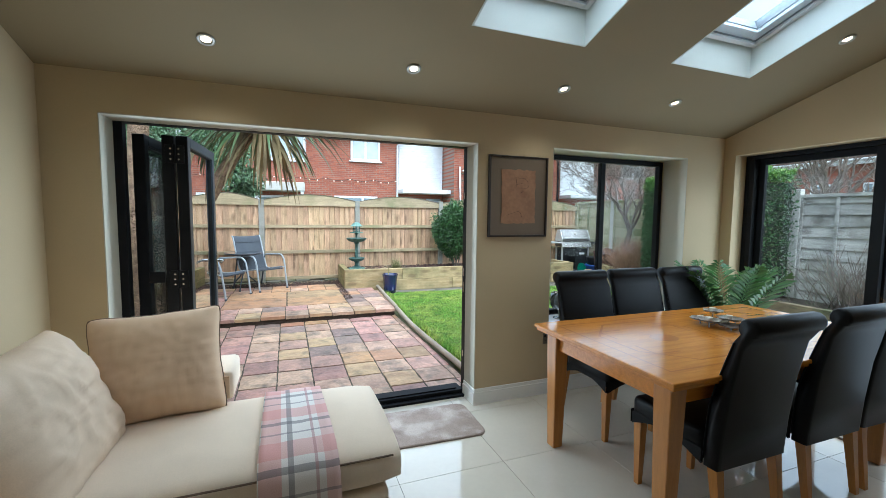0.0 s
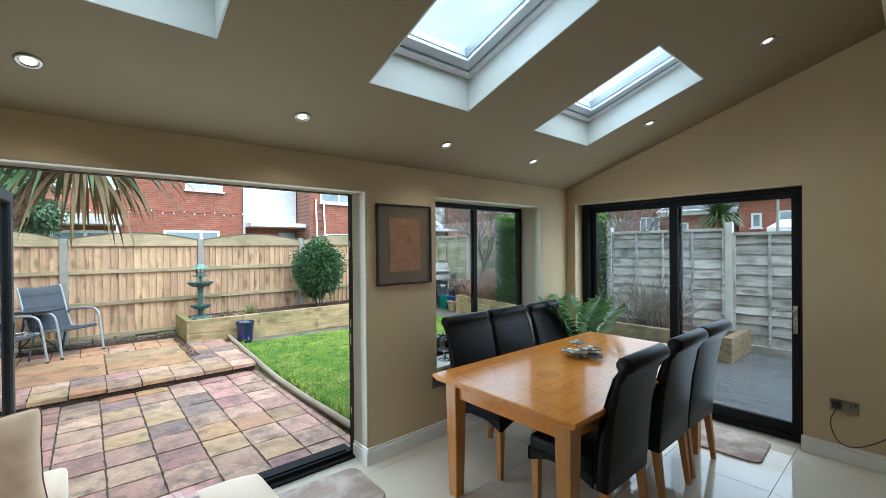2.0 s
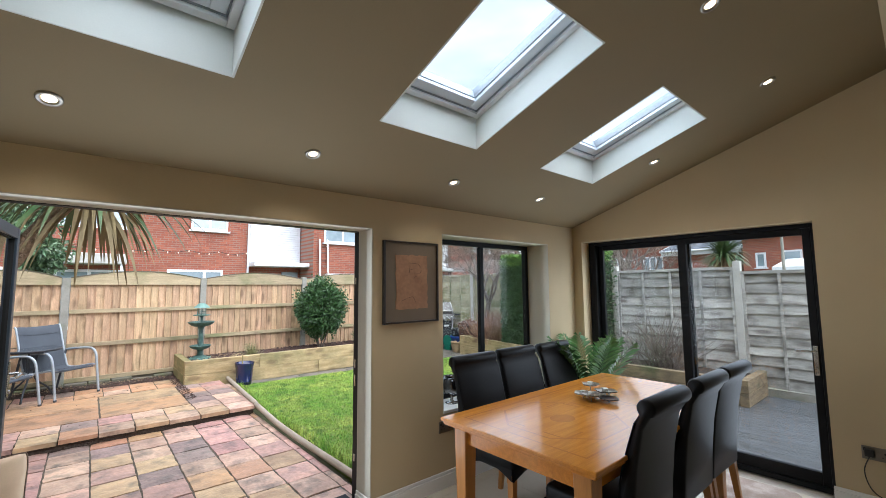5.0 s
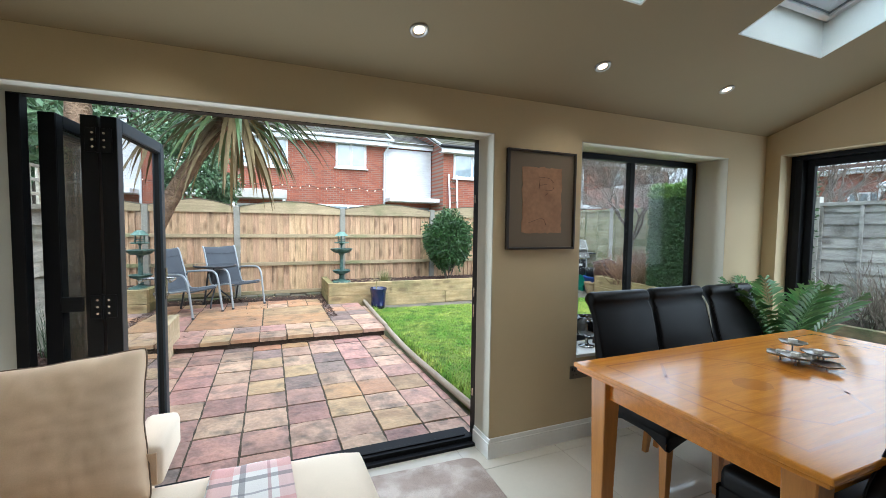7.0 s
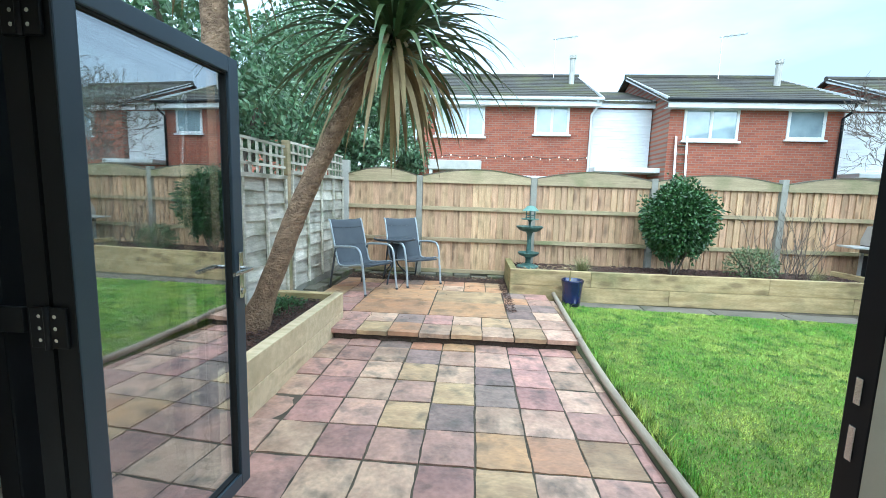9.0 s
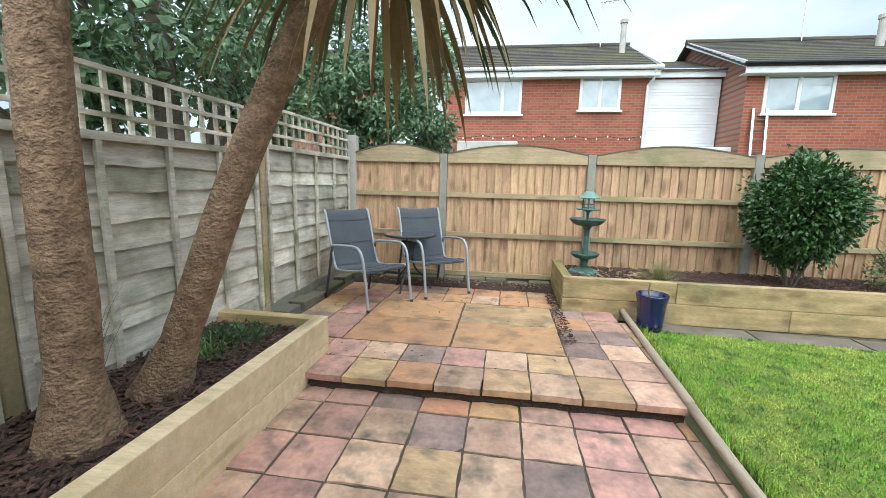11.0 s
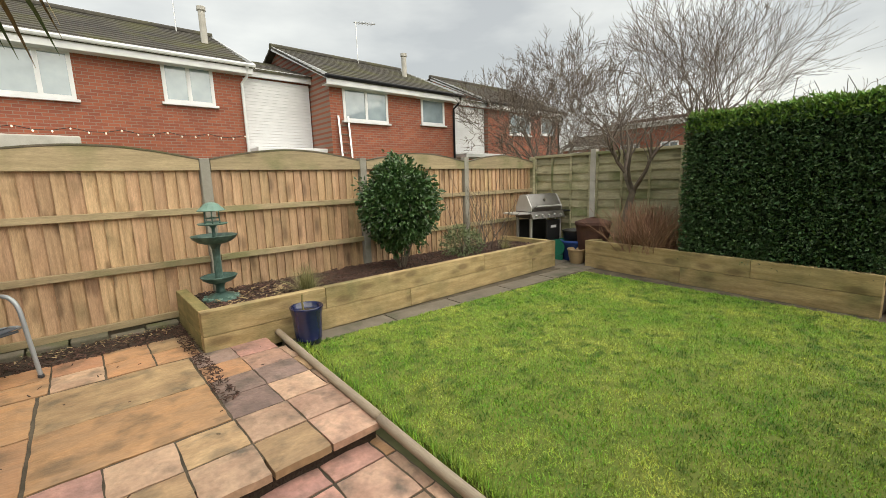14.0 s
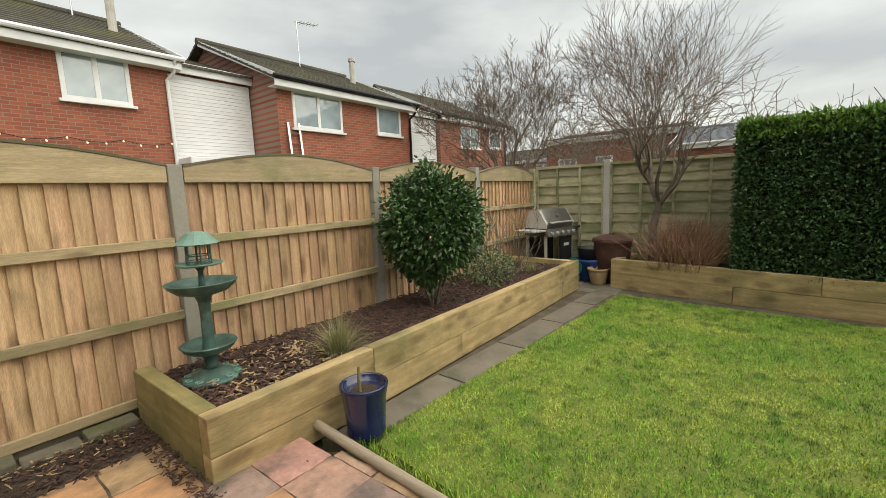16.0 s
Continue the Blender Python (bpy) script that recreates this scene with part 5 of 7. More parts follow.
# boundary beside the palms: local x along +y, face towards +x
for y0, y1, zb in ((5.05, 6.93, 0.13), (7.07, 9.06, 0.17), (3.10, 4.95, 0.10)):
    lap_panel(pose(-1.45, y0, zb, 0, -0.6, 90), y1 - y0, 1.40 if y0 < 6 else 1.45, GREY_WOOD, left_fence, 0.36)
post(-1.44, 7.0, 1.98, left_fence, FENCE_RAIL, 0.08, "green stained timber post")
post(-1.44, 5.0, 1.95, left_fence, FENCE_RAIL, 0.08, "green stained timber post")
KERB = mat("mossy_kerb", (0.16, 0.14, 0.11), (0.11, 0.105, 0.07), 0.95, scale=5, fine=60, bump=0.7, grain=0.35, dirt=(0.09, 0.11, 0.03), dirt_scale=4, dirt_lo=0.5, dirt_hi=0.7)
kerb = thing("stone_kerb", pose(0, 0, 0), "mossy kerb of small stones along the fence foot", "kerb")
for k in range(9):
    part("kerb_stone", B(-1.41, 6.52 + 0.28 * k, -0.1, -1.24 + rnd.uniform(-0.02, 0.02), 6.78 + 0.28 * k, 0.10 + rnd.uniform(-0.02, 0.02), 0.012), KERB, kerb)
for k in range(9):
    part("kerb_stone", B(-1.2 + 0.285 * k, 9.0, -0.1, -0.93 + 0.285 * k, 9.15, 0.07 + rnd.uniform(-0.03, 0.02), 0.012), KERB, kerb)

# boundary on the other side: local x along -y, face towards -x
py = [9.14, 7.86, 5.94, 4.08, 2.18, 0.28, -1.62]
for i, (a, b) in enumerate(zip(py, py[1:])):
    far = i < 2
    lap_panel(pose(7.62, a - 0.05, 0.1 if far else 0.06, 0, 0, -90), a - b - 0.1, 1.72 - (0.07 if i == 4 else 0), GREEN_WOOD if far else SIDE_WOOD, right_fence, battens=3 if i == 0 else 4)
for y in py[1:]:
    post(7.6, y, 1.88, right_fence, CONCRETE_PALE, 0.1, "pale concrete post")

# ---- houses over the back fence ----


def house(x0, x1, windows, eave=4.8, y=17.0, ridge_y=20.6, ridge=6.45, label="two-storey red brick house with dark tiled roof"):
    h = thing("house", pose(x0, y, -0.13), label, "house", "houses behind the fence")
    w, e = x1 - x0, eave + 0.13
    r = ridge + 0.13
    dy = ridge_y - y
    bm = bmesh.new()
    box(bm, 0, 0, 0, w, 2 * dy, e)
    for gx in (0.0, w - 0.02):
        v = [bm.verts.new(p) for p in ((gx, 0, e), (gx, 2 * dy, e), (gx, dy, r), (gx + 0.02, 0, e), (gx + 0.02, 2 * dy, e), (gx + 0.02, dy, r))]
        for q in ((0, 1, 2), (5, 4, 3), (0, 2, 5, 3), (1, 4, 5, 2)):
            bm.faces.new([v[i] for i in q])
    part("wall", bm, BRICK, h)
    sl = (r - e) / dy
    n = 14
    front = []
    for k in range(n):
        a, b = -0.35 + (dy + 0.35) * k / n, -0.35 + (dy + 0.35) * (k + 1) / n
        front += [(a, e + sl * a + 0.10), (b, e + sl * b + 0.075)]
    outline = front + [(2 * dy - a, z) for a, z in front[::-1]] + [(2 * dy + 0.35, e - sl * 0.35 + 0.03), (dy, r + 0.02), (-0.35, e - sl * 0.35 + 0.03)]
    bm = bmesh.new()
    va, vb = [bm.verts.new((-0.25, y_, z_)) for y_, z_ in outline], [bm.verts.new((w + 0.25, y_, z_)) for y_, z_ in outline]
    bm.faces.new(va)
    bm.faces.new(vb[::-1])
    for k in range(len(outline)):
        j = (k + 1) % len(outline)
        bm.faces.new((va[k], vb[k], vb[j], va[j]))
    part("roof", bm, ROOF, h, "dark mossy concrete tile roof")
    part("ridge_tiles", tube(bmesh.new(), [(-0.26, dy, r + 0.09), (w + 0.26, dy, r + 0.09)], 0.1, 10), ROOF, h)
    part("fascia", B(-0.2, -0.32, e - 0.28, w + 0.2, -0.28, e - 0.03), UPVC, h, "white fascia board")
    part("soffit", B(-0.2, -0.279, e - 0.28, w + 0.2, -0.001, e - 0.26), UPVC, h)
    bm = bmesh.new()
    tube(bm, [(-0.25, -0.37, e - 0.06), (w + 0.25, -0.37, e - 0.06)], 0.055, 8)
    g = part("gutter", bm, UPVC if x0 < 5 else ALU, h)
    bm = tube(bmesh.new(), [(w + 0.05, -0.36, e - 0.1), (w + 0.05, -0.2, e - 0.35), (w - 0.05, -0.06, e - 0.5), (w - 0.05, -0.06, 0.1)], 0.04, 8)
    part("downpipe", bm, UPVC if x0 < 5 else ALU, h)
    for side in (-0.24, w + 0.2):
        bm = bmesh.new()
        v = [bm.verts.new(p) for p in ((side, -0.35, e - 0.14), (side, dy, r - 0.06), (side, dy, r + 0.1), (side, -0.35, e + 0.02), (side + 0.03, -0.35, e - 0.14), (side + 0.03, dy, r - 0.06), (side + 0.03, dy, r + 0.1), (side + 0.03, -0.35, e + 0.02))]
        for q in ((0, 1, 2, 3), (7, 6, 5, 4), (0, 4, 5, 1), (1, 5, 6, 2), (2, 6, 7, 3), (3, 7, 4, 0)):
            bm.faces.new([v[i] for i in q])
        part("bargeboard", bm, UPVC, h)
    for a, b, z0, z1, split in windows:
        a, b, z0, z1 = a - x0, b - x0, z0 + 0.13, z1 + 0.13
        wd = part("window", frame_bars(bmesh.new(), a, z0, b, z1, 0.08, -0.03, 0.05, 0.0), UPVC, h, "white plastic window")
        for s in split:
            part("mullion", B(a + (b - a) * s - 0.045, -0.028, z0 + 0.08, a + (b - a) * s + 0.045, 0.04, z1 - 0.08), UPVC, wd)
        part("pane", B(a + 0.08, -0.012, z0 + 0.08, b - 0.08, -0.004, z1 - 0.08), FARGLASS, wd)
        part("sill", B(a - 0.06, -0.1, z0 - 0.06, b + 0.06, -0.001, z0 - 0.004), UPVC, wd)
    return h


FARGLASS = mat("house_window_glass", (0.30, 0.375, 0.41), (0.17, 0.22, 0.25), 0.03, scale=1.4, fine=3, bump=0.0, grain=0.1, spec=1.0, coat=1.0)
house(-1.25, 4.72, [(-0.66, 1.07, 3.50, 4.55, (0.66,)), (2.77, 3.95, 3.62, 4.62, (0.5,)), (-0.67, 0.94, 0.4, 2.15, (0.5,)), (2.13, 3.84, 0.3, 2.2, (0.65,))])
house(6.78, 11.85, [(7.21, 8.85, 3.34, 4.33, (0.5,)), (10.26, 11.36, 3.43, 4.33, ()), (7.3, 9.0, 0.9, 2.1, (0.5,))], 4.56, 15.9, 19.5, 6.15)
house(15.0, 20.6, [(16.5, 18.1, 3.50, 4.45, (0.5,)), (9.0 + 10.0, 20.2, 3.6, 4.45, ())])
house(-9.5, -3.4, [(-8.8, -7.2, 3.5, 4.55, (0.5,))])


def link(x0, x1):
    """Garage wing between two houses, with white cladding over a flat canopy."""
    g = thing("garage", pose(x0, 17.15, -0.13), "white clad garage wing between brick houses", "garage", "garage wings")
    w = x1 - x0
    part("wall", B(0, 0.06, 0, w, 5.0, 4.72), BRICK, g)
    n = 22
    for k in range(n):
        z = 2.65 + k * 2.0 / n
        part("cladding_strip", B(0.02, 0.0 + 0.02, z, w - 0.02, 0.058, z + 2.0 / n - 0.006), UPVC, g)
    part("fascia", B(-0.02, -0.12, 4.68, w + 0.02, -0.05, 4.92), UPVC, g)
    bm = bmesh.new()
    n = 8
    for k in range(n):
        a, b = -0.2 + 3.2 * k / n, -0.2 + 3.2 * (k + 1) / n + 0.06
        za, zb = 4.95 + 0.34 * a, 4.93 + 0.34 * b
        v = [bm.verts.new(p) for p in ((-0.02, a, za), (w + 0.02, a, za), (w + 0.02, b, zb), (-0.02, b, zb), (-0.02, a, za - 0.05), (w + 0.02, a, za - 0.05), (w + 0.02, b, zb - 0.05), (-0.02, b, zb - 0.05))]
        for q in ((0, 1, 2, 3), (7, 6, 5, 4), (0, 4, 5, 1), (1, 5, 6, 2), (2, 6, 7, 3), (3, 7, 4, 0)):
            bm.faces.new([v[i] for i in q])
    part("roof", bm, ROOF, g, "mossy tiled roof")
    part("canopy", B(-0.05, -0.9, 2.48, w + 0.3, -0.001, 2.64, 0.02), UPVC, g, "white flat canopy")
    part("door", B(0.2, 0.0, 0.05, 1.1, 0.058, 2.1), UPVC, g)
    part("window_pane", B(1.25, 0.0, 1.2, w - 0.1, 0.05, 2.3), FARGLASS, g)
    return g


link(4.76, 6.76)
link(12.9, 14.95)
link(-3.35, -1.3)
por = thing("porch_canopy", pose(-0.8, 16.25, 2.2), "grey flat felt canopy over a back door", "canopy")
part("roof_slab", B(0, 0, 0.1, 1.8, 0.75, 0.42, 0.03), CONCRETE_PALE, por)
for x in (0.05, 1.65):
    part("post", B(x, 0.05, -2.33, x + 0.1, 0.15, 0.1), UPVC, por)
lad = thing("ladder", pose(7.0, 15.55, -0.13, -5, 0, 0), "aluminium ladder leaning on the brick wall", "ladder")
for x in (0, 0.33):
    part("stile", B(x - 0.03, -0.035, 0, x + 0.03, 0.035, 3.6), CHROME, lad)
for k in range(12):
    part("rung", tube(bmesh.new(), [(0.03, 0, 0.25 + 0.28 * k), (0.3, 0, 0.25 + 0.28 * k)], 0.018, 6), CHROME, lad)
lights = thing("string_lights", pose(0, 0, 0), "string of small bulbs along the brick wall", "string lights")
wire = []
for k in range(19):
    t = k / 18
    wire.append((-1.0 + 5.6 * t, 16.93, 2.82 + 0.05 * math.cos(t * 12 * math.pi)))
part("cable", tube(bmesh.new(), wire, 0.008, 5), RUBBER, lights)
BULB = glow("warm_bulb", (1.0, 0.85, 0.7), 0.8)
for k in range(1, 19):
    x, y, z = wire[k]
    part("bulb", lathe(bmesh.new(), [(0.008, 0), (0.018, -0.015), (0.02, -0.03), (0.006, -0.05)], 8, (x, y, z)), BULB, lights)
for x, y, z, h in ((4.4, 19.2, 5.7, 1.1), (11.2, 18.0, 5.3, 1.0)):
    fl = thing("flue_pipe", pose(x, y, z), "grey metal flue pipe on a roof", "flue", "roof flues")
    part("pipe", lathe(bmesh.new(), [(0.1, 0), (0.1, h), (0.13, h + 0.01), (0.13, h + 0.12)], 12), CONCRETE_PALE, fl)
for x, y, z in ((3.9, 20.4, 6.3), (9.9, 19.3, 6.0)):
    an = thing("aerial", pose(x, y, z), "thin television aerial on a roof ridge", "aerial", "roof aerials")
    part("mast", tube(bmesh.new(), [(0, 0, 0), (0, 0, 1.7)], 0.02, 6), CHROME, an)
    part("boom", tube(bmesh.new(), [(-0.1, 0, 1.65), (0.9, 0, 1.78)], 0.015, 6), CHROME, an)
    for k in range(6):
        part("element", tube(bmesh.new(), [(0.1 + 0.14 * k, -0.2, 1.675 + 0.018 * k), (0.1 + 0.14 * k, 0.2, 1.675 + 0.018 * k)], 0.008, 5), CHROME, an)

# ---- garden furniture and ornaments ----
POWDER = mat("grey_textilene", (0.075, 0.085, 0.10), (0.062, 0.07, 0.085), 0.7, scale=6, fine=260, bump=0.35, dist=0.002, grain=0.15)
TUBE_GREY = mat("silver_grey_tube", (0.42, 0.45, 0.48), (0.36, 0.39, 0.42), 0.4, 0.3, scale=6, fine=120, grain=0.1)
TUBE_DARK = mat("dark_grey_tube", (0.06, 0.065, 0.075), (0.05, 0.054, 0.062), 0.45, 0.2, scale=6, fine=120, grain=0.1)
VERDIGRIS = mat("verdigris_plastic", (0.06, 0.13, 0.11), (0.045, 0.085, 0.075), 0.5, scale=7, fine=80, bump=0.2, grain=0.25, dirt=(0.13, 0.22, 0.19), dirt_scale=9, dirt_lo=0.5, dirt_hi=0.7)
VERDI_PALE = mat("pale_verdigris_roof", (0.17, 0.30, 0.25), (0.13, 0.23, 0.19), 0.5, scale=7, fine=80, bump=0.2, grain=0.2)
COBALT = mat("cobalt_glaze", (0.012, 0.018, 0.075), (0.008, 0.012, 0.05), 0.18, scale=5, fine=60, coat=0.6, grain=0.2)
BLUE_PLASTIC = mat("blue_plastic", (0.02, 0.07, 0.30), (0.015, 0.055, 0.25), 0.4, fine=60)
GREEN_PLASTIC = mat("green_plastic", (0.02, 0.20, 0.13), (0.015, 0.16, 0.10), 0.4, fine=60)
RUST = mat("rusty_steel", (0.10, 0.045, 0.03), (0.065, 0.03, 0.022), 0.8, scale=8, fine=70, grain=0.4)
BBQ_STEEL = mat("dull_steel", (0.24, 0.235, 0.23), (0.19, 0.185, 0.18), 0.35, 0.85, scale=6, fine=150, grain=0.1)
HOOD_END = mat("pale_cast_metal", (0.52, 0.52, 0.51), (0.45, 0.45, 0.44), 0.45, 0.3, scale=6, fine=150, grain=0.1)
BBQ_BLACK = mat("barbecue_black", (0.03, 0.03, 0.032), (0.022, 0.022, 0.024), 0.35, 0.3, scale=6, fine=150)
GLASS_TOP = mat("grey_glass_top", (0.05, 0.06, 0.07), (0.04, 0.05, 0.06), 0.05, scale=3, fine=60, bump=0.0, spec=0.8, coat=0.6)


def garden_chair(m, label):
    c = thing("garden_chair", m, label, "garden chair", "garden chairs")
    w = 0.27
    # sling: one bent sheet from seat front to head
    prof = bent([(0.27, 0.395), (0.22, 0.40), (0.0, 0.365), (-0.18, 0.355), (-0.24, 0.42), (-0.32, 0.68), (-0.385, 0.90), (-0.41, 0.96), (-0.43, 0.975)], 4)
    bm = bmesh.new()
    rows = []
    for p in prof:
        rows.append([[bm.verts.new((x, p.x + dy, p.y + dz - 0.014 * (1 - (x / w) ** 2))) for x in (-w, -w / 2, 0, w / 2, w)] for dy, dz in ((0, 0), (-0.004, -0.006))])
    for a, b in zip(rows, rows[1:]):
        for i in range(4):
            bm.faces.new((a[0][i], a[0][i + 1], b[0][i + 1], b[0][i]))
            bm.faces.new((a[1][i], b[1][i], b[1][i + 1], a[1][i + 1]))
    part("sling", bm, POWDER, c, smooth=True)
    for k in (5, 9, 15, 19, 23):
        p = prof[k] if k < len(prof) else prof[-1]
        part("sling_seam", tube(bmesh.new(), [(x, p.x + 0.003, p.y + 0.004 - 0.014 * (1 - (x / w) ** 2)) for x in (-w, -w / 2, 0, w / 2, w)], 0.0025, 4), TUBE_DARK, c)
    for s in (-1, 1):
        x = s * (w + 0.012)
        part("side_rail", tube(bmesh.new(), [(x, p.x, p.y - 0.004) for p in prof], 0.013, 8), TUBE_GREY, c, smooth=True)
        part("front_leg", tube(bmesh.new(), bent([(x + s * 0.01, 0.36, 0.0), (x + s * 0.01, 0.315, 0.30), (x + s * 0.015, 0.275, 0.52), (x + s * 0.015, 0.22, 0.605), (x + s * 0.015, 0.12, 0.63), (x + s * 0.015, -0.14, 0.615), (x + s * 0.012, -0.27, 0.60)], 5), 0.0155, 8), TUBE_GREY, c, "silver-grey bent leg and arm", smooth=True)
        part("rear_leg", tube(bmesh.new(), bent([(x + s * 0.01, -0.40, 0.0), (x + s * 0.01, -0.33, 0.3), (x + s * 0.005, -0.27, 0.58)], 4), 0.0145, 8), TUBE_DARK, c, smooth=True)
        part("foot", lathe(bmesh.new(), [(0.019, 0), (0.02, 0.02), (0.016, 0.025)], 10, (x + s * 0.01, 0.36, 0)), TUBE_DARK, c)
    for y, z in ((0.26, 0.37), (-0.2, 0.335)):
        part("crossbar", tube(bmesh.new(), [(-w, y, z), (w, y, z)], 0.011, 8), TUBE_DARK, c)
    return c


# local +y is the way the chair faces
a1 = math.degrees(math.atan2(-0.56, 0.83)) - 90
gc = garden_chair(pose(-0.41 - 0.83 * 0.36, 7.63 + 0.56 * 0.36, ZU, 0, 0, a1), "grey sling garden chair with bent tube arms")
a2 = math.degrees(math.atan2(-0.77, 0.63)) - 90
copy_thing(gc, pose(0.115 - 0.63 * 0.36, 8.185 + 0.77 * 0.36, ZU, 0, 0, a2))
gt = thing("garden_table", pose(-0.40, 8.42, ZU), "small round grey glass garden table on bent legs", "garden table")
part("tabletop", lathe(bmesh.new(), [(0.30, 0.66), (0.308, 0.665), (0.308, 0.678), (0.30, 0.682), (0.01, 0.682)], 36), GLASS_TOP, gt, smooth=False)
part("rim", lathe(bmesh.new(), [(0.3, 0.652), (0.315, 0.66), (0.316, 0.68), (0.309, 0.684), (0.309, 0.66)], 36), TUBE_DARK, gt, smooth=True)
for k in range(3):
    a = math.radians(20 + 120 * k)
    pts = bent([(0.10 * math.cos(a), 0.10 * math.sin(a), 0.655), (0.05 * math.cos(a), 0.05 * math.sin(a), 0.5), (0.06 * math.cos(a), 0.06 * math.sin(a), 0.28), (0.2 * math.cos(a), 0.2 * math.sin(a), 0.13), (0.27 * math.cos(a), 0.27 * math.sin(a), 0.0)], 5)
    part("leg", tube(bmesh.new(), pts, 0.012, 8), TUBE_DARK, gt, smooth=True)
part("ring", tube(bmesh.new(), [(0.055 * math.cos(a), 0.055 * math.sin(a), 0.4) for a in (2 * math.pi * k / 16 for k in range(17))], 0.007, 6), TUBE_DARK, gt)

# bird bath with feeding table and lantern roof
bb = thing("bird_bath", pose(1.69, 8.66, 0.30), "green verdigris bird bath with roofed feeder", "bird bath")
part("base", lathe(bmesh.new(), [(0.175, 0.0), (0.178, 0.02), (0.165, 0.03), (0.13, 0.035), (0.11, 0.055), (0.06, 0.075), (0.055, 0.08)], 32), VERDIGRIS, bb, smooth=True)
for k in range(10):
    a = 2 * math.pi * k / 10
    part("base_scroll", tube(bmesh.new(), [(0.145 * math.cos(a) + 0.02 * math.cos(t), 0.145 * math.sin(a) + 0.02 * math.sin(t), 0.036) for t in (2 * math.pi * i / 8 for i in range(9))], 0.006, 5), VERDI_PALE, bb)
part("lower_bowl", lathe(bmesh.new(), [(0.05, 0.08), (0.04, 0.10), (0.042, 0.15), (0.06, 0.178), (0.11, 0.19), (0.15, 0.215), (0.163, 0.24), (0.17, 0.244), (0.162, 0.25), (0.14, 0.222), (0.1, 0.202), (0.05, 0.198)], 32), VERDIGRIS, bb, smooth=True)
part("column", lathe(bmesh.new(), [(0.055, 0.199), (0.045, 0.215), (0.036, 0.26), (0.032, 0.44), (0.036, 0.52), (0.05, 0.555), (0.06, 0.57)], 16), VERDIGRIS, bb)
part("upper_bowl", lathe(bmesh.new(), [(0.06, 0.571), (0.10, 0.575), (0.15, 0.592), (0.19, 0.625), (0.206, 0.65), (0.211, 0.655), (0.202, 0.658), (0.182, 0.632), (0.15, 0.605), (0.02, 0.598)], 36), VERDIGRIS, bb, smooth=True)
part("neck", lathe(bmesh.new(), [(0.03, 0.60), (0.018, 0.64), (0.016, 0.72), (0.03, 0.745), (0.06, 0.757)], 14), VERDIGRIS, bb, smooth=True)
part("feeding_tray", lathe(bmesh.new(), [(0.06, 0.758), (0.12, 0.76), (0.135, 0.768), (0.137, 0.776), (0.128, 0.776), (0.118, 0.768), (0.01, 0.767)], 28), VERDI_PALE, bb, smooth=True)
for k in range(6):
    a = 2 * math.pi * k / 6 + 0.3
    part("lantern_post", tube(bmesh.new(), [(0.075 * math.cos(a), 0.075 * math.sin(a), 0.768), (0.07 * math.cos(a), 0.07 * math.sin(a), 0.90)], 0.006, 6), VERDIGRIS, bb)
for z in (0.79, 0.825):
    part("lantern_rail", tube(bmesh.new(), [(0.075 * math.cos(a), 0.075 * math.sin(a), z) for a in (2 * math.pi * k / 6 + 0.3 for k in range(7))], 0.004, 5), VERDIGRIS, bb)
part("roof", lathe(bmesh.new(), [(0.125, 0.895), (0.13, 0.90), (0.095, 0.93), (0.065, 0.965), (0.05, 0.968), (0.04, 0.975), (0.01, 0.978)], 12), VERDI_PALE, bb, "pale green lantern roof")


def planter(name, m, prof, material, label, category, fill=True):
    o = thing(name, m, label, category)
    part("body", lathe(bmesh.new(), prof, 28), material, o, smooth=True)
    if fill:
        rr0, zz = prof[-1][0] if prof[-1][0] > 0.02 else prof[-2][0], prof[-2][1]
        part("soil", lathe(bmesh.new(), [(rr0, zz - 0.01), (rr0 * 0.6, zz + 0.004), (0.004, zz)], 16), SOIL, o)
    return o


bp = planter("plant_pot", pose(2.17, 7.72, -0.037), [(0.105, 0), (0.11, 0.008), (0.118, 0.05), (0.121, 0.055), (0.117, 0.06), (0.135, 0.28), (0.148, 0.335), (0.15, 0.355), (0.143, 0.36), (0.134, 0.35), (0.125, 0.31), (0.12, 0.31)], COBALT, "tall cobalt blue glazed pot with a bare stem", "plant pot")
part("stem", tube(bmesh.new(), [(-0.03, 0.0, 0.31), (-0.035, 0.005, 0.40), (-0.03, 0.0, 0.47)], [0.011, 0.009, 0.008], 8), mat("cut_stem", (0.25, 0.21, 0.08), rough=0.8), bp)
planter("bucket", pose(7.24, 8.02, -0.037), [(0.17, 0), (0.185, 0.012), (0.215, 0.30), (0.232, 0.31), (0.232, 0.345), (0.222, 0.35), (0.2, 0.345), (0.16, 0.03), (0.01, 0.03)], BLUE_PLASTIC, "bright blue plastic bucket", "bucket", False)
planter("plant_pot", pose(6.98, 7.80, -0.037), [(0.10, 0), (0.11, 0.02), (0.145, 0.18), (0.15, 0.22), (0.16, 0.225), (0.16, 0.25), (0.14, 0.25), (0.135, 0.215), (0.01, 0.21)], mat("buff_glazed_pot", (0.42, 0.30, 0.17), (0.35, 0.25, 0.14), 0.35), "buff glazed round plant pot", "plant pot")
tub = planter("bucket", pose(7.24, 8.02, 0.31), [(0.15, 0), (0.17, 0.01), (0.19, 0.16), (0.2, 0.17), (0.198, 0.185), (0.18, 0.18), (0.15, 0.03), (0.01, 0.03)], PLASTIC_K, "black plastic tub standing in the blue bucket", "bucket", False)
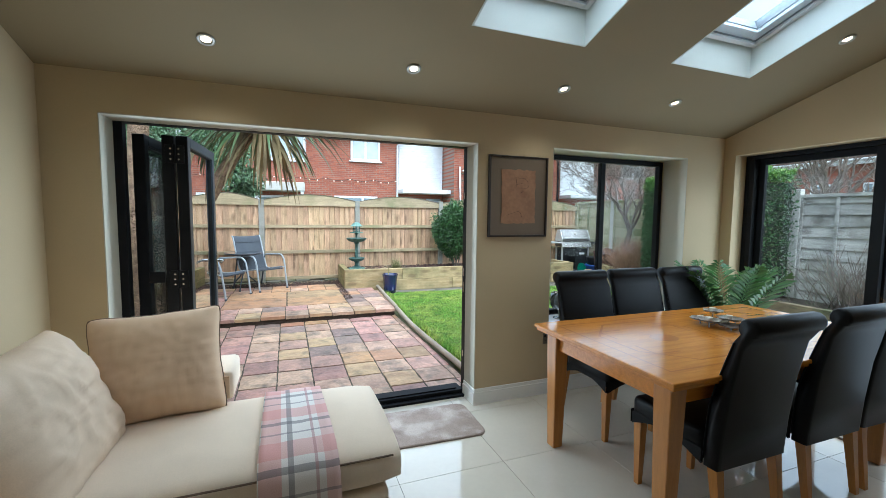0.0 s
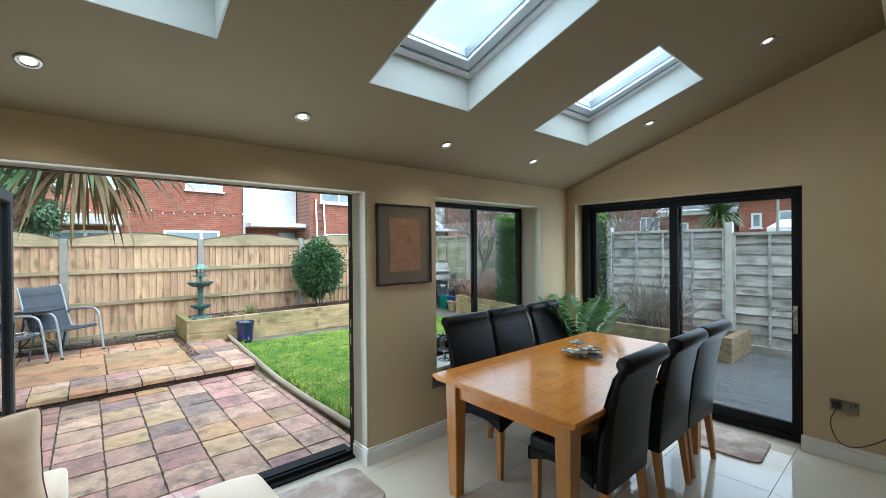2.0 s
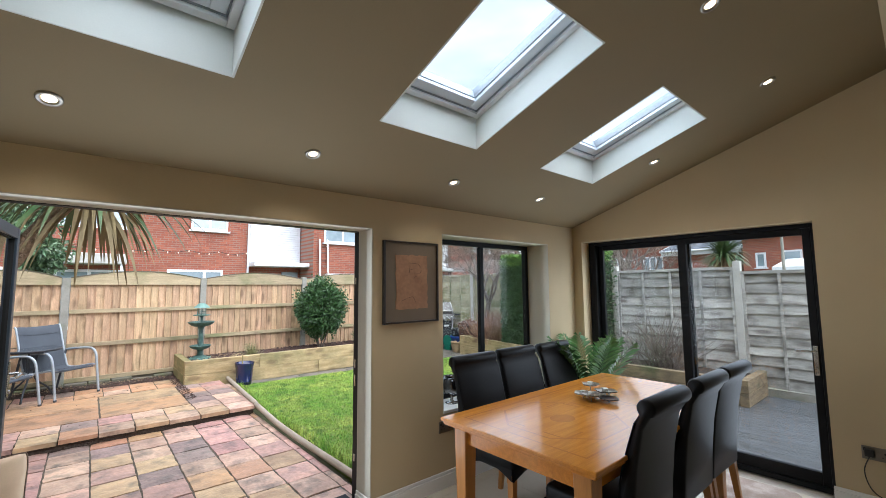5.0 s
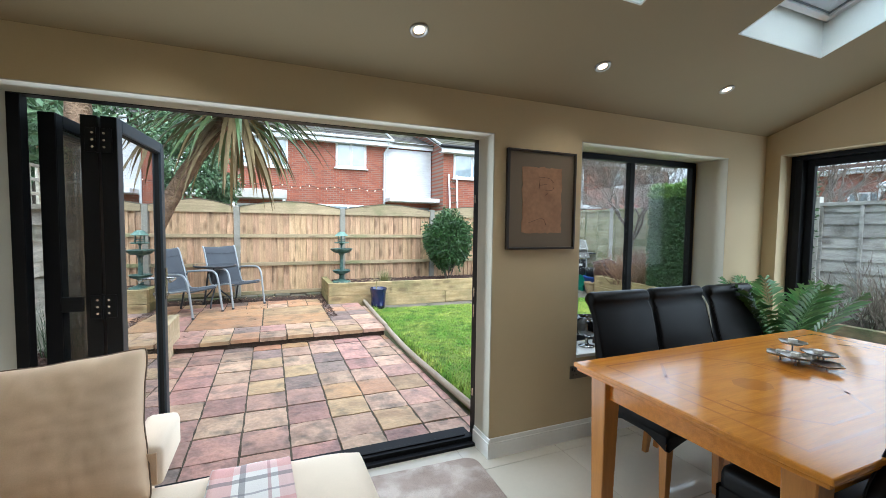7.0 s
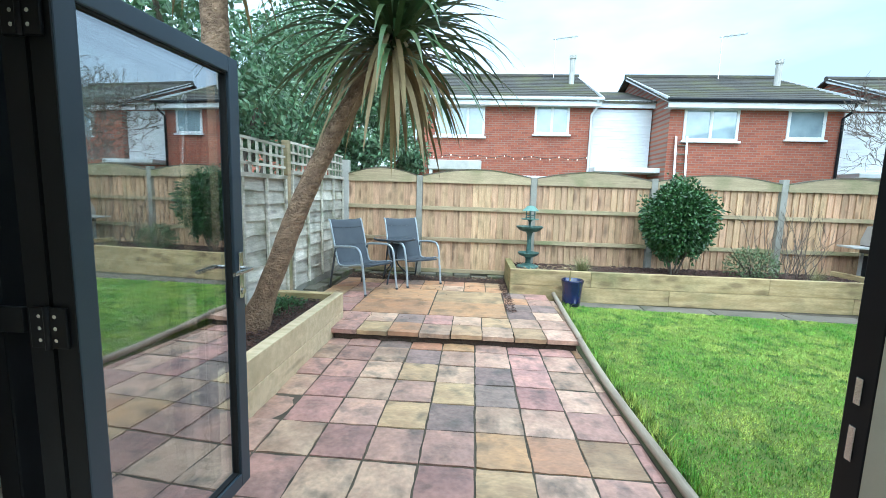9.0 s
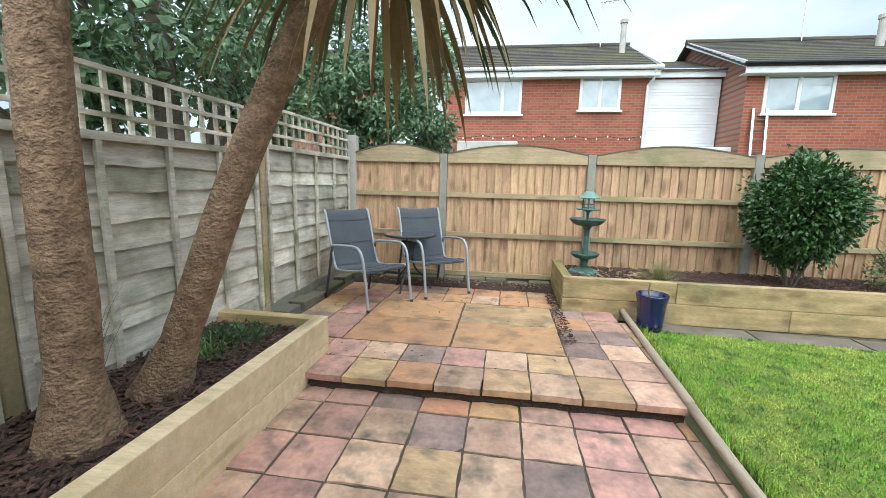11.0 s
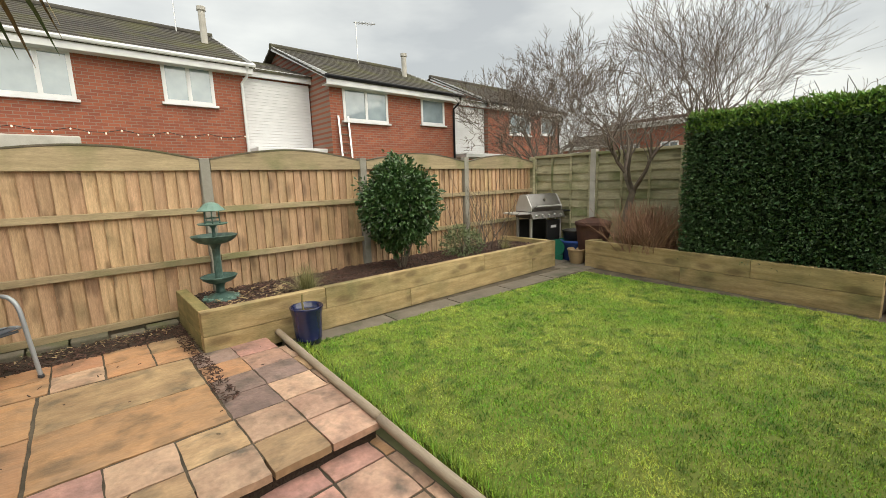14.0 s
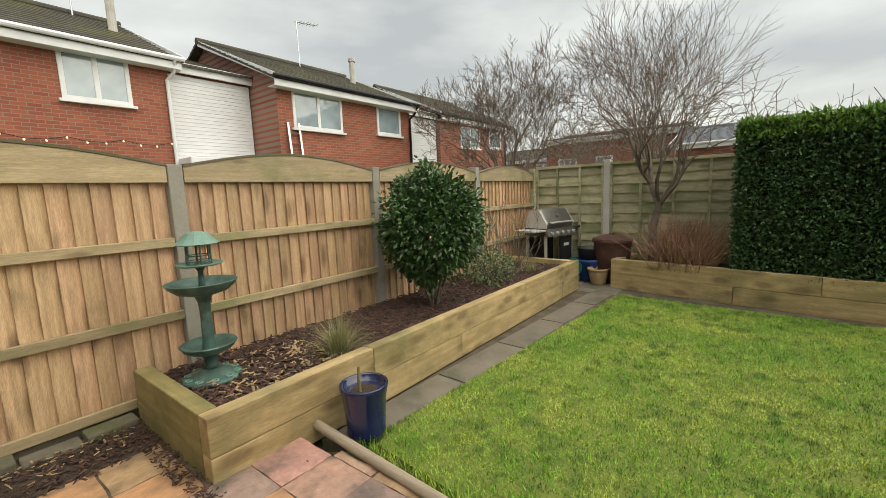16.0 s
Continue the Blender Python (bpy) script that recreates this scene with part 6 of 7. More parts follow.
inc = planter("incinerator_bin", pose(7.28, 7.68, -0.037), [(0.2, 0), (0.22, 0.02), (0.27, 0.5), (0.28, 0.62), (0.3, 0.64), (0.29, 0.66), (0.26, 0.64), (0.2, 0.06), (0.01, 0.06)], RUST, "rusty brown garden incinerator bin", "bin", False)
part("lid", lathe(bmesh.new(), [(0.3, 0.661), (0.29, 0.69), (0.12, 0.74), (0.05, 0.745), (0.05, 0.76), (0.01, 0.765)], 28), RUST, inc)

# barbecue trolley; local -y is its front
bq = thing("gas_barbecue", pose(7.04, 8.62, -0.037, 0, 0, -14) @ Matrix.Scale(0.93, 4), "stainless gas barbecue trolley with closed hood", "barbecue")
for x in (-0.36, 0.36):
    for y in (-0.2, 0.2):
        part("leg", B(x - 0.02, y - 0.02, 0, x + 0.02, y + 0.02, 0.80, 0.003), HOOD_END, bq)
part("bottom_shelf", B(-0.34, -0.2, 0.12, 0.34, 0.2, 0.15, 0.003), CHROME, bq)
part("cabinet_door", B(0.0, -0.235, 0.16, 0.33, -0.215, 0.76, 0.004), BBQ_BLACK, bq)
part("cabinet_side", B(-0.348, -0.178, 0.04, -0.338, 0.178, 0.28, 0.002), HOOD_END, bq, "pale grey lower side panel")
part("label_plate", B(0.1, -0.238, 0.6, 0.24, -0.2355, 0.65), UPVC, bq)
part("back_panel", B(-0.338, 0.17, 0.16, 0.338, 0.185, 0.76), BBQ_BLACK, bq)
part("firebox", B(-0.38, -0.23, 0.80, 0.38, 0.24, 0.93, 0.012), BBQ_BLACK, bq)
bm = bmesh.new()
v = [bm.verts.new(p) for p in ((-0.40, -0.31, 0.80), (0.40, -0.31, 0.80), (0.40, -0.232, 0.93), (-0.40, -0.232, 0.93), (-0.40, -0.231, 0.80), (0.40, -0.231, 0.80))]
for q in ((0, 1, 2, 3), (0, 4, 5, 1), (0, 3, 4), (1, 5, 2), (3, 2, 5, 4)):
    bm.faces.new([v[i] for i in q])
part("control_panel", bm, BBQ_STEEL, bq)
for k in range(5):
    x = -0.3 + 0.15 * k
    part("knob", tube(bmesh.new(), [(x, -0.275, 0.86), (x, -0.315, 0.845)], 0.024, 12), HOOD_END, bq, "silver control knob")
rings = []
hood = [(-0.235, 0.935), (-0.245, 1.0), (-0.235, 1.03), (-0.10, 1.235), (-0.07, 1.255), (0.09, 1.255), (0.12, 1.24), (0.235, 1.02), (0.235, 0.935)]
for x, s in ((-0.37, 0.93), (-0.34, 1.0), (0.34, 1.0), (0.37, 0.93)):
    rings.append([(x, y * s, 0.935 + (z - 0.935) * s) for y, z in hood])
part("hood", mesh_solid(bmesh.new(), rings), BBQ_STEEL, bq, "dull stainless steel hood", smooth=False)
for x in (-0.375, 0.375):
    part("hood_end", mesh_solid(bmesh.new(), [[(x - 0.012, y * 0.97, 0.935 + (z - 0.935) * 0.97) for y, z in hood], [(x + 0.012, y * 0.97, 0.935 + (z - 0.935) * 0.97) for y, z in hood]]), HOOD_END, bq, "pale cast end plate")
bm = tube(bmesh.new(), [(-0.3, -0.285, 1.03), (0.3, -0.285, 1.03)], 0.016, 8)
tube(bm, [(-0.27, -0.285, 1.03), (-0.27, -0.225, 1.03)], 0.01, 6)
tube(bm, [(0.27, -0.285, 1.03), (0.27, -0.225, 1.03)], 0.01, 6)
part("hood_handle", bm, HOOD_END, bq)
part("thermometer", tube(bmesh.new(), [(0.0, -0.15, 1.14), (0.0, -0.185, 1.155)], 0.035, 14), SILVER, bq)
part("side_shelf", B(-0.70, -0.24, 0.89, -0.385, 0.22, 0.92, 0.006), HOOD_END, bq, "pale metal side shelf")
part("side_shelf", B(0.385, -0.22, 0.89, 0.62, 0.22, 0.92, 0.006), BBQ_BLACK, bq)
for x in (-0.34, 0.34):
    part("wheel", tube(bmesh.new(), [(x - 0.02, -0.2, 0.075), (x + 0.02, -0.2, 0.075)], 0.075, 16), PLASTIC_K, bq)
wc = thing("hose_reel", pose(7.12, 8.22, -0.037), "green plastic hose reel beside the barbecue", "hose reel")
part("drum", tube(bmesh.new(), [(-0.08, 0, 0.22), (0.08, 0, 0.22)], 0.11, 18), GREEN_PLASTIC, wc)
for x in (-0.09, 0.09):
    part("flange", tube(bmesh.new(), [(x - 0.008, 0, 0.22), (x + 0.008, 0, 0.22)], 0.15, 20), GREEN_PLASTIC, wc)
    part("stand", B(x - 0.012, -0.12, 0, x + 0.012, 0.12, 0.09, 0.004), GREEN_PLASTIC, wc)
spade = thing("garden_spade", pose(7.42, 8.35, -0.037, -12, 0, 20), "old spade leaning beside the barbecue", "spade")
part("shaft", tube(bmesh.new(), [(0, 0, 0.26), (0, 0, 0.98)], 0.017, 8), GREY_WOOD, spade)
part("grip", tube(bmesh.new(), [(-0.06, 0, 1.0), (0.06, 0, 1.0)], 0.016, 8), GREY_WOOD, spade)
part("blade", B(-0.09, -0.008, 0.0, 0.09, 0.004, 0.28, 0.003), RUST, spade)

# timber planter on the decking and a folded chair by the door
dp = thing("deck_planter", pose(6.95, 2.25, -0.035), "low timber planter at the decking's end", "planter")
for k in range(2):
    part("sleeper", B(-0.35, -0.35, 0.17 * k, 0.6, -0.25, 0.17 * k + 0.165, 0.005), OLD_SLEEPER, dp)
    part("sleeper", B(-0.35, -0.245, 0.17 * k, -0.25, 1.9, 0.17 * k + 0.165, 0.005), OLD_SLEEPER, dp)
part("soil", B(-0.245, -0.245, 0.0, 0.6, 1.9, 0.27), SOIL, dp)
fc = thing("folding_chair", pose(6.95, 1.1, -0.035, 0, 0, 15), "folded white metal chair on the decking", "folding chair")
for x in (-0.2, 0.2):
    part("leg", tube(bmesh.new(), [(x, -0.14, 0), (x, 0.12, 0.8)], 0.012, 6), UPVC, fc)
    part("leg", tube(bmesh.new(), [(x * 0.9, 0.16, 0), (x * 0.9, -0.05, 0.5)], 0.012, 6), UPVC, fc)
part("seat", B(-0.19, -0.08, 0.42, 0.19, 0.1, 0.445, 0.004), UPVC, fc)

# ---- planting ----
LEAF_DARK = mat("glossy_dark_leaf", (0.034, 0.078, 0.024), (0.06, 0.125, 0.036), 0.28, scale=12, fine=60, bump=0.1, grain=0.2, vary=0.4, hue=0.015, per="island")
LEAF_HEDGE = mat("hedge_leaf", (0.046, 0.09, 0.036), (0.076, 0.138, 0.055), 0.38, spec=0.3, scale=12, fine=60, bump=0.1, grain=0.2, vary=0.45, hue=0.02, per="island")
LEAF_NEW = mat("fresh_hedge_leaf", (0.13, 0.25, 0.045), (0.18, 0.31, 0.06), 0.45, scale=12, fine=60, bump=0.1, grain=0.2, vary=0.35, hue=0.02, per="island")
LEAF_IVY = mat("variegated_evergreen_leaf", (0.11, 0.205, 0.09), (0.20, 0.29, 0.17), 0.38, scale=10, fine=60, bump=0.1, grain=0.2, vary=0.45, hue=0.02, per="island")
LEAF_GREY = mat("grey_green_leaf", (0.11, 0.16, 0.065), (0.15, 0.185, 0.085), 0.6, scale=12, fine=60, grain=0.2, vary=0.3, per="island")
STRAP = mat("cordyline_leaf", (0.05, 0.095, 0.03), (0.085, 0.125, 0.045), 0.42, scale=6, fine=60, grain=0.2, vary=0.35, hue=0.02, per="island")
STRAP_DRY = mat("dry_cordyline_leaf", (0.26, 0.20, 0.09), (0.20, 0.14, 0.06), 0.7, scale=6, fine=60, grain=0.2, vary=0.3, per="island")
TRUNK = mat("fibrous_palm_bark", (0.32, 0.215, 0.135), (0.17, 0.11, 0.07), 0.95, scale=14, fine=55, stretch=(1, 1, 1.2), bump=1.0, dist=0.03, grain=0.5)
BARK = mat("grey_brown_bark", (0.16, 0.13, 0.10), (0.11, 0.09, 0.07), 0.9, scale=8, fine=60, bump=0.6, grain=0.4)
TWIG = mat("bare_twig", (0.15, 0.12, 0.095), (0.11, 0.085, 0.07), 0.9, scale=3, fine=30, bump=0.0, grain=0.3, vary=0.25, per="island")
RED_TWIG = mat("russet_twig", (0.33, 0.19, 0.12), (0.23, 0.125, 0.08), 0.85, scale=3, fine=30, bump=0.0, grain=0.3, vary=0.35, per="island")
GRASS = mat("grass_blade", (0.165, 0.345, 0.028), (0.43, 0.50, 0.09), 0.6, lo=0.4, hi=0.64, scale=1.7, fine=26, bump=0.0, grain=0.35, vary=0.5, hue=0.03, per="island",
            dirt=(0.085, 0.19, 0.018), dirt_scale=9.0, dirt_lo=0.50, dirt_hi=0.64)
BARK_CHIP = mat("bark_mulch_chip", (0.085, 0.042, 0.03), (0.045, 0.024, 0.017), 0.75, scale=9, fine=50, bump=0.3, grain=0.3, vary=0.6, hue=0.01, per="island")
STRAW = mat("pale_dry_chip", (0.36, 0.27, 0.15), (0.28, 0.2, 0.11), 0.9, scale=9, fine=50, grain=0.3, vary=0.3, per="island")

gen = np.random.default_rng(11)


def unit(v):
    return v / np.maximum(np.linalg.norm(v, axis=1, keepdims=True), 1e-9)


def leaves(name, pts, out, length, width, material, parent, hang=0.2, spread=0.9, fold=0.18):
    """One small folded leaf at each point, turned roughly outwards."""
    n = len(pts)
    d = unit(out + gen.normal(0, spread, (n, 3)) + np.array([0, 0, -hang]))
    s = unit(np.cross(d, gen.normal(0, 1, (n, 3))))
    up = np.cross(s, d)
    L = length * gen.uniform(0.65, 1.25, (n, 1))
    W = width * gen.uniform(0.7, 1.2, (n, 1))
    base, tip = pts, pts + d * L
    mid = pts + d * L * 0.45
    left, right = mid + s * W / 2 + up * fold * W, mid - s * W / 2 + up * fold * W
    verts = np.stack([base, left, tip, right], 1).reshape(-1, 3)
    k = np.arange(n)[:, None] * 4
    faces = np.concatenate([np.concatenate([k, k + 1, k + 2], 1), np.concatenate([k, k + 2, k + 3], 1)])
    return raw(name, verts, faces, material, parent)


def ball_points(n, centre, radii, shell=0.55):
    v = unit(gen.normal(0, 1, (n, 3)))
    r = gen.uniform(shell ** 3, 1, (n, 1)) ** (1 / 3)
    lump = 1 + 0.10 * np.sin(5 * v[:, :1] + 3 * v[:, 2:]) + 0.07 * np.sin(9 * v[:, 1:2] + 2)
    return np.array(centre) + v * r * lump * np.array(radii), v


def branch(bm, p, d, length, radius, depth, r, spread=0.55, up=0.08, kids=3, seg=5, twist=0.26, thin=0.0045, keep=(0.55, 0.85)):
    pts, rad = [p.copy()], [radius]
    n = 4
    for k in range(n):
        d = (d + Vector((r.uniform(-twist, twist), r.uniform(-twist, twist), r.uniform(-twist, twist) * 0.6 + up))).normalized()
        p = p + d * length / n
        pts.append(p.copy())
        rad.append(radius * (1 - 0.5 * (k + 1) / n))
    tube(bm, pts, rad, seg if depth > 1 else 3, False)
    if depth <= 0:
        return
    for k in range(kids):
        i = r.randint(1, n) if k else n
        side = d.orthogonal().normalized()
        side.rotate(Matrix.Rotation(r.uniform(0, 2 * math.pi), 3, d))
        nd = (d + side * r.uniform(spread * 0.6, spread * 1.4)).normalized()
        branch(bm, pts[i], nd, length * r.uniform(*keep), max(rad[i] * 0.62, thin), depth - 1, r, spread, up, kids, seg, twist, thin, keep)


def bare_tree(x, y, z, height, depth, seed, label, kids=3, spread=0.6, radius=0.09, stems=1, up=0.05, thin=0.0045, fork=0.26, keep=(0.55, 0.85), twist=0.26):
    t = thing("bare_tree", pose(x, y, z), label, "tree", "bare winter trees")
    r = random.Random(seed)
    bm = bmesh.new()
    top = height * fork
    trunk = [(0, 0, 0)]
    for k in range(1, 5):
        trunk.append((r.uniform(-0.06, 0.06), r.uniform(-0.06, 0.06), top * k / 4))
    tube(bm, trunk, [radius * (1.25 - 0.1 * k) for k in range(5)], 9)
    part("trunk", bm, BARK, t, smooth=True)
    bm = bmesh.new()
    for k in range(4 + stems):
        a = 2 * math.pi * k / (4 + stems) + r.uniform(-0.4, 0.4)
        i = 4 if k < 3 else 3
        branch(bm, Vector(trunk[i]), Vector((math.cos(a) * spread, math.sin(a) * spread, 1)).normalized(), height * 0.27, radius * 0.62, depth, r, spread, up, kids, thin=thin, keep=keep, twist=twist)
    tagged(part("crown", bm, TWIG, t), "bare branching twigs", kind="stuff")
    return t


# evergreen shrub in the long bed
sh = thing("evergreen_shrub", pose(3.83, 8.5, 0.29), "rounded glossy dark green camellia shrub", "shrub")
r5 = random.Random(2)
for k in range(7):
    a = 2 * math.pi * k / 7
    part("stem", tube(bmesh.new(), bent([(0.03 * math.cos(a), 0.03 * math.sin(a), 0), (0.15 * math.cos(a), 0.15 * math.sin(a), 0.35), (0.35 * math.cos(a), 0.35 * math.sin(a), 0.85)], 4), 0.012, 6), BARK, sh)
pts, out = ball_points(8600, (0, 0, 0.82), (0.46, 0.48, 0.55), 0.6)
sprig = unit(gen.normal(0, 1, (90, 3)))
tuft_at = np.repeat(np.array([0, 0, 0.84]) + sprig * gen.uniform(0.95, 1.13, (90, 1)) * np.array([0.45, 0.47, 0.54]), 16, axis=0)
pts = np.concatenate([pts, tuft_at + gen.normal(0, 0.045, tuft_at.shape)])
out = np.concatenate([out, np.repeat(sprig, 16, axis=0)])
under = np.clip((0.75 - pts[:, 2]) / 0.6, 0, 1)[:, None]
pts[:, :2] *= 1 - 0.28 * under
keep = pts[:, 2] > 0.2
tagged(leaves("crown", pts[keep], out[keep], 0.062, 0.036, LEAF_DARK, sh, 0.25, 0.7), "glossy dark leaves", kind="stuff")
pts, out = ball_points(900, (0, 0, 0.82), (0.34, 0.34, 0.40), 0.0)
tagged(leaves("inner_leaves", pts, out, 0.1, 0.06, LEAF_DARK, sh, 0.3, 1.0), kind="stuff")

# clipped hedge over the side bed
hg = thing("clipped_hedge", pose(6.43, 4.15, 0.29, 0, 0, -7.8), "tall clipped dark green hedge with fresh top growth", "hedge")
HX, HY, HZ = 1.05, 2.0, 1.82
# Near-black block added inside the hedge; its colour paints the shade between leaves.
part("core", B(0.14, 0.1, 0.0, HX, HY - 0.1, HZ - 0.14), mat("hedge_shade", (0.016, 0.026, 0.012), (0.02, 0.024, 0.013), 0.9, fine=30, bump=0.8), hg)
N = 24000
p = gen.uniform(0, 1, (N, 3)) * np.array([0.2, HY, HZ])
p[:, 0] = gen.uniform(0, 1, N) ** 1.6 * 0.2 + 0.012 * np.sin(p[:, 1] * 5) * np.sin(p[:, 2] * 4 + 1)
o = np.tile([-1.0, 0, 0.1], (N, 1))
q = gen.uniform(0, 1, (5200, 3)) * np.array([HX, 0.18, HZ])
q[:, 1] = HY - gen.uniform(0, 1, 5200) ** 1.6 * 0.18
q2 = gen.uniform(0, 1, (3000, 3)) * np.array([HX, 0.18, HZ])
P = np.concatenate([p, q, q2])
O = np.concatenate([o, np.tile([0, 1.0, 0.1], (5200, 1)), np.tile([0, -1.0, 0.1], (3000, 1))])
tagged(leaves("foliage", P, O, 0.05, 0.03, LEAF_HEDGE, hg, 0.1, 0.8), "small dark clipped leaves", kind="stuff")
N = 8000
p = gen.uniform(0, 1, (N, 3)) * np.array([HX, HY, 1])
p[:, 2] = HZ - 0.14 + gen.uniform(0, 1, N) * 0.17 + 0.025 * np.sin(p[:, 1] * 11) + 0.02 * np.sin(p[:, 0] * 13)
p[:2400, 0] = gen.uniform(-0.02, 0.1, 2400)
p[:2400, 2] = HZ - gen.uniform(0, 1, 2400) ** 1.5 * 0.2
tagged(leaves("new_growth", p, np.tile([-0.3, 0, 0.9], (N, 1)), 0.06, 0.03, LEAF_NEW, hg, 0.0, 0.6), "fresh light green shoots", kind="stuff")
bm = bmesh.new()
for k in range(12):
    x, y = r5.uniform(0.1, 0.9), r5.uniform(0.1, 1.9)
    tube(bm, bent([(x, y, HZ - 0.1), (x + r5.uniform(-0.05, 0.05), y, HZ + 0.1), (x + r5.uniform(-0.1, 0.1), y + r5.uniform(-0.1, 0.1), HZ + r5.uniform(0.15, 0.4))], 3), 0.004, 4)
tagged(part("shoot", bm, TWIG, hg), kind="stuff")


# evergreens over the side fence
def evergreen(x, y, clumps, label, seed, n=190):
    t = thing("evergreen_tree", pose(x, y, -0.13), label, "tree", "evergreen trees")
    r = random.Random(seed)
    part("trunk", tube(bmesh.new(), bent([(0, 0, 0), (0.05, 0.02, 1.2), (-0.05, 0.05, 2.4), (0.02, 0.0, 3.6)], 4), [0.16 - 0.006 * k for k in range(13)], 9), BARK, t, smooth=True)
    P, O = [], []
    for cx, cy, cz, rad in clumps:
        part("limb", tube(bmesh.new(), bent([(0, 0, min(1.2, cz - 0.4)), (cx * 0.5, cy * 0.5, cz * 0.62), (cx, cy, cz)], 3), [0.05, 0.045, 0.04, 0.035, 0.03, 0.024, 0.018], 6), BARK, t)
        for k in range(7):
            o = Vector((r.uniform(-1, 1), r.uniform(-1, 1), r.uniform(-0.8, 0.8))) * rad * 0.75
            a, b = ball_points(n, (cx + o.x, cy + o.y, cz + o.z), (rad * 0.5, rad * 0.5, rad * 0.42), 0.3)
            P.append(a)
            O.append(b)
    tagged(leaves("crown", np.concatenate(P), np.concatenate(O), 0.105, 0.055, LEAF_IVY, t, 0.35, 0.7), "dense variegated green leaves", kind="stuff")
    return t


evergreen(-2.4, 7.1, [(-0.2, -1.2, 2.6, 0.8), (0.1, -0.4, 2.9, 0.8), (0.3, 0.5, 2.7, 0.75), (-0.2, 1.3, 2.8, 0.8), (0.0, 0.1, 3.8, 0.9), (0.3, -1.4, 3.7, 0.8), (0.2, 2.2, 3.0, 0.8), (0.1, 2.6, 3.9, 0.8), (0.2, 1.4, 3.6, 0.8), (-0.4, -2.2, 2.9, 0.9), (0.25, -0.9, 2.2, 0.5), (0.3, 0.9, 2.2, 0.5)], "dense evergreen tree overhanging the side fence", 5)
evergreen(-1.9, 10.3, [(-0.6, 0.0, 2.9, 0.8), (0.4, -0.2, 2.8, 0.75), (1.05, -0.1, 2.75, 0.62), (0.0, 0.2, 3.8, 0.9), (1.0, 0.3, 3.55, 0.7), (-1.2, -0.2, 3.7, 0.9), (0.2, -0.3, 2.25, 0.5), (-0.2, 0.2, 4.6, 0.7), (1.3, 0.0, 2.35, 0.5), (1.2, -0.2, 3.3, 0.6), (0.7, -0.3, 2.4, 0.6)], "evergreen tree with pale edged leaves behind the corner", 9)


# palms in the side bed
def palm(base, trunk_pts, radius, crown_at, n, seed, length, label, group="palms in the raised bed"):
    t = thing("cordyline_palm", pose(*base), label, "palm tree", group)
    r = random.Random(seed)
    pts = bent(trunk_pts, 8)
    bm = bmesh.new()
    m = len(pts)
    rings = []
    for k, p in enumerate(pts):
        u = k / (m - 1)
        rr_ = radius * (1.55 - 0.75 * min(1, u * 6) if u < 0.17 else 0.92 - 0.18 * u)
        rings.append([(p.x + rr_ * (1 + 0.09 * noise.noise(Vector((a * 3, u * 30, seed)))) * math.cos(a), p.y + rr_ * (1 + 0.09 * noise.noise(Vector((a * 3 + 5, u * 30, seed)))) * math.sin(a), p.z) for a in (2 * math.pi * i / 18 for i in range(18))])
    part("trunk", mesh_solid(bm, rings), TRUNK, t, "rough fibrous brown trunk", smooth=True)
    c = Vector(crown_at)
    for mat_, count, down, nm in ((STRAP, n, False, "crown"), (STRAP_DRY, n // 6, True, "dry_skirt")):
        V, F = [], []
        for k in range(count):
            el = r.uniform(-0.12, 1.45) if not down else r.uniform(-0.9, -0.3)
            a = r.uniform(0, 2 * math.pi)
            L = length * r.uniform(0.75, 1.12)
            d0 = Vector((math.cos(a) * math.cos(el), math.sin(a) * math.cos(el), math.sin(el)))
            side = Vector((-math.sin(a), math.cos(a), 0))
            p = c + d0 * 0.06 + Vector((0, 0, r.uniform(-0.18, 0.12)))
            d = d0.copy()
            base_i = len(V)
            nseg = 8
            for s in range(nseg + 1):
                u = s / nseg
                w = 0.021 * (0.55 + 1.2 * u if u < 0.35 else 1.0 - ((u - 0.35) / 0.65) ** 2.0 * 0.97)
                V.append(tuple(p - side * w))
                V.append(tuple(p + side * w))
                d = (d + Vector((0, 0, -(0.07 + 0.14 * u) * (1.3 if el < 0.5 else 0.75)))).normalized()
                p = p + d * L / nseg
            for s in range(nseg):
                i = base_i + 2 * s
                F.append((i, i + 1, i + 3, i + 2))
        tagged(raw(nm, V, F, mat_, t), kind="stuff")
    return t


palm((-1.02, 5.36, 0.21), [(0, 0, 0), (0.18, 0.05, 0.45), (0.38, 0.1, 1.0), (0.58, 0.13, 1.45), (0.80, 0.14, 1.85), (1.07, 0.14, 2.26)], 0.105, (1.15, 0.14, 2.38), 300, 4, 1.07, "leaning palm with a rough trunk and strap leaves")
palm((-0.99, 4.93, 0.21), [(0, 0, 0), (0.02, 0.0, 0.6), (0.0, 0.02, 1.4), (0.02, 0.03, 2.2), (0.0, 0.03, 3.1)], 0.11, (0.0, 0.03, 3.2), 170, 6, 0.9, "upright palm with a rough brown trunk")


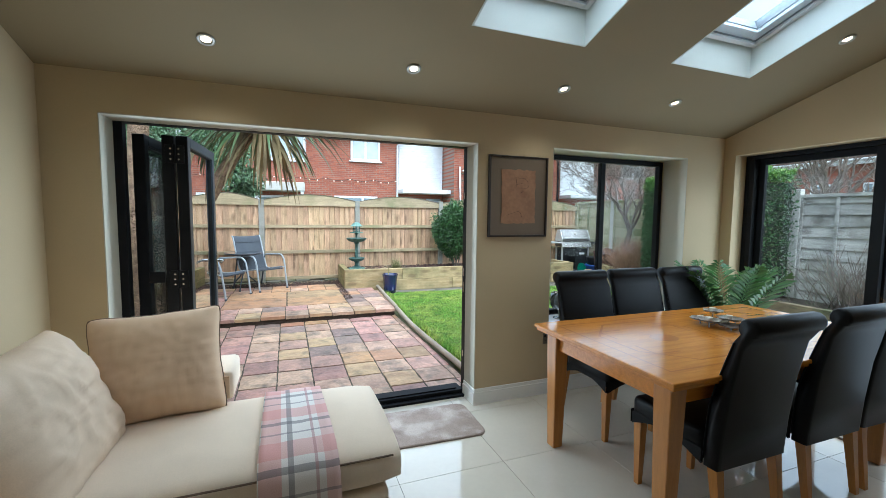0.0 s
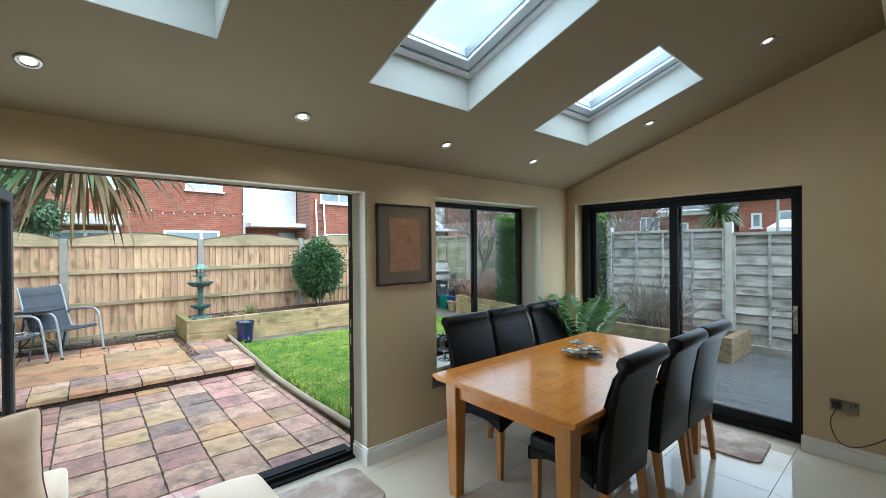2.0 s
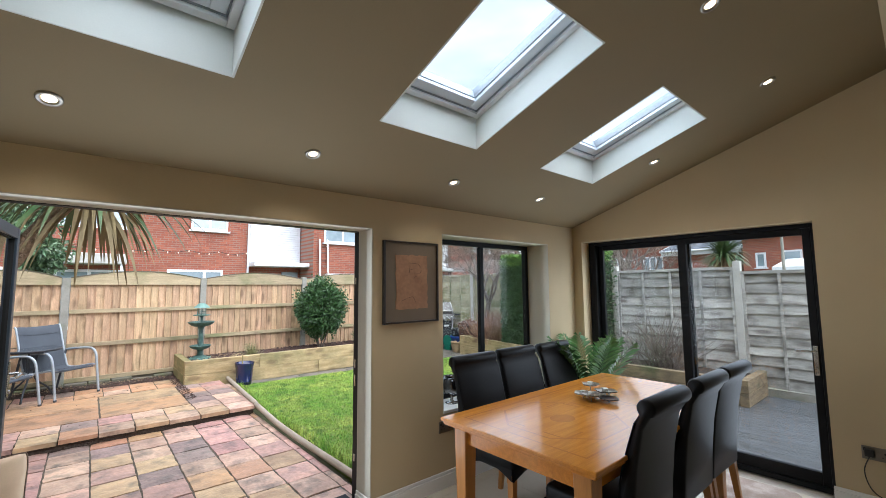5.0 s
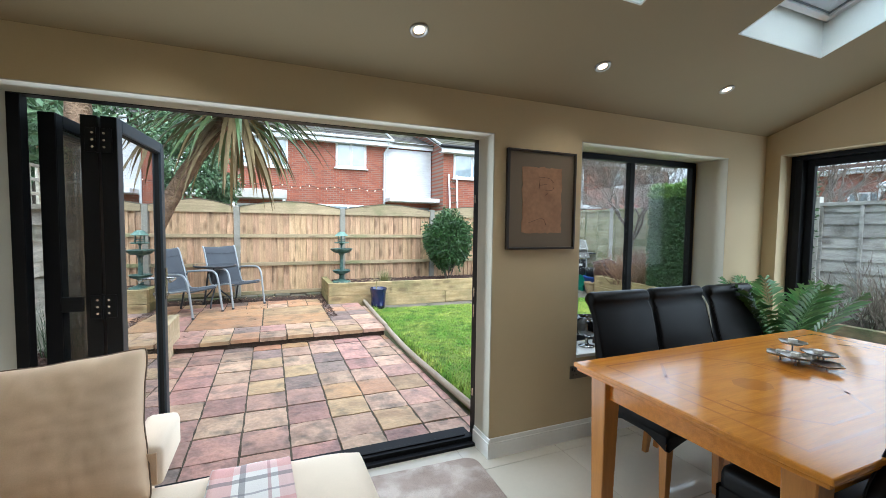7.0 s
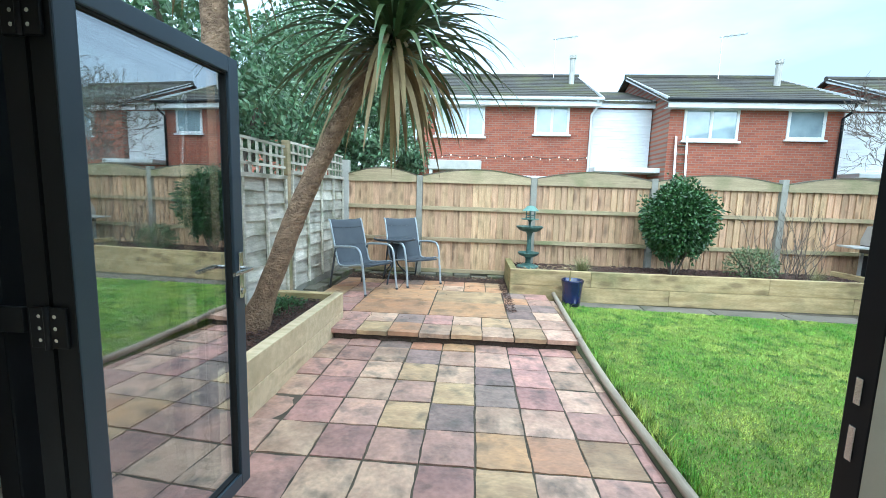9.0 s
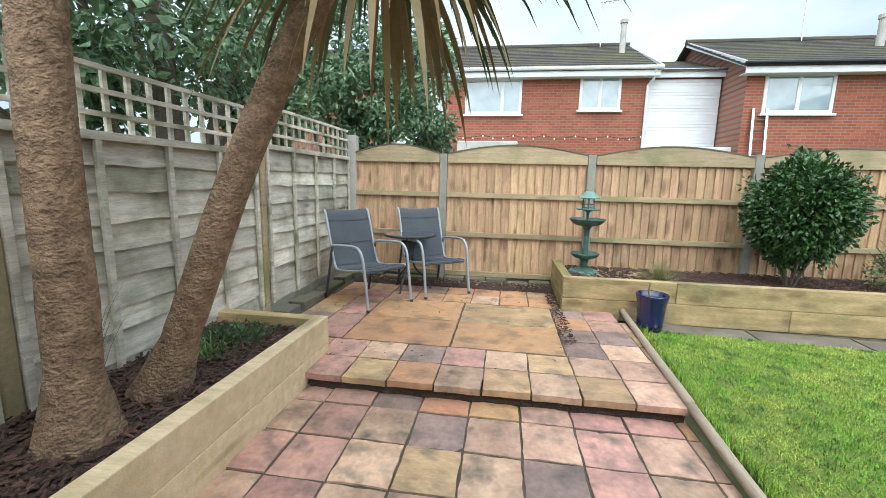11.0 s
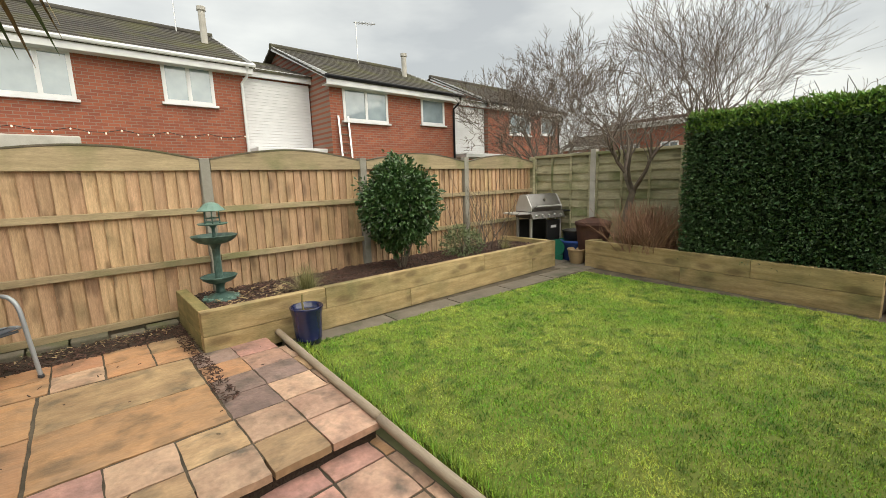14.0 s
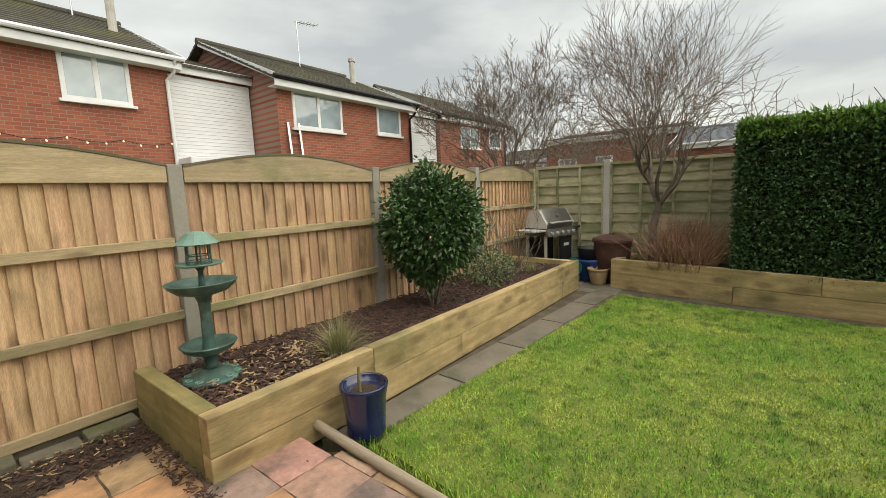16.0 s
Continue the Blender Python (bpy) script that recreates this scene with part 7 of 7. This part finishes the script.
def blades(name, centres, length, width, lean, material, parent, kind="stuff"):
    n = len(centres)
    a = gen.uniform(0, 2 * np.pi, n)
    le = gen.uniform(0.1, 1.0, n) * lean
    L = length * gen.uniform(0.5, 1.25, n)
    d = np.stack([np.cos(a) * np.sin(le), np.sin(a) * np.sin(le), np.cos(le)], 1)
    s = np.stack([-np.sin(a), np.cos(a), np.zeros(n)], 1) * (width / 2)
    V = np.stack([centres - s, centres + s, centres + d * L[:, None]], 1).reshape(-1, 3)
    F = np.arange(3 * n).reshape(-1, 3)
    return tagged(raw(name, V, F, material, parent), kind=kind)


def inside(poly, pts):
    ok = np.zeros(len(pts), bool)
    x, y = pts[:, 0], pts[:, 1]
    for (ax, ay), (bx, by) in zip(poly, poly[1:] + poly[:1]):
        cross = ((ay > y) != (by > y)) & (x < (bx - ax) * (y - ay) / (by - ay + 1e-12) + ax)
        ok ^= cross
    return ok


c = np.stack([gen.uniform(1.93, 6.5, 290000), gen.uniform(3.18, 7.72, 290000), np.full(290000, ZL - 0.021)], 1)
c = c[inside([(x, y) for x, y in LAWN], c)]
clump = np.array([0.55 * noise.noise(Vector((x * 11, y * 11, 0.0))) + 0.45 * noise.noise(Vector((x * 31, y * 31, 5.0))) for x, y, z in c])
c = c[clump > -0.58 + gen.uniform(0, 0.22, len(c))]
clump = np.array([0.55 * noise.noise(Vector((x * 11, y * 11, 0.0))) + 0.45 * noise.noise(Vector((x * 31, y * 31, 5.0))) for x, y, z in c])
lawn_grass = blades("grass", c, 0.024 * np.clip(1.0 + 1.5 * clump, 0.4, 2.0), 0.0055, 1.3, GRASS, None)
tagged(lawn_grass, "short bright green grass blades", "grass")
e = np.stack([gen.uniform(1.93, 2.02, 2600) + 0.012 * np.arange(2600) / 2600, gen.uniform(3.2, 7.7, 2600), np.full(2600, ZL - 0.021)], 1)
e[:, 0] = np.interp(e[:, 1], [3.2, 6.1, 7.7], [1.96, 1.95, 2.07]) + gen.uniform(-0.02, 0.06, 2600)
tagged(blades("edge_grass", e, 0.085, 0.006, 0.9, GRASS, None), "longer grass along the edging", "grass")


def tuft(x, y, z, n, length, material, label, lean=1.1):
    t = thing("grass_tuft", pose(x, y, z), label, "grass plant")
    V, F = [], []
    r = random.Random(int(x * 100))
    for k in range(n):
        a, le, L = r.uniform(0, 2 * math.pi), r.uniform(0.1, lean), length * r.uniform(0.6, 1.15)
        d = Vector((math.cos(a) * math.sin(le), math.sin(a) * math.sin(le), math.cos(le)))
        side = Vector((-math.sin(a), math.cos(a), 0)) * 0.0028
        p = Vector((r.gauss(0, 0.03), r.gauss(0, 0.03), 0))
        i = len(V)
        for s in range(5):
            V += [tuple(p - side * (1 - s / 4.3)), tuple(p + side * (1 - s / 4.3))]
            d = (d + Vector((0, 0, -0.16 * s * 0.8))).normalized()
            p = p + d * L / 4
        for s in range(4):
            F.append((i + 2 * s, i + 2 * s + 1, i + 2 * s + 3, i + 2 * s + 2))
    tagged(raw("tuft_body", V, F, material, t), kind="stuff")


TUFT = mat("pale_sedge", (0.24, 0.24, 0.10), (0.30, 0.27, 0.14), 0.7, scale=8, fine=40, vary=0.35, per="island")
tuft(2.42, 8.28, 0.29, 420, 0.34, TUFT, "pale green and straw ornamental grass")
tuft(5.75, 8.35, 0.29, 200, 0.26, TUFT, "small pale ornamental grass")
tuft(-1.05, 5.75, 0.22, 60, 0.2, LEAF_NEW, "fresh green leaves in the palm bed")
tuft(-1.3, 5.2, 0.22, 70, 0.55, LEAF_HEDGE, "upright green strap leaves beside the palm", 0.45)

gs = thing("small_shrub", pose(4.95, 8.5, 0.29), "low grey-green leafy shrub in bark", "shrub")
pts, out = ball_points(1500, (0, 0, 0.22), (0.36, 0.28, 0.24), 0.2)
tagged(leaves("foliage", pts[pts[:, 2] > 0.0], out[pts[:, 2] > 0.0], 0.05, 0.018, LEAF_GREY, gs, 0.0, 0.7), kind="stuff")
bm = bmesh.new()
for k in range(26):
    a = r5.uniform(0, 6.28)
    tube(bm, [(0, 0, 0), (0.15 * math.cos(a), 0.12 * math.sin(a), 0.2), (0.36 * math.cos(a), 0.26 * math.sin(a), r5.uniform(0.2, 0.5))], 0.004, 3)
tagged(part("twig_mass", bm, TWIG, gs), kind="stuff")

cl = thing("ground_cover", pose(-1.1, 6.0, 0.23), "low fresh green ground cover in the palm bed", "ground cover")
pts, out = ball_points(900, (0, 0, 0.02), (0.3, 0.32, 0.05), 0.0)
tagged(leaves("foliage", pts[pts[:, 2] > 0], out[pts[:, 2] > 0] + np.array([0, 0, 0.8]), 0.035, 0.022, LEAF_HEDGE, cl, 0.0, 0.8), kind="stuff")


def twig_shrub(x, y, z, n, h, spread, material, seed, label):
    t = thing("twiggy_shrub", pose(x, y, z), label, "shrub")
    r = random.Random(seed)
    bm = bmesh.new()
    for k in range(n):
        a, le = r.uniform(0, 2 * math.pi), r.uniform(0.02, spread)
        L = h * r.uniform(0.55, 1.1)
        b = Vector((r.gauss(0, 0.17), r.gauss(0, 0.19), 0))
        d = Vector((math.cos(a) * math.sin(le), math.sin(a) * math.sin(le), math.cos(le)))
        pts = [b]
        for s in range(4):
            d = (d + Vector((r.uniform(-0.42, 0.42), r.uniform(-0.42, 0.42), 0.02))).normalized()
            pts.append(pts[-1] + d * L / 4)
        tube(bm, pts, [0.006, 0.005, 0.004, 0.003, 0.002], 3, False)
        for s in (1, 2, 3):
            d2 = (d + Vector((r.uniform(-0.7, 0.7), r.uniform(-0.7, 0.7), 0.2))).normalized()
            tube(bm, [pts[s], pts[s] + d2 * L * 0.18, pts[s] + d2 * L * 0.3 + Vector((0, 0, 0.03))], [0.003, 0.0025, 0.002], 3, False)
    tagged(part("stem_mass", bm, material, t), kind="stuff")


twig_shrub(7.06, 6.68, 0.29, 420, 0.70, 0.85, RED_TWIG, 1, "bare russet-stemmed bushy shrub")
twig_shrub(7.2, 3.1, 0.2, 130, 0.85, 0.8, TWIG, 2, "bare twiggy shrub by the side fence")
twig_shrub(5.55, 8.65, 0.29, 26, 1.1, 0.5, TWIG, 3, "sparse bare stems against the fence")

bare_tree(7.3, 7.1, 0.2, 3.0, 4, 3, "bare winter tree in the side bed", 3, 0.85, 0.054, 2, 0.05, 0.0045, 0.42, (0.6, 0.9), 0.3)
bare_tree(19.3, 9.6, -0.13, 7.6, 5, 31, "tall many-limbed bare winter tree beyond the side gardens", 3, 0.55, 0.15, 4, 0.05, 0.0075, 0.30, (0.66, 0.92), 0.17)
bare_tree(13.0, 12.6, -0.13, 6.6, 6, 12, "bare winter tree beyond the back corner", 3, 0.62, 0.09, 3, 0.06, 0.007)
bare_tree(11.5, 11.0, -0.13, 4.6, 5, 19, "bare bushy tree beyond the back fence", 3, 0.7, 0.06, 2, 0.04, 0.0045)
bare_tree(10.5, 8.6, -0.13, 3.6, 5, 41, "low bare bushy tree behind the side fence", 3, 0.75, 0.06, 2, 0.04, 0.0045)

# bark mulch


def chips(name, x0, y0, x1, y1, z, n, material, size, label):
    c = np.stack([gen.uniform(x0, x1, n), gen.uniform(y0, y1, n), z + gen.uniform(0, 0.025, n)], 1)
    a, tl = gen.uniform(0, 6.28, n), gen.uniform(-0.35, 0.35, n)
    L, W, H = size * gen.uniform(0.5, 1.4, n), size * 0.28 * gen.uniform(0.6, 1.4, n), size * 0.1
    d = np.stack([np.cos(a) * np.cos(tl), np.sin(a) * np.cos(tl), np.sin(tl)], 1)
    s = np.stack([-np.sin(a), np.cos(a), np.zeros(n)], 1)
    u = np.tile([0, 0, 1.0], (n, 1))
    V = []
    for i, j, k in ((-1, -1, 0), (1, -1, 0), (1, 1, 0), (-1, 1, 0), (-0.9, -0.6, 1), (0.9, -0.6, 1), (0.9, 0.6, 1), (-0.9, 0.6, 1)):
        V.append(c + d * (i * L / 2)[:, None] + s * (j * W / 2)[:, None] + u * k * H)
    V = np.stack(V, 1).reshape(-1, 3)
    b = np.arange(n)[:, None] * 8
    F = np.concatenate([b + np.array(q) for q in ((4, 5, 6, 7), (0, 1, 5, 4), (1, 2, 6, 5), (2, 3, 7, 6), (3, 0, 4, 7))])
    return tagged(raw(name, V, F, material), label, "bark mulch", kind="stuff")


chips("bark_mulch", 1.47, 8.07, 6.47, 9.04, 0.298, 9000, BARK_CHIP, 0.05, "dark brown bark mulch in the long bed")
chips("dry_bark", 1.6, 8.15, 2.4, 8.8, 0.31, 170, STRAW, 0.045, "pale dry bark pieces near the bird bath")
chips("bark_mulch", -1.42, 4.06, -0.68, 6.33, 0.228, 3200, BARK_CHIP, 0.05, "dark bark mulch round the palms")
chips("leaf_litter", -1.2, 8.58, 1.36, 9.0, 0.03, 1500, BARK_CHIP, 0.035, "dark soil and leaf litter along the fence foot")
chips("leaf_litter", 1.24, 6.95, 1.36, 8.9, 0.035, 420, BARK_CHIP, 0.03, "dark leaf litter beside the raised bed")
chips("fallen_debris", -1.2, 8.75, 1.3, 9.0, 0.035, 240, STRAW, 0.03, "dry leaf litter at the patio's back edge")
chips("fallen_debris", -1.2, 6.3, 1.8, 9.0, 0.04, 60, BARK_CHIP, 0.025, "scattered dark debris on the patio")

# houses, a palm and a pollarded tree beyond the side fence
SLATE = mat("grey_slate_roof", (0.17, 0.185, 0.21), (0.13, 0.14, 0.165), 0.6, scale=1.5, fine=14, bump=0.4, grain=0.3)
CLAY = mat("brown_clay_roof", (0.14, 0.085, 0.065), (0.11, 0.07, 0.055), 0.85, scale=1.5, fine=14, bump=0.4, grain=0.3)
for x, y0, w, eave, ridge, roof, windows in ((24.0, 9.4, 3.2, 3.35, 4.3, SLATE, [(0.7, 1.2, 1.9, 2.7, ())]),
                                             (24.0, 6.0, 4.4, 4.0, 4.4, SLATE, [(0.5, 0.9, 2.3, 3.0, ()), (1.5, 2.2, 2.3, 3.05, ())]),
                                             (27.0, 17.4, 7.6, 4.5, 5.0, CLAY, [(0.8, 2.0, 2.0, 3.3, (0.33, 0.66)), (3.2, 4.2, 2.0, 3.3, (0.5,)), (5.4, 6.6, 2.0, 3.3, (0.33, 0.66))]),
                                             (40.0, 29.0, 7.4, 4.4, 5.6, ROOF, [(0.8, 2.2, 3.0, 3.9, (0.5,)), (4.8, 6.2, 3.0, 3.9, (0.5,))])):
    hs = house(0, w, windows, eave, 0, 3.6, ridge, "red brick house beyond the side gardens")
    hs.matrix_basis = pose(x, y0, -0.13, 0, 0, -90)
    for ob in hs.children:
        if ob.name.startswith("roof") or ob.name.startswith("ridge"):
            ob.data.materials[0] = roof
cons = thing("conservatory", pose(20.5, 3.1, -0.43), "white framed conservatory beyond the side fence", "conservatory")
part("wall", B(0, -1.5, 0, 2.5, 1.0, 2.45), UPVC, cons)
bm = bmesh.new()
mesh_solid(bm, [[(-0.2, y, 2.45), (2.6, y, 2.45), (2.6, y, 3.05), (-0.2, y, 2.62)] for y in (-1.6, 1.1)])
part("roof", bm, UPVC, cons)
lp = thing("street_lamp", pose(15.5, 3.0, -0.13), "slim street lamp beyond the side fence", "street lamp")
part("column", tube(bmesh.new(), [(0, 0, 0), (0, 0, 3.2)], [0.05, 0.035], 8), CONCRETE, lp)
part("lantern", B(-0.22, -0.09, 3.2, 0.1, 0.09, 3.3, 0.02), CONCRETE_PALE, lp)
palm((14.0, 4.08, -0.13), [(0, 0, 0), (0.02, 0, 0.8), (0.0, 0.02, 1.6), (0, 0, 2.45)], 0.12, (0, 0, 2.5), 320, 8, 0.72, "small palm showing over the side fence", "palm beyond the fence")
bare_tree(11.0, 5.45, -0.13, 3.7, 4, 23, "stout pollarded bare tree beyond the side fence", 3, 0.85, 0.17, 2, 0.06, 0.006)

# ---- pieces of floors and paving ----
TS = 0.62
tile_mesh = {}
for i in range(-4, 6):
    for j in range(-10, 3):
        x0, y0 = 1.51 + TS * i, 2.12 + TS * j
        x1, y1 = min(x0 + TS, 4.2), min(y0 + TS, 3.03)
        x0, y0 = max(x0, XL), max(y0, -3.6)
        if x1 - x0 < 0.02 or y1 - y0 < 0.02:
            continue
        key = (round(x1 - x0, 3), round(y1 - y0, 3))
        if key not in tile_mesh:
            ob = part("tile", B(0.0012, 0.0012, -0.008, key[0] - 0.0012, key[1] - 0.0012, 0.0, 0.0006), TILE, floor)
            tile_mesh[key] = ob.data
            ob.location = (x0, y0, 0)
        else:
            shared("tile", tile_mesh[key], floor, pose(x0, y0, 0))


def slab_meshes(w, d, h, count, seed):
    """Riven slabs with a wavering outline and an uneven top."""
    out, r = [], random.Random(seed)
    for k in range(count):
        nx, ny = max(3, round(w / 0.07)), max(3, round(d / 0.07))
        bm = bmesh.new()
        g = {}
        for i in range(nx + 1):
            for j in range(ny + 1):
                x, y = w * i / nx, d * j / ny
                border = i in (0, nx) or j in (0, ny)
                z = h + 0.004 * noise.noise(Vector((x * 9 + 31 * k + seed, y * 9, 0))) - (0.007 if border else 0)
                if border:
                    x += r.uniform(-0.004, 0.004)
                    y += r.uniform(-0.004, 0.004)
                g[i, j] = bm.verts.new((x, y, z))
        for i in range(nx):
            for j in range(ny):
                bm.faces.new((g[i, j], g[i + 1, j], g[i + 1, j + 1], g[i, j + 1]))
        ring = [(i, 0) for i in range(nx)] + [(nx, j) for j in range(ny)] + [(i, ny) for i in range(nx, 0, -1)] + [(0, j) for j in range(ny, 0, -1)]
        lows = [bm.verts.new((g[q].co.x, g[q].co.y, 0)) for q in ring]
        for q in range(len(ring)):
            p = (q + 1) % len(ring)
            bm.faces.new((g[ring[q]], lows[q], lows[p], g[ring[p]]))
        me = bpy.data.meshes.new("slab")
        bmesh.ops.recalc_face_normals(bm, faces=bm.faces)
        bm.to_mesh(me)
        bm.free()
        me.materials.append(SANDSTONE)
        out.append(me)
    return out


STONES = [SANDSTONE, STONE_RED, STONE_GREY, STONE_BUFF, STONE_ORANGE]


def stone_set(w, d, h, seed):
    out = []
    for k, st in enumerate(STONES):
        for me in slab_meshes(w, d, h, 2, seed + 10 * k):
            me.materials[0] = st
            out.append((k, me))
    return out


r = random.Random(12)


def pick(sets, weights):
    k = r.choices(range(len(STONES)), weights)[0]
    return r.choice([me for kk, me in sets if kk == k])


PX, PY = 0.31, 0.338
small = stone_set(PX - 0.014, PY - 0.014, 0.034, 3)
for i in range(-8, 4):
    for j in range(9):
        x, y = 0.87 + PX * i, 6.27 - 0.02 - PY * (j + 1)
        if x > 1.62 or (x < -0.86) or (x < -0.7 and y > 3.7) or y < 3.1:
            continue
        shared("slab", pick(small, (4, 5, 0.7, 1.0, 1.6)), patio, pose(x + 0.007, y + 0.007, ZP - 0.034 + r.uniform(-0.004, 0.004), r.uniform(-0.5, 0.5), r.uniform(-0.5, 0.5), 0))
# raised patio: two rows of small slabs at the step, large slabs behind, small ones beside the bed
small_u = stone_set(0.302, 0.312, 0.05, 7)
for row, y in enumerate((6.06, 6.385)):
    for k in range(8):
        x = -0.62 + 0.313 * k
        if x + 0.3 > 1.9:
            continue
        shared("slab", pick(small_u, (5, 4, 1, 2, 1)), upper, pose(x, y, ZU - 0.05 + r.uniform(-0.003, 0.003), r.uniform(-0.4, 0.4), r.uniform(-0.4, 0.4), 0))
    shared("slab", pick(small_u, (3, 3, 1, 2, 2)), upper, pose(-0.935, y + 0.31 * (row == 0), ZU - 0.05))
big = stone_set(0.89, 0.62, 0.05, 21)
for x, y, k in ((-0.565, 6.715, 4), (0.345, 6.715, 4), (-0.565, 7.35, 4), (0.345, 7.35, 3)):
    shared("slab", r.choice([me for kk, me in big if kk == k]), upper, pose(x, y, ZU - 0.05 + r.uniform(-0.002, 0.002)))
for row in range(6):
    for col in range(2):
        x, y = 1.25 + 0.31 * col, 6.715 + 0.316 * row
        if x > 1.3 and y > 7.8 or y > 7.95:
            continue
        shared("slab", pick(small_u, (4, 2, 1.5, 3, 3)), upper, pose(x, y, ZU - 0.05 + r.uniform(-0.003, 0.003), r.uniform(-0.4, 0.4), 0, 0))
part("soil_strip", B(-1.22, 8.63, ZU - 0.05, 1.355, 8.998, ZU - 0.012), SOIL, upper, "dark damp soil along the fence foot")
for row in range(2):
    for col in range(8):
        x, y = -1.18 + 0.316 * col, 7.99 + 0.316 * row
        if x + 0.3 < 1.36:
            shared("slab", pick(small_u, (3, 1, 1, 2, 6)), upper, pose(x, y, ZU - 0.05 + r.uniform(-0.003, 0.003), 0, r.uniform(-0.4, 0.4), 0))
for row in range(4):
    for col in range(2):
        shared("slab", pick(small_u, (3, 3, 1, 2, 2)), upper, pose(-1.2 + 0.315 * col, 6.72 + 0.316 * row, ZU - 0.05 + r.uniform(-0.003, 0.003)))
# Riser takes the dark soil material to paint the shade under the slabs.
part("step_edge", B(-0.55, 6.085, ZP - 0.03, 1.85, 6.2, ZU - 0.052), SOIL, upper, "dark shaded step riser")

# cut strips where the paving meets the edging
cut = stone_set(0.062, PY - 0.014, 0.034, 61)
for j in range(9):
    y = 6.25 - PY * (j + 1)
    if y > 3.1:
        shared("slab", pick(cut, (5, 4, 1, 1.2, 1.2)), patio, pose(1.807, y + 0.007, ZP - 0.036))
cut = stone_set(0.055, 0.302, 0.05, 65)
for j in range(3):
    shared("slab", pick(cut, (4, 2, 1.5, 3, 3)), upper, pose(1.868, 6.72 + 0.316 * j, ZU - 0.052))

# grey path slabs
pslab = slab_meshes(0.88, 0.3, 0.04, 3, 40)
for me in pslab:
    me.materials[0] = PATH_SLAB
for k in range(5):
    shared("slab", pslab[k % 3], path, pose(2.22 + 0.9 * k, 7.655 - 0.045 * k, -0.075, 0, 0, -3.0))
ps2 = slab_meshes(0.6, 0.6, 0.04, 2, 44)
for me in ps2:
    me.materials[0] = PATH_SLAB
for a in range(3):
    for b in range(3):
        shared("slab", ps2[(a + b) % 2], path, pose(6.62 + 0.61 * a if a < 2 else 6.45, 7.4 + 0.61 * b, -0.075 - 0.002 * a))
DECK = mat("grey_decking_board", (0.125, 0.132, 0.14), (0.08, 0.085, 0.095), 0.15, scale=3, fine=24, stretch=(12, 1, 8), bump=0.4, vary=0.12, grain=0.25)
dk = part("deck_board", B(0.003, -3.0, -0.06, 0.137, 3.155, -0.035, 0.003), DECK, deck)
dk.location.x = 4.54
for k in range(1, 21):
    shared("deck_board", dk.data, deck, pose(4.54 + 0.14 * k, 0, 0))
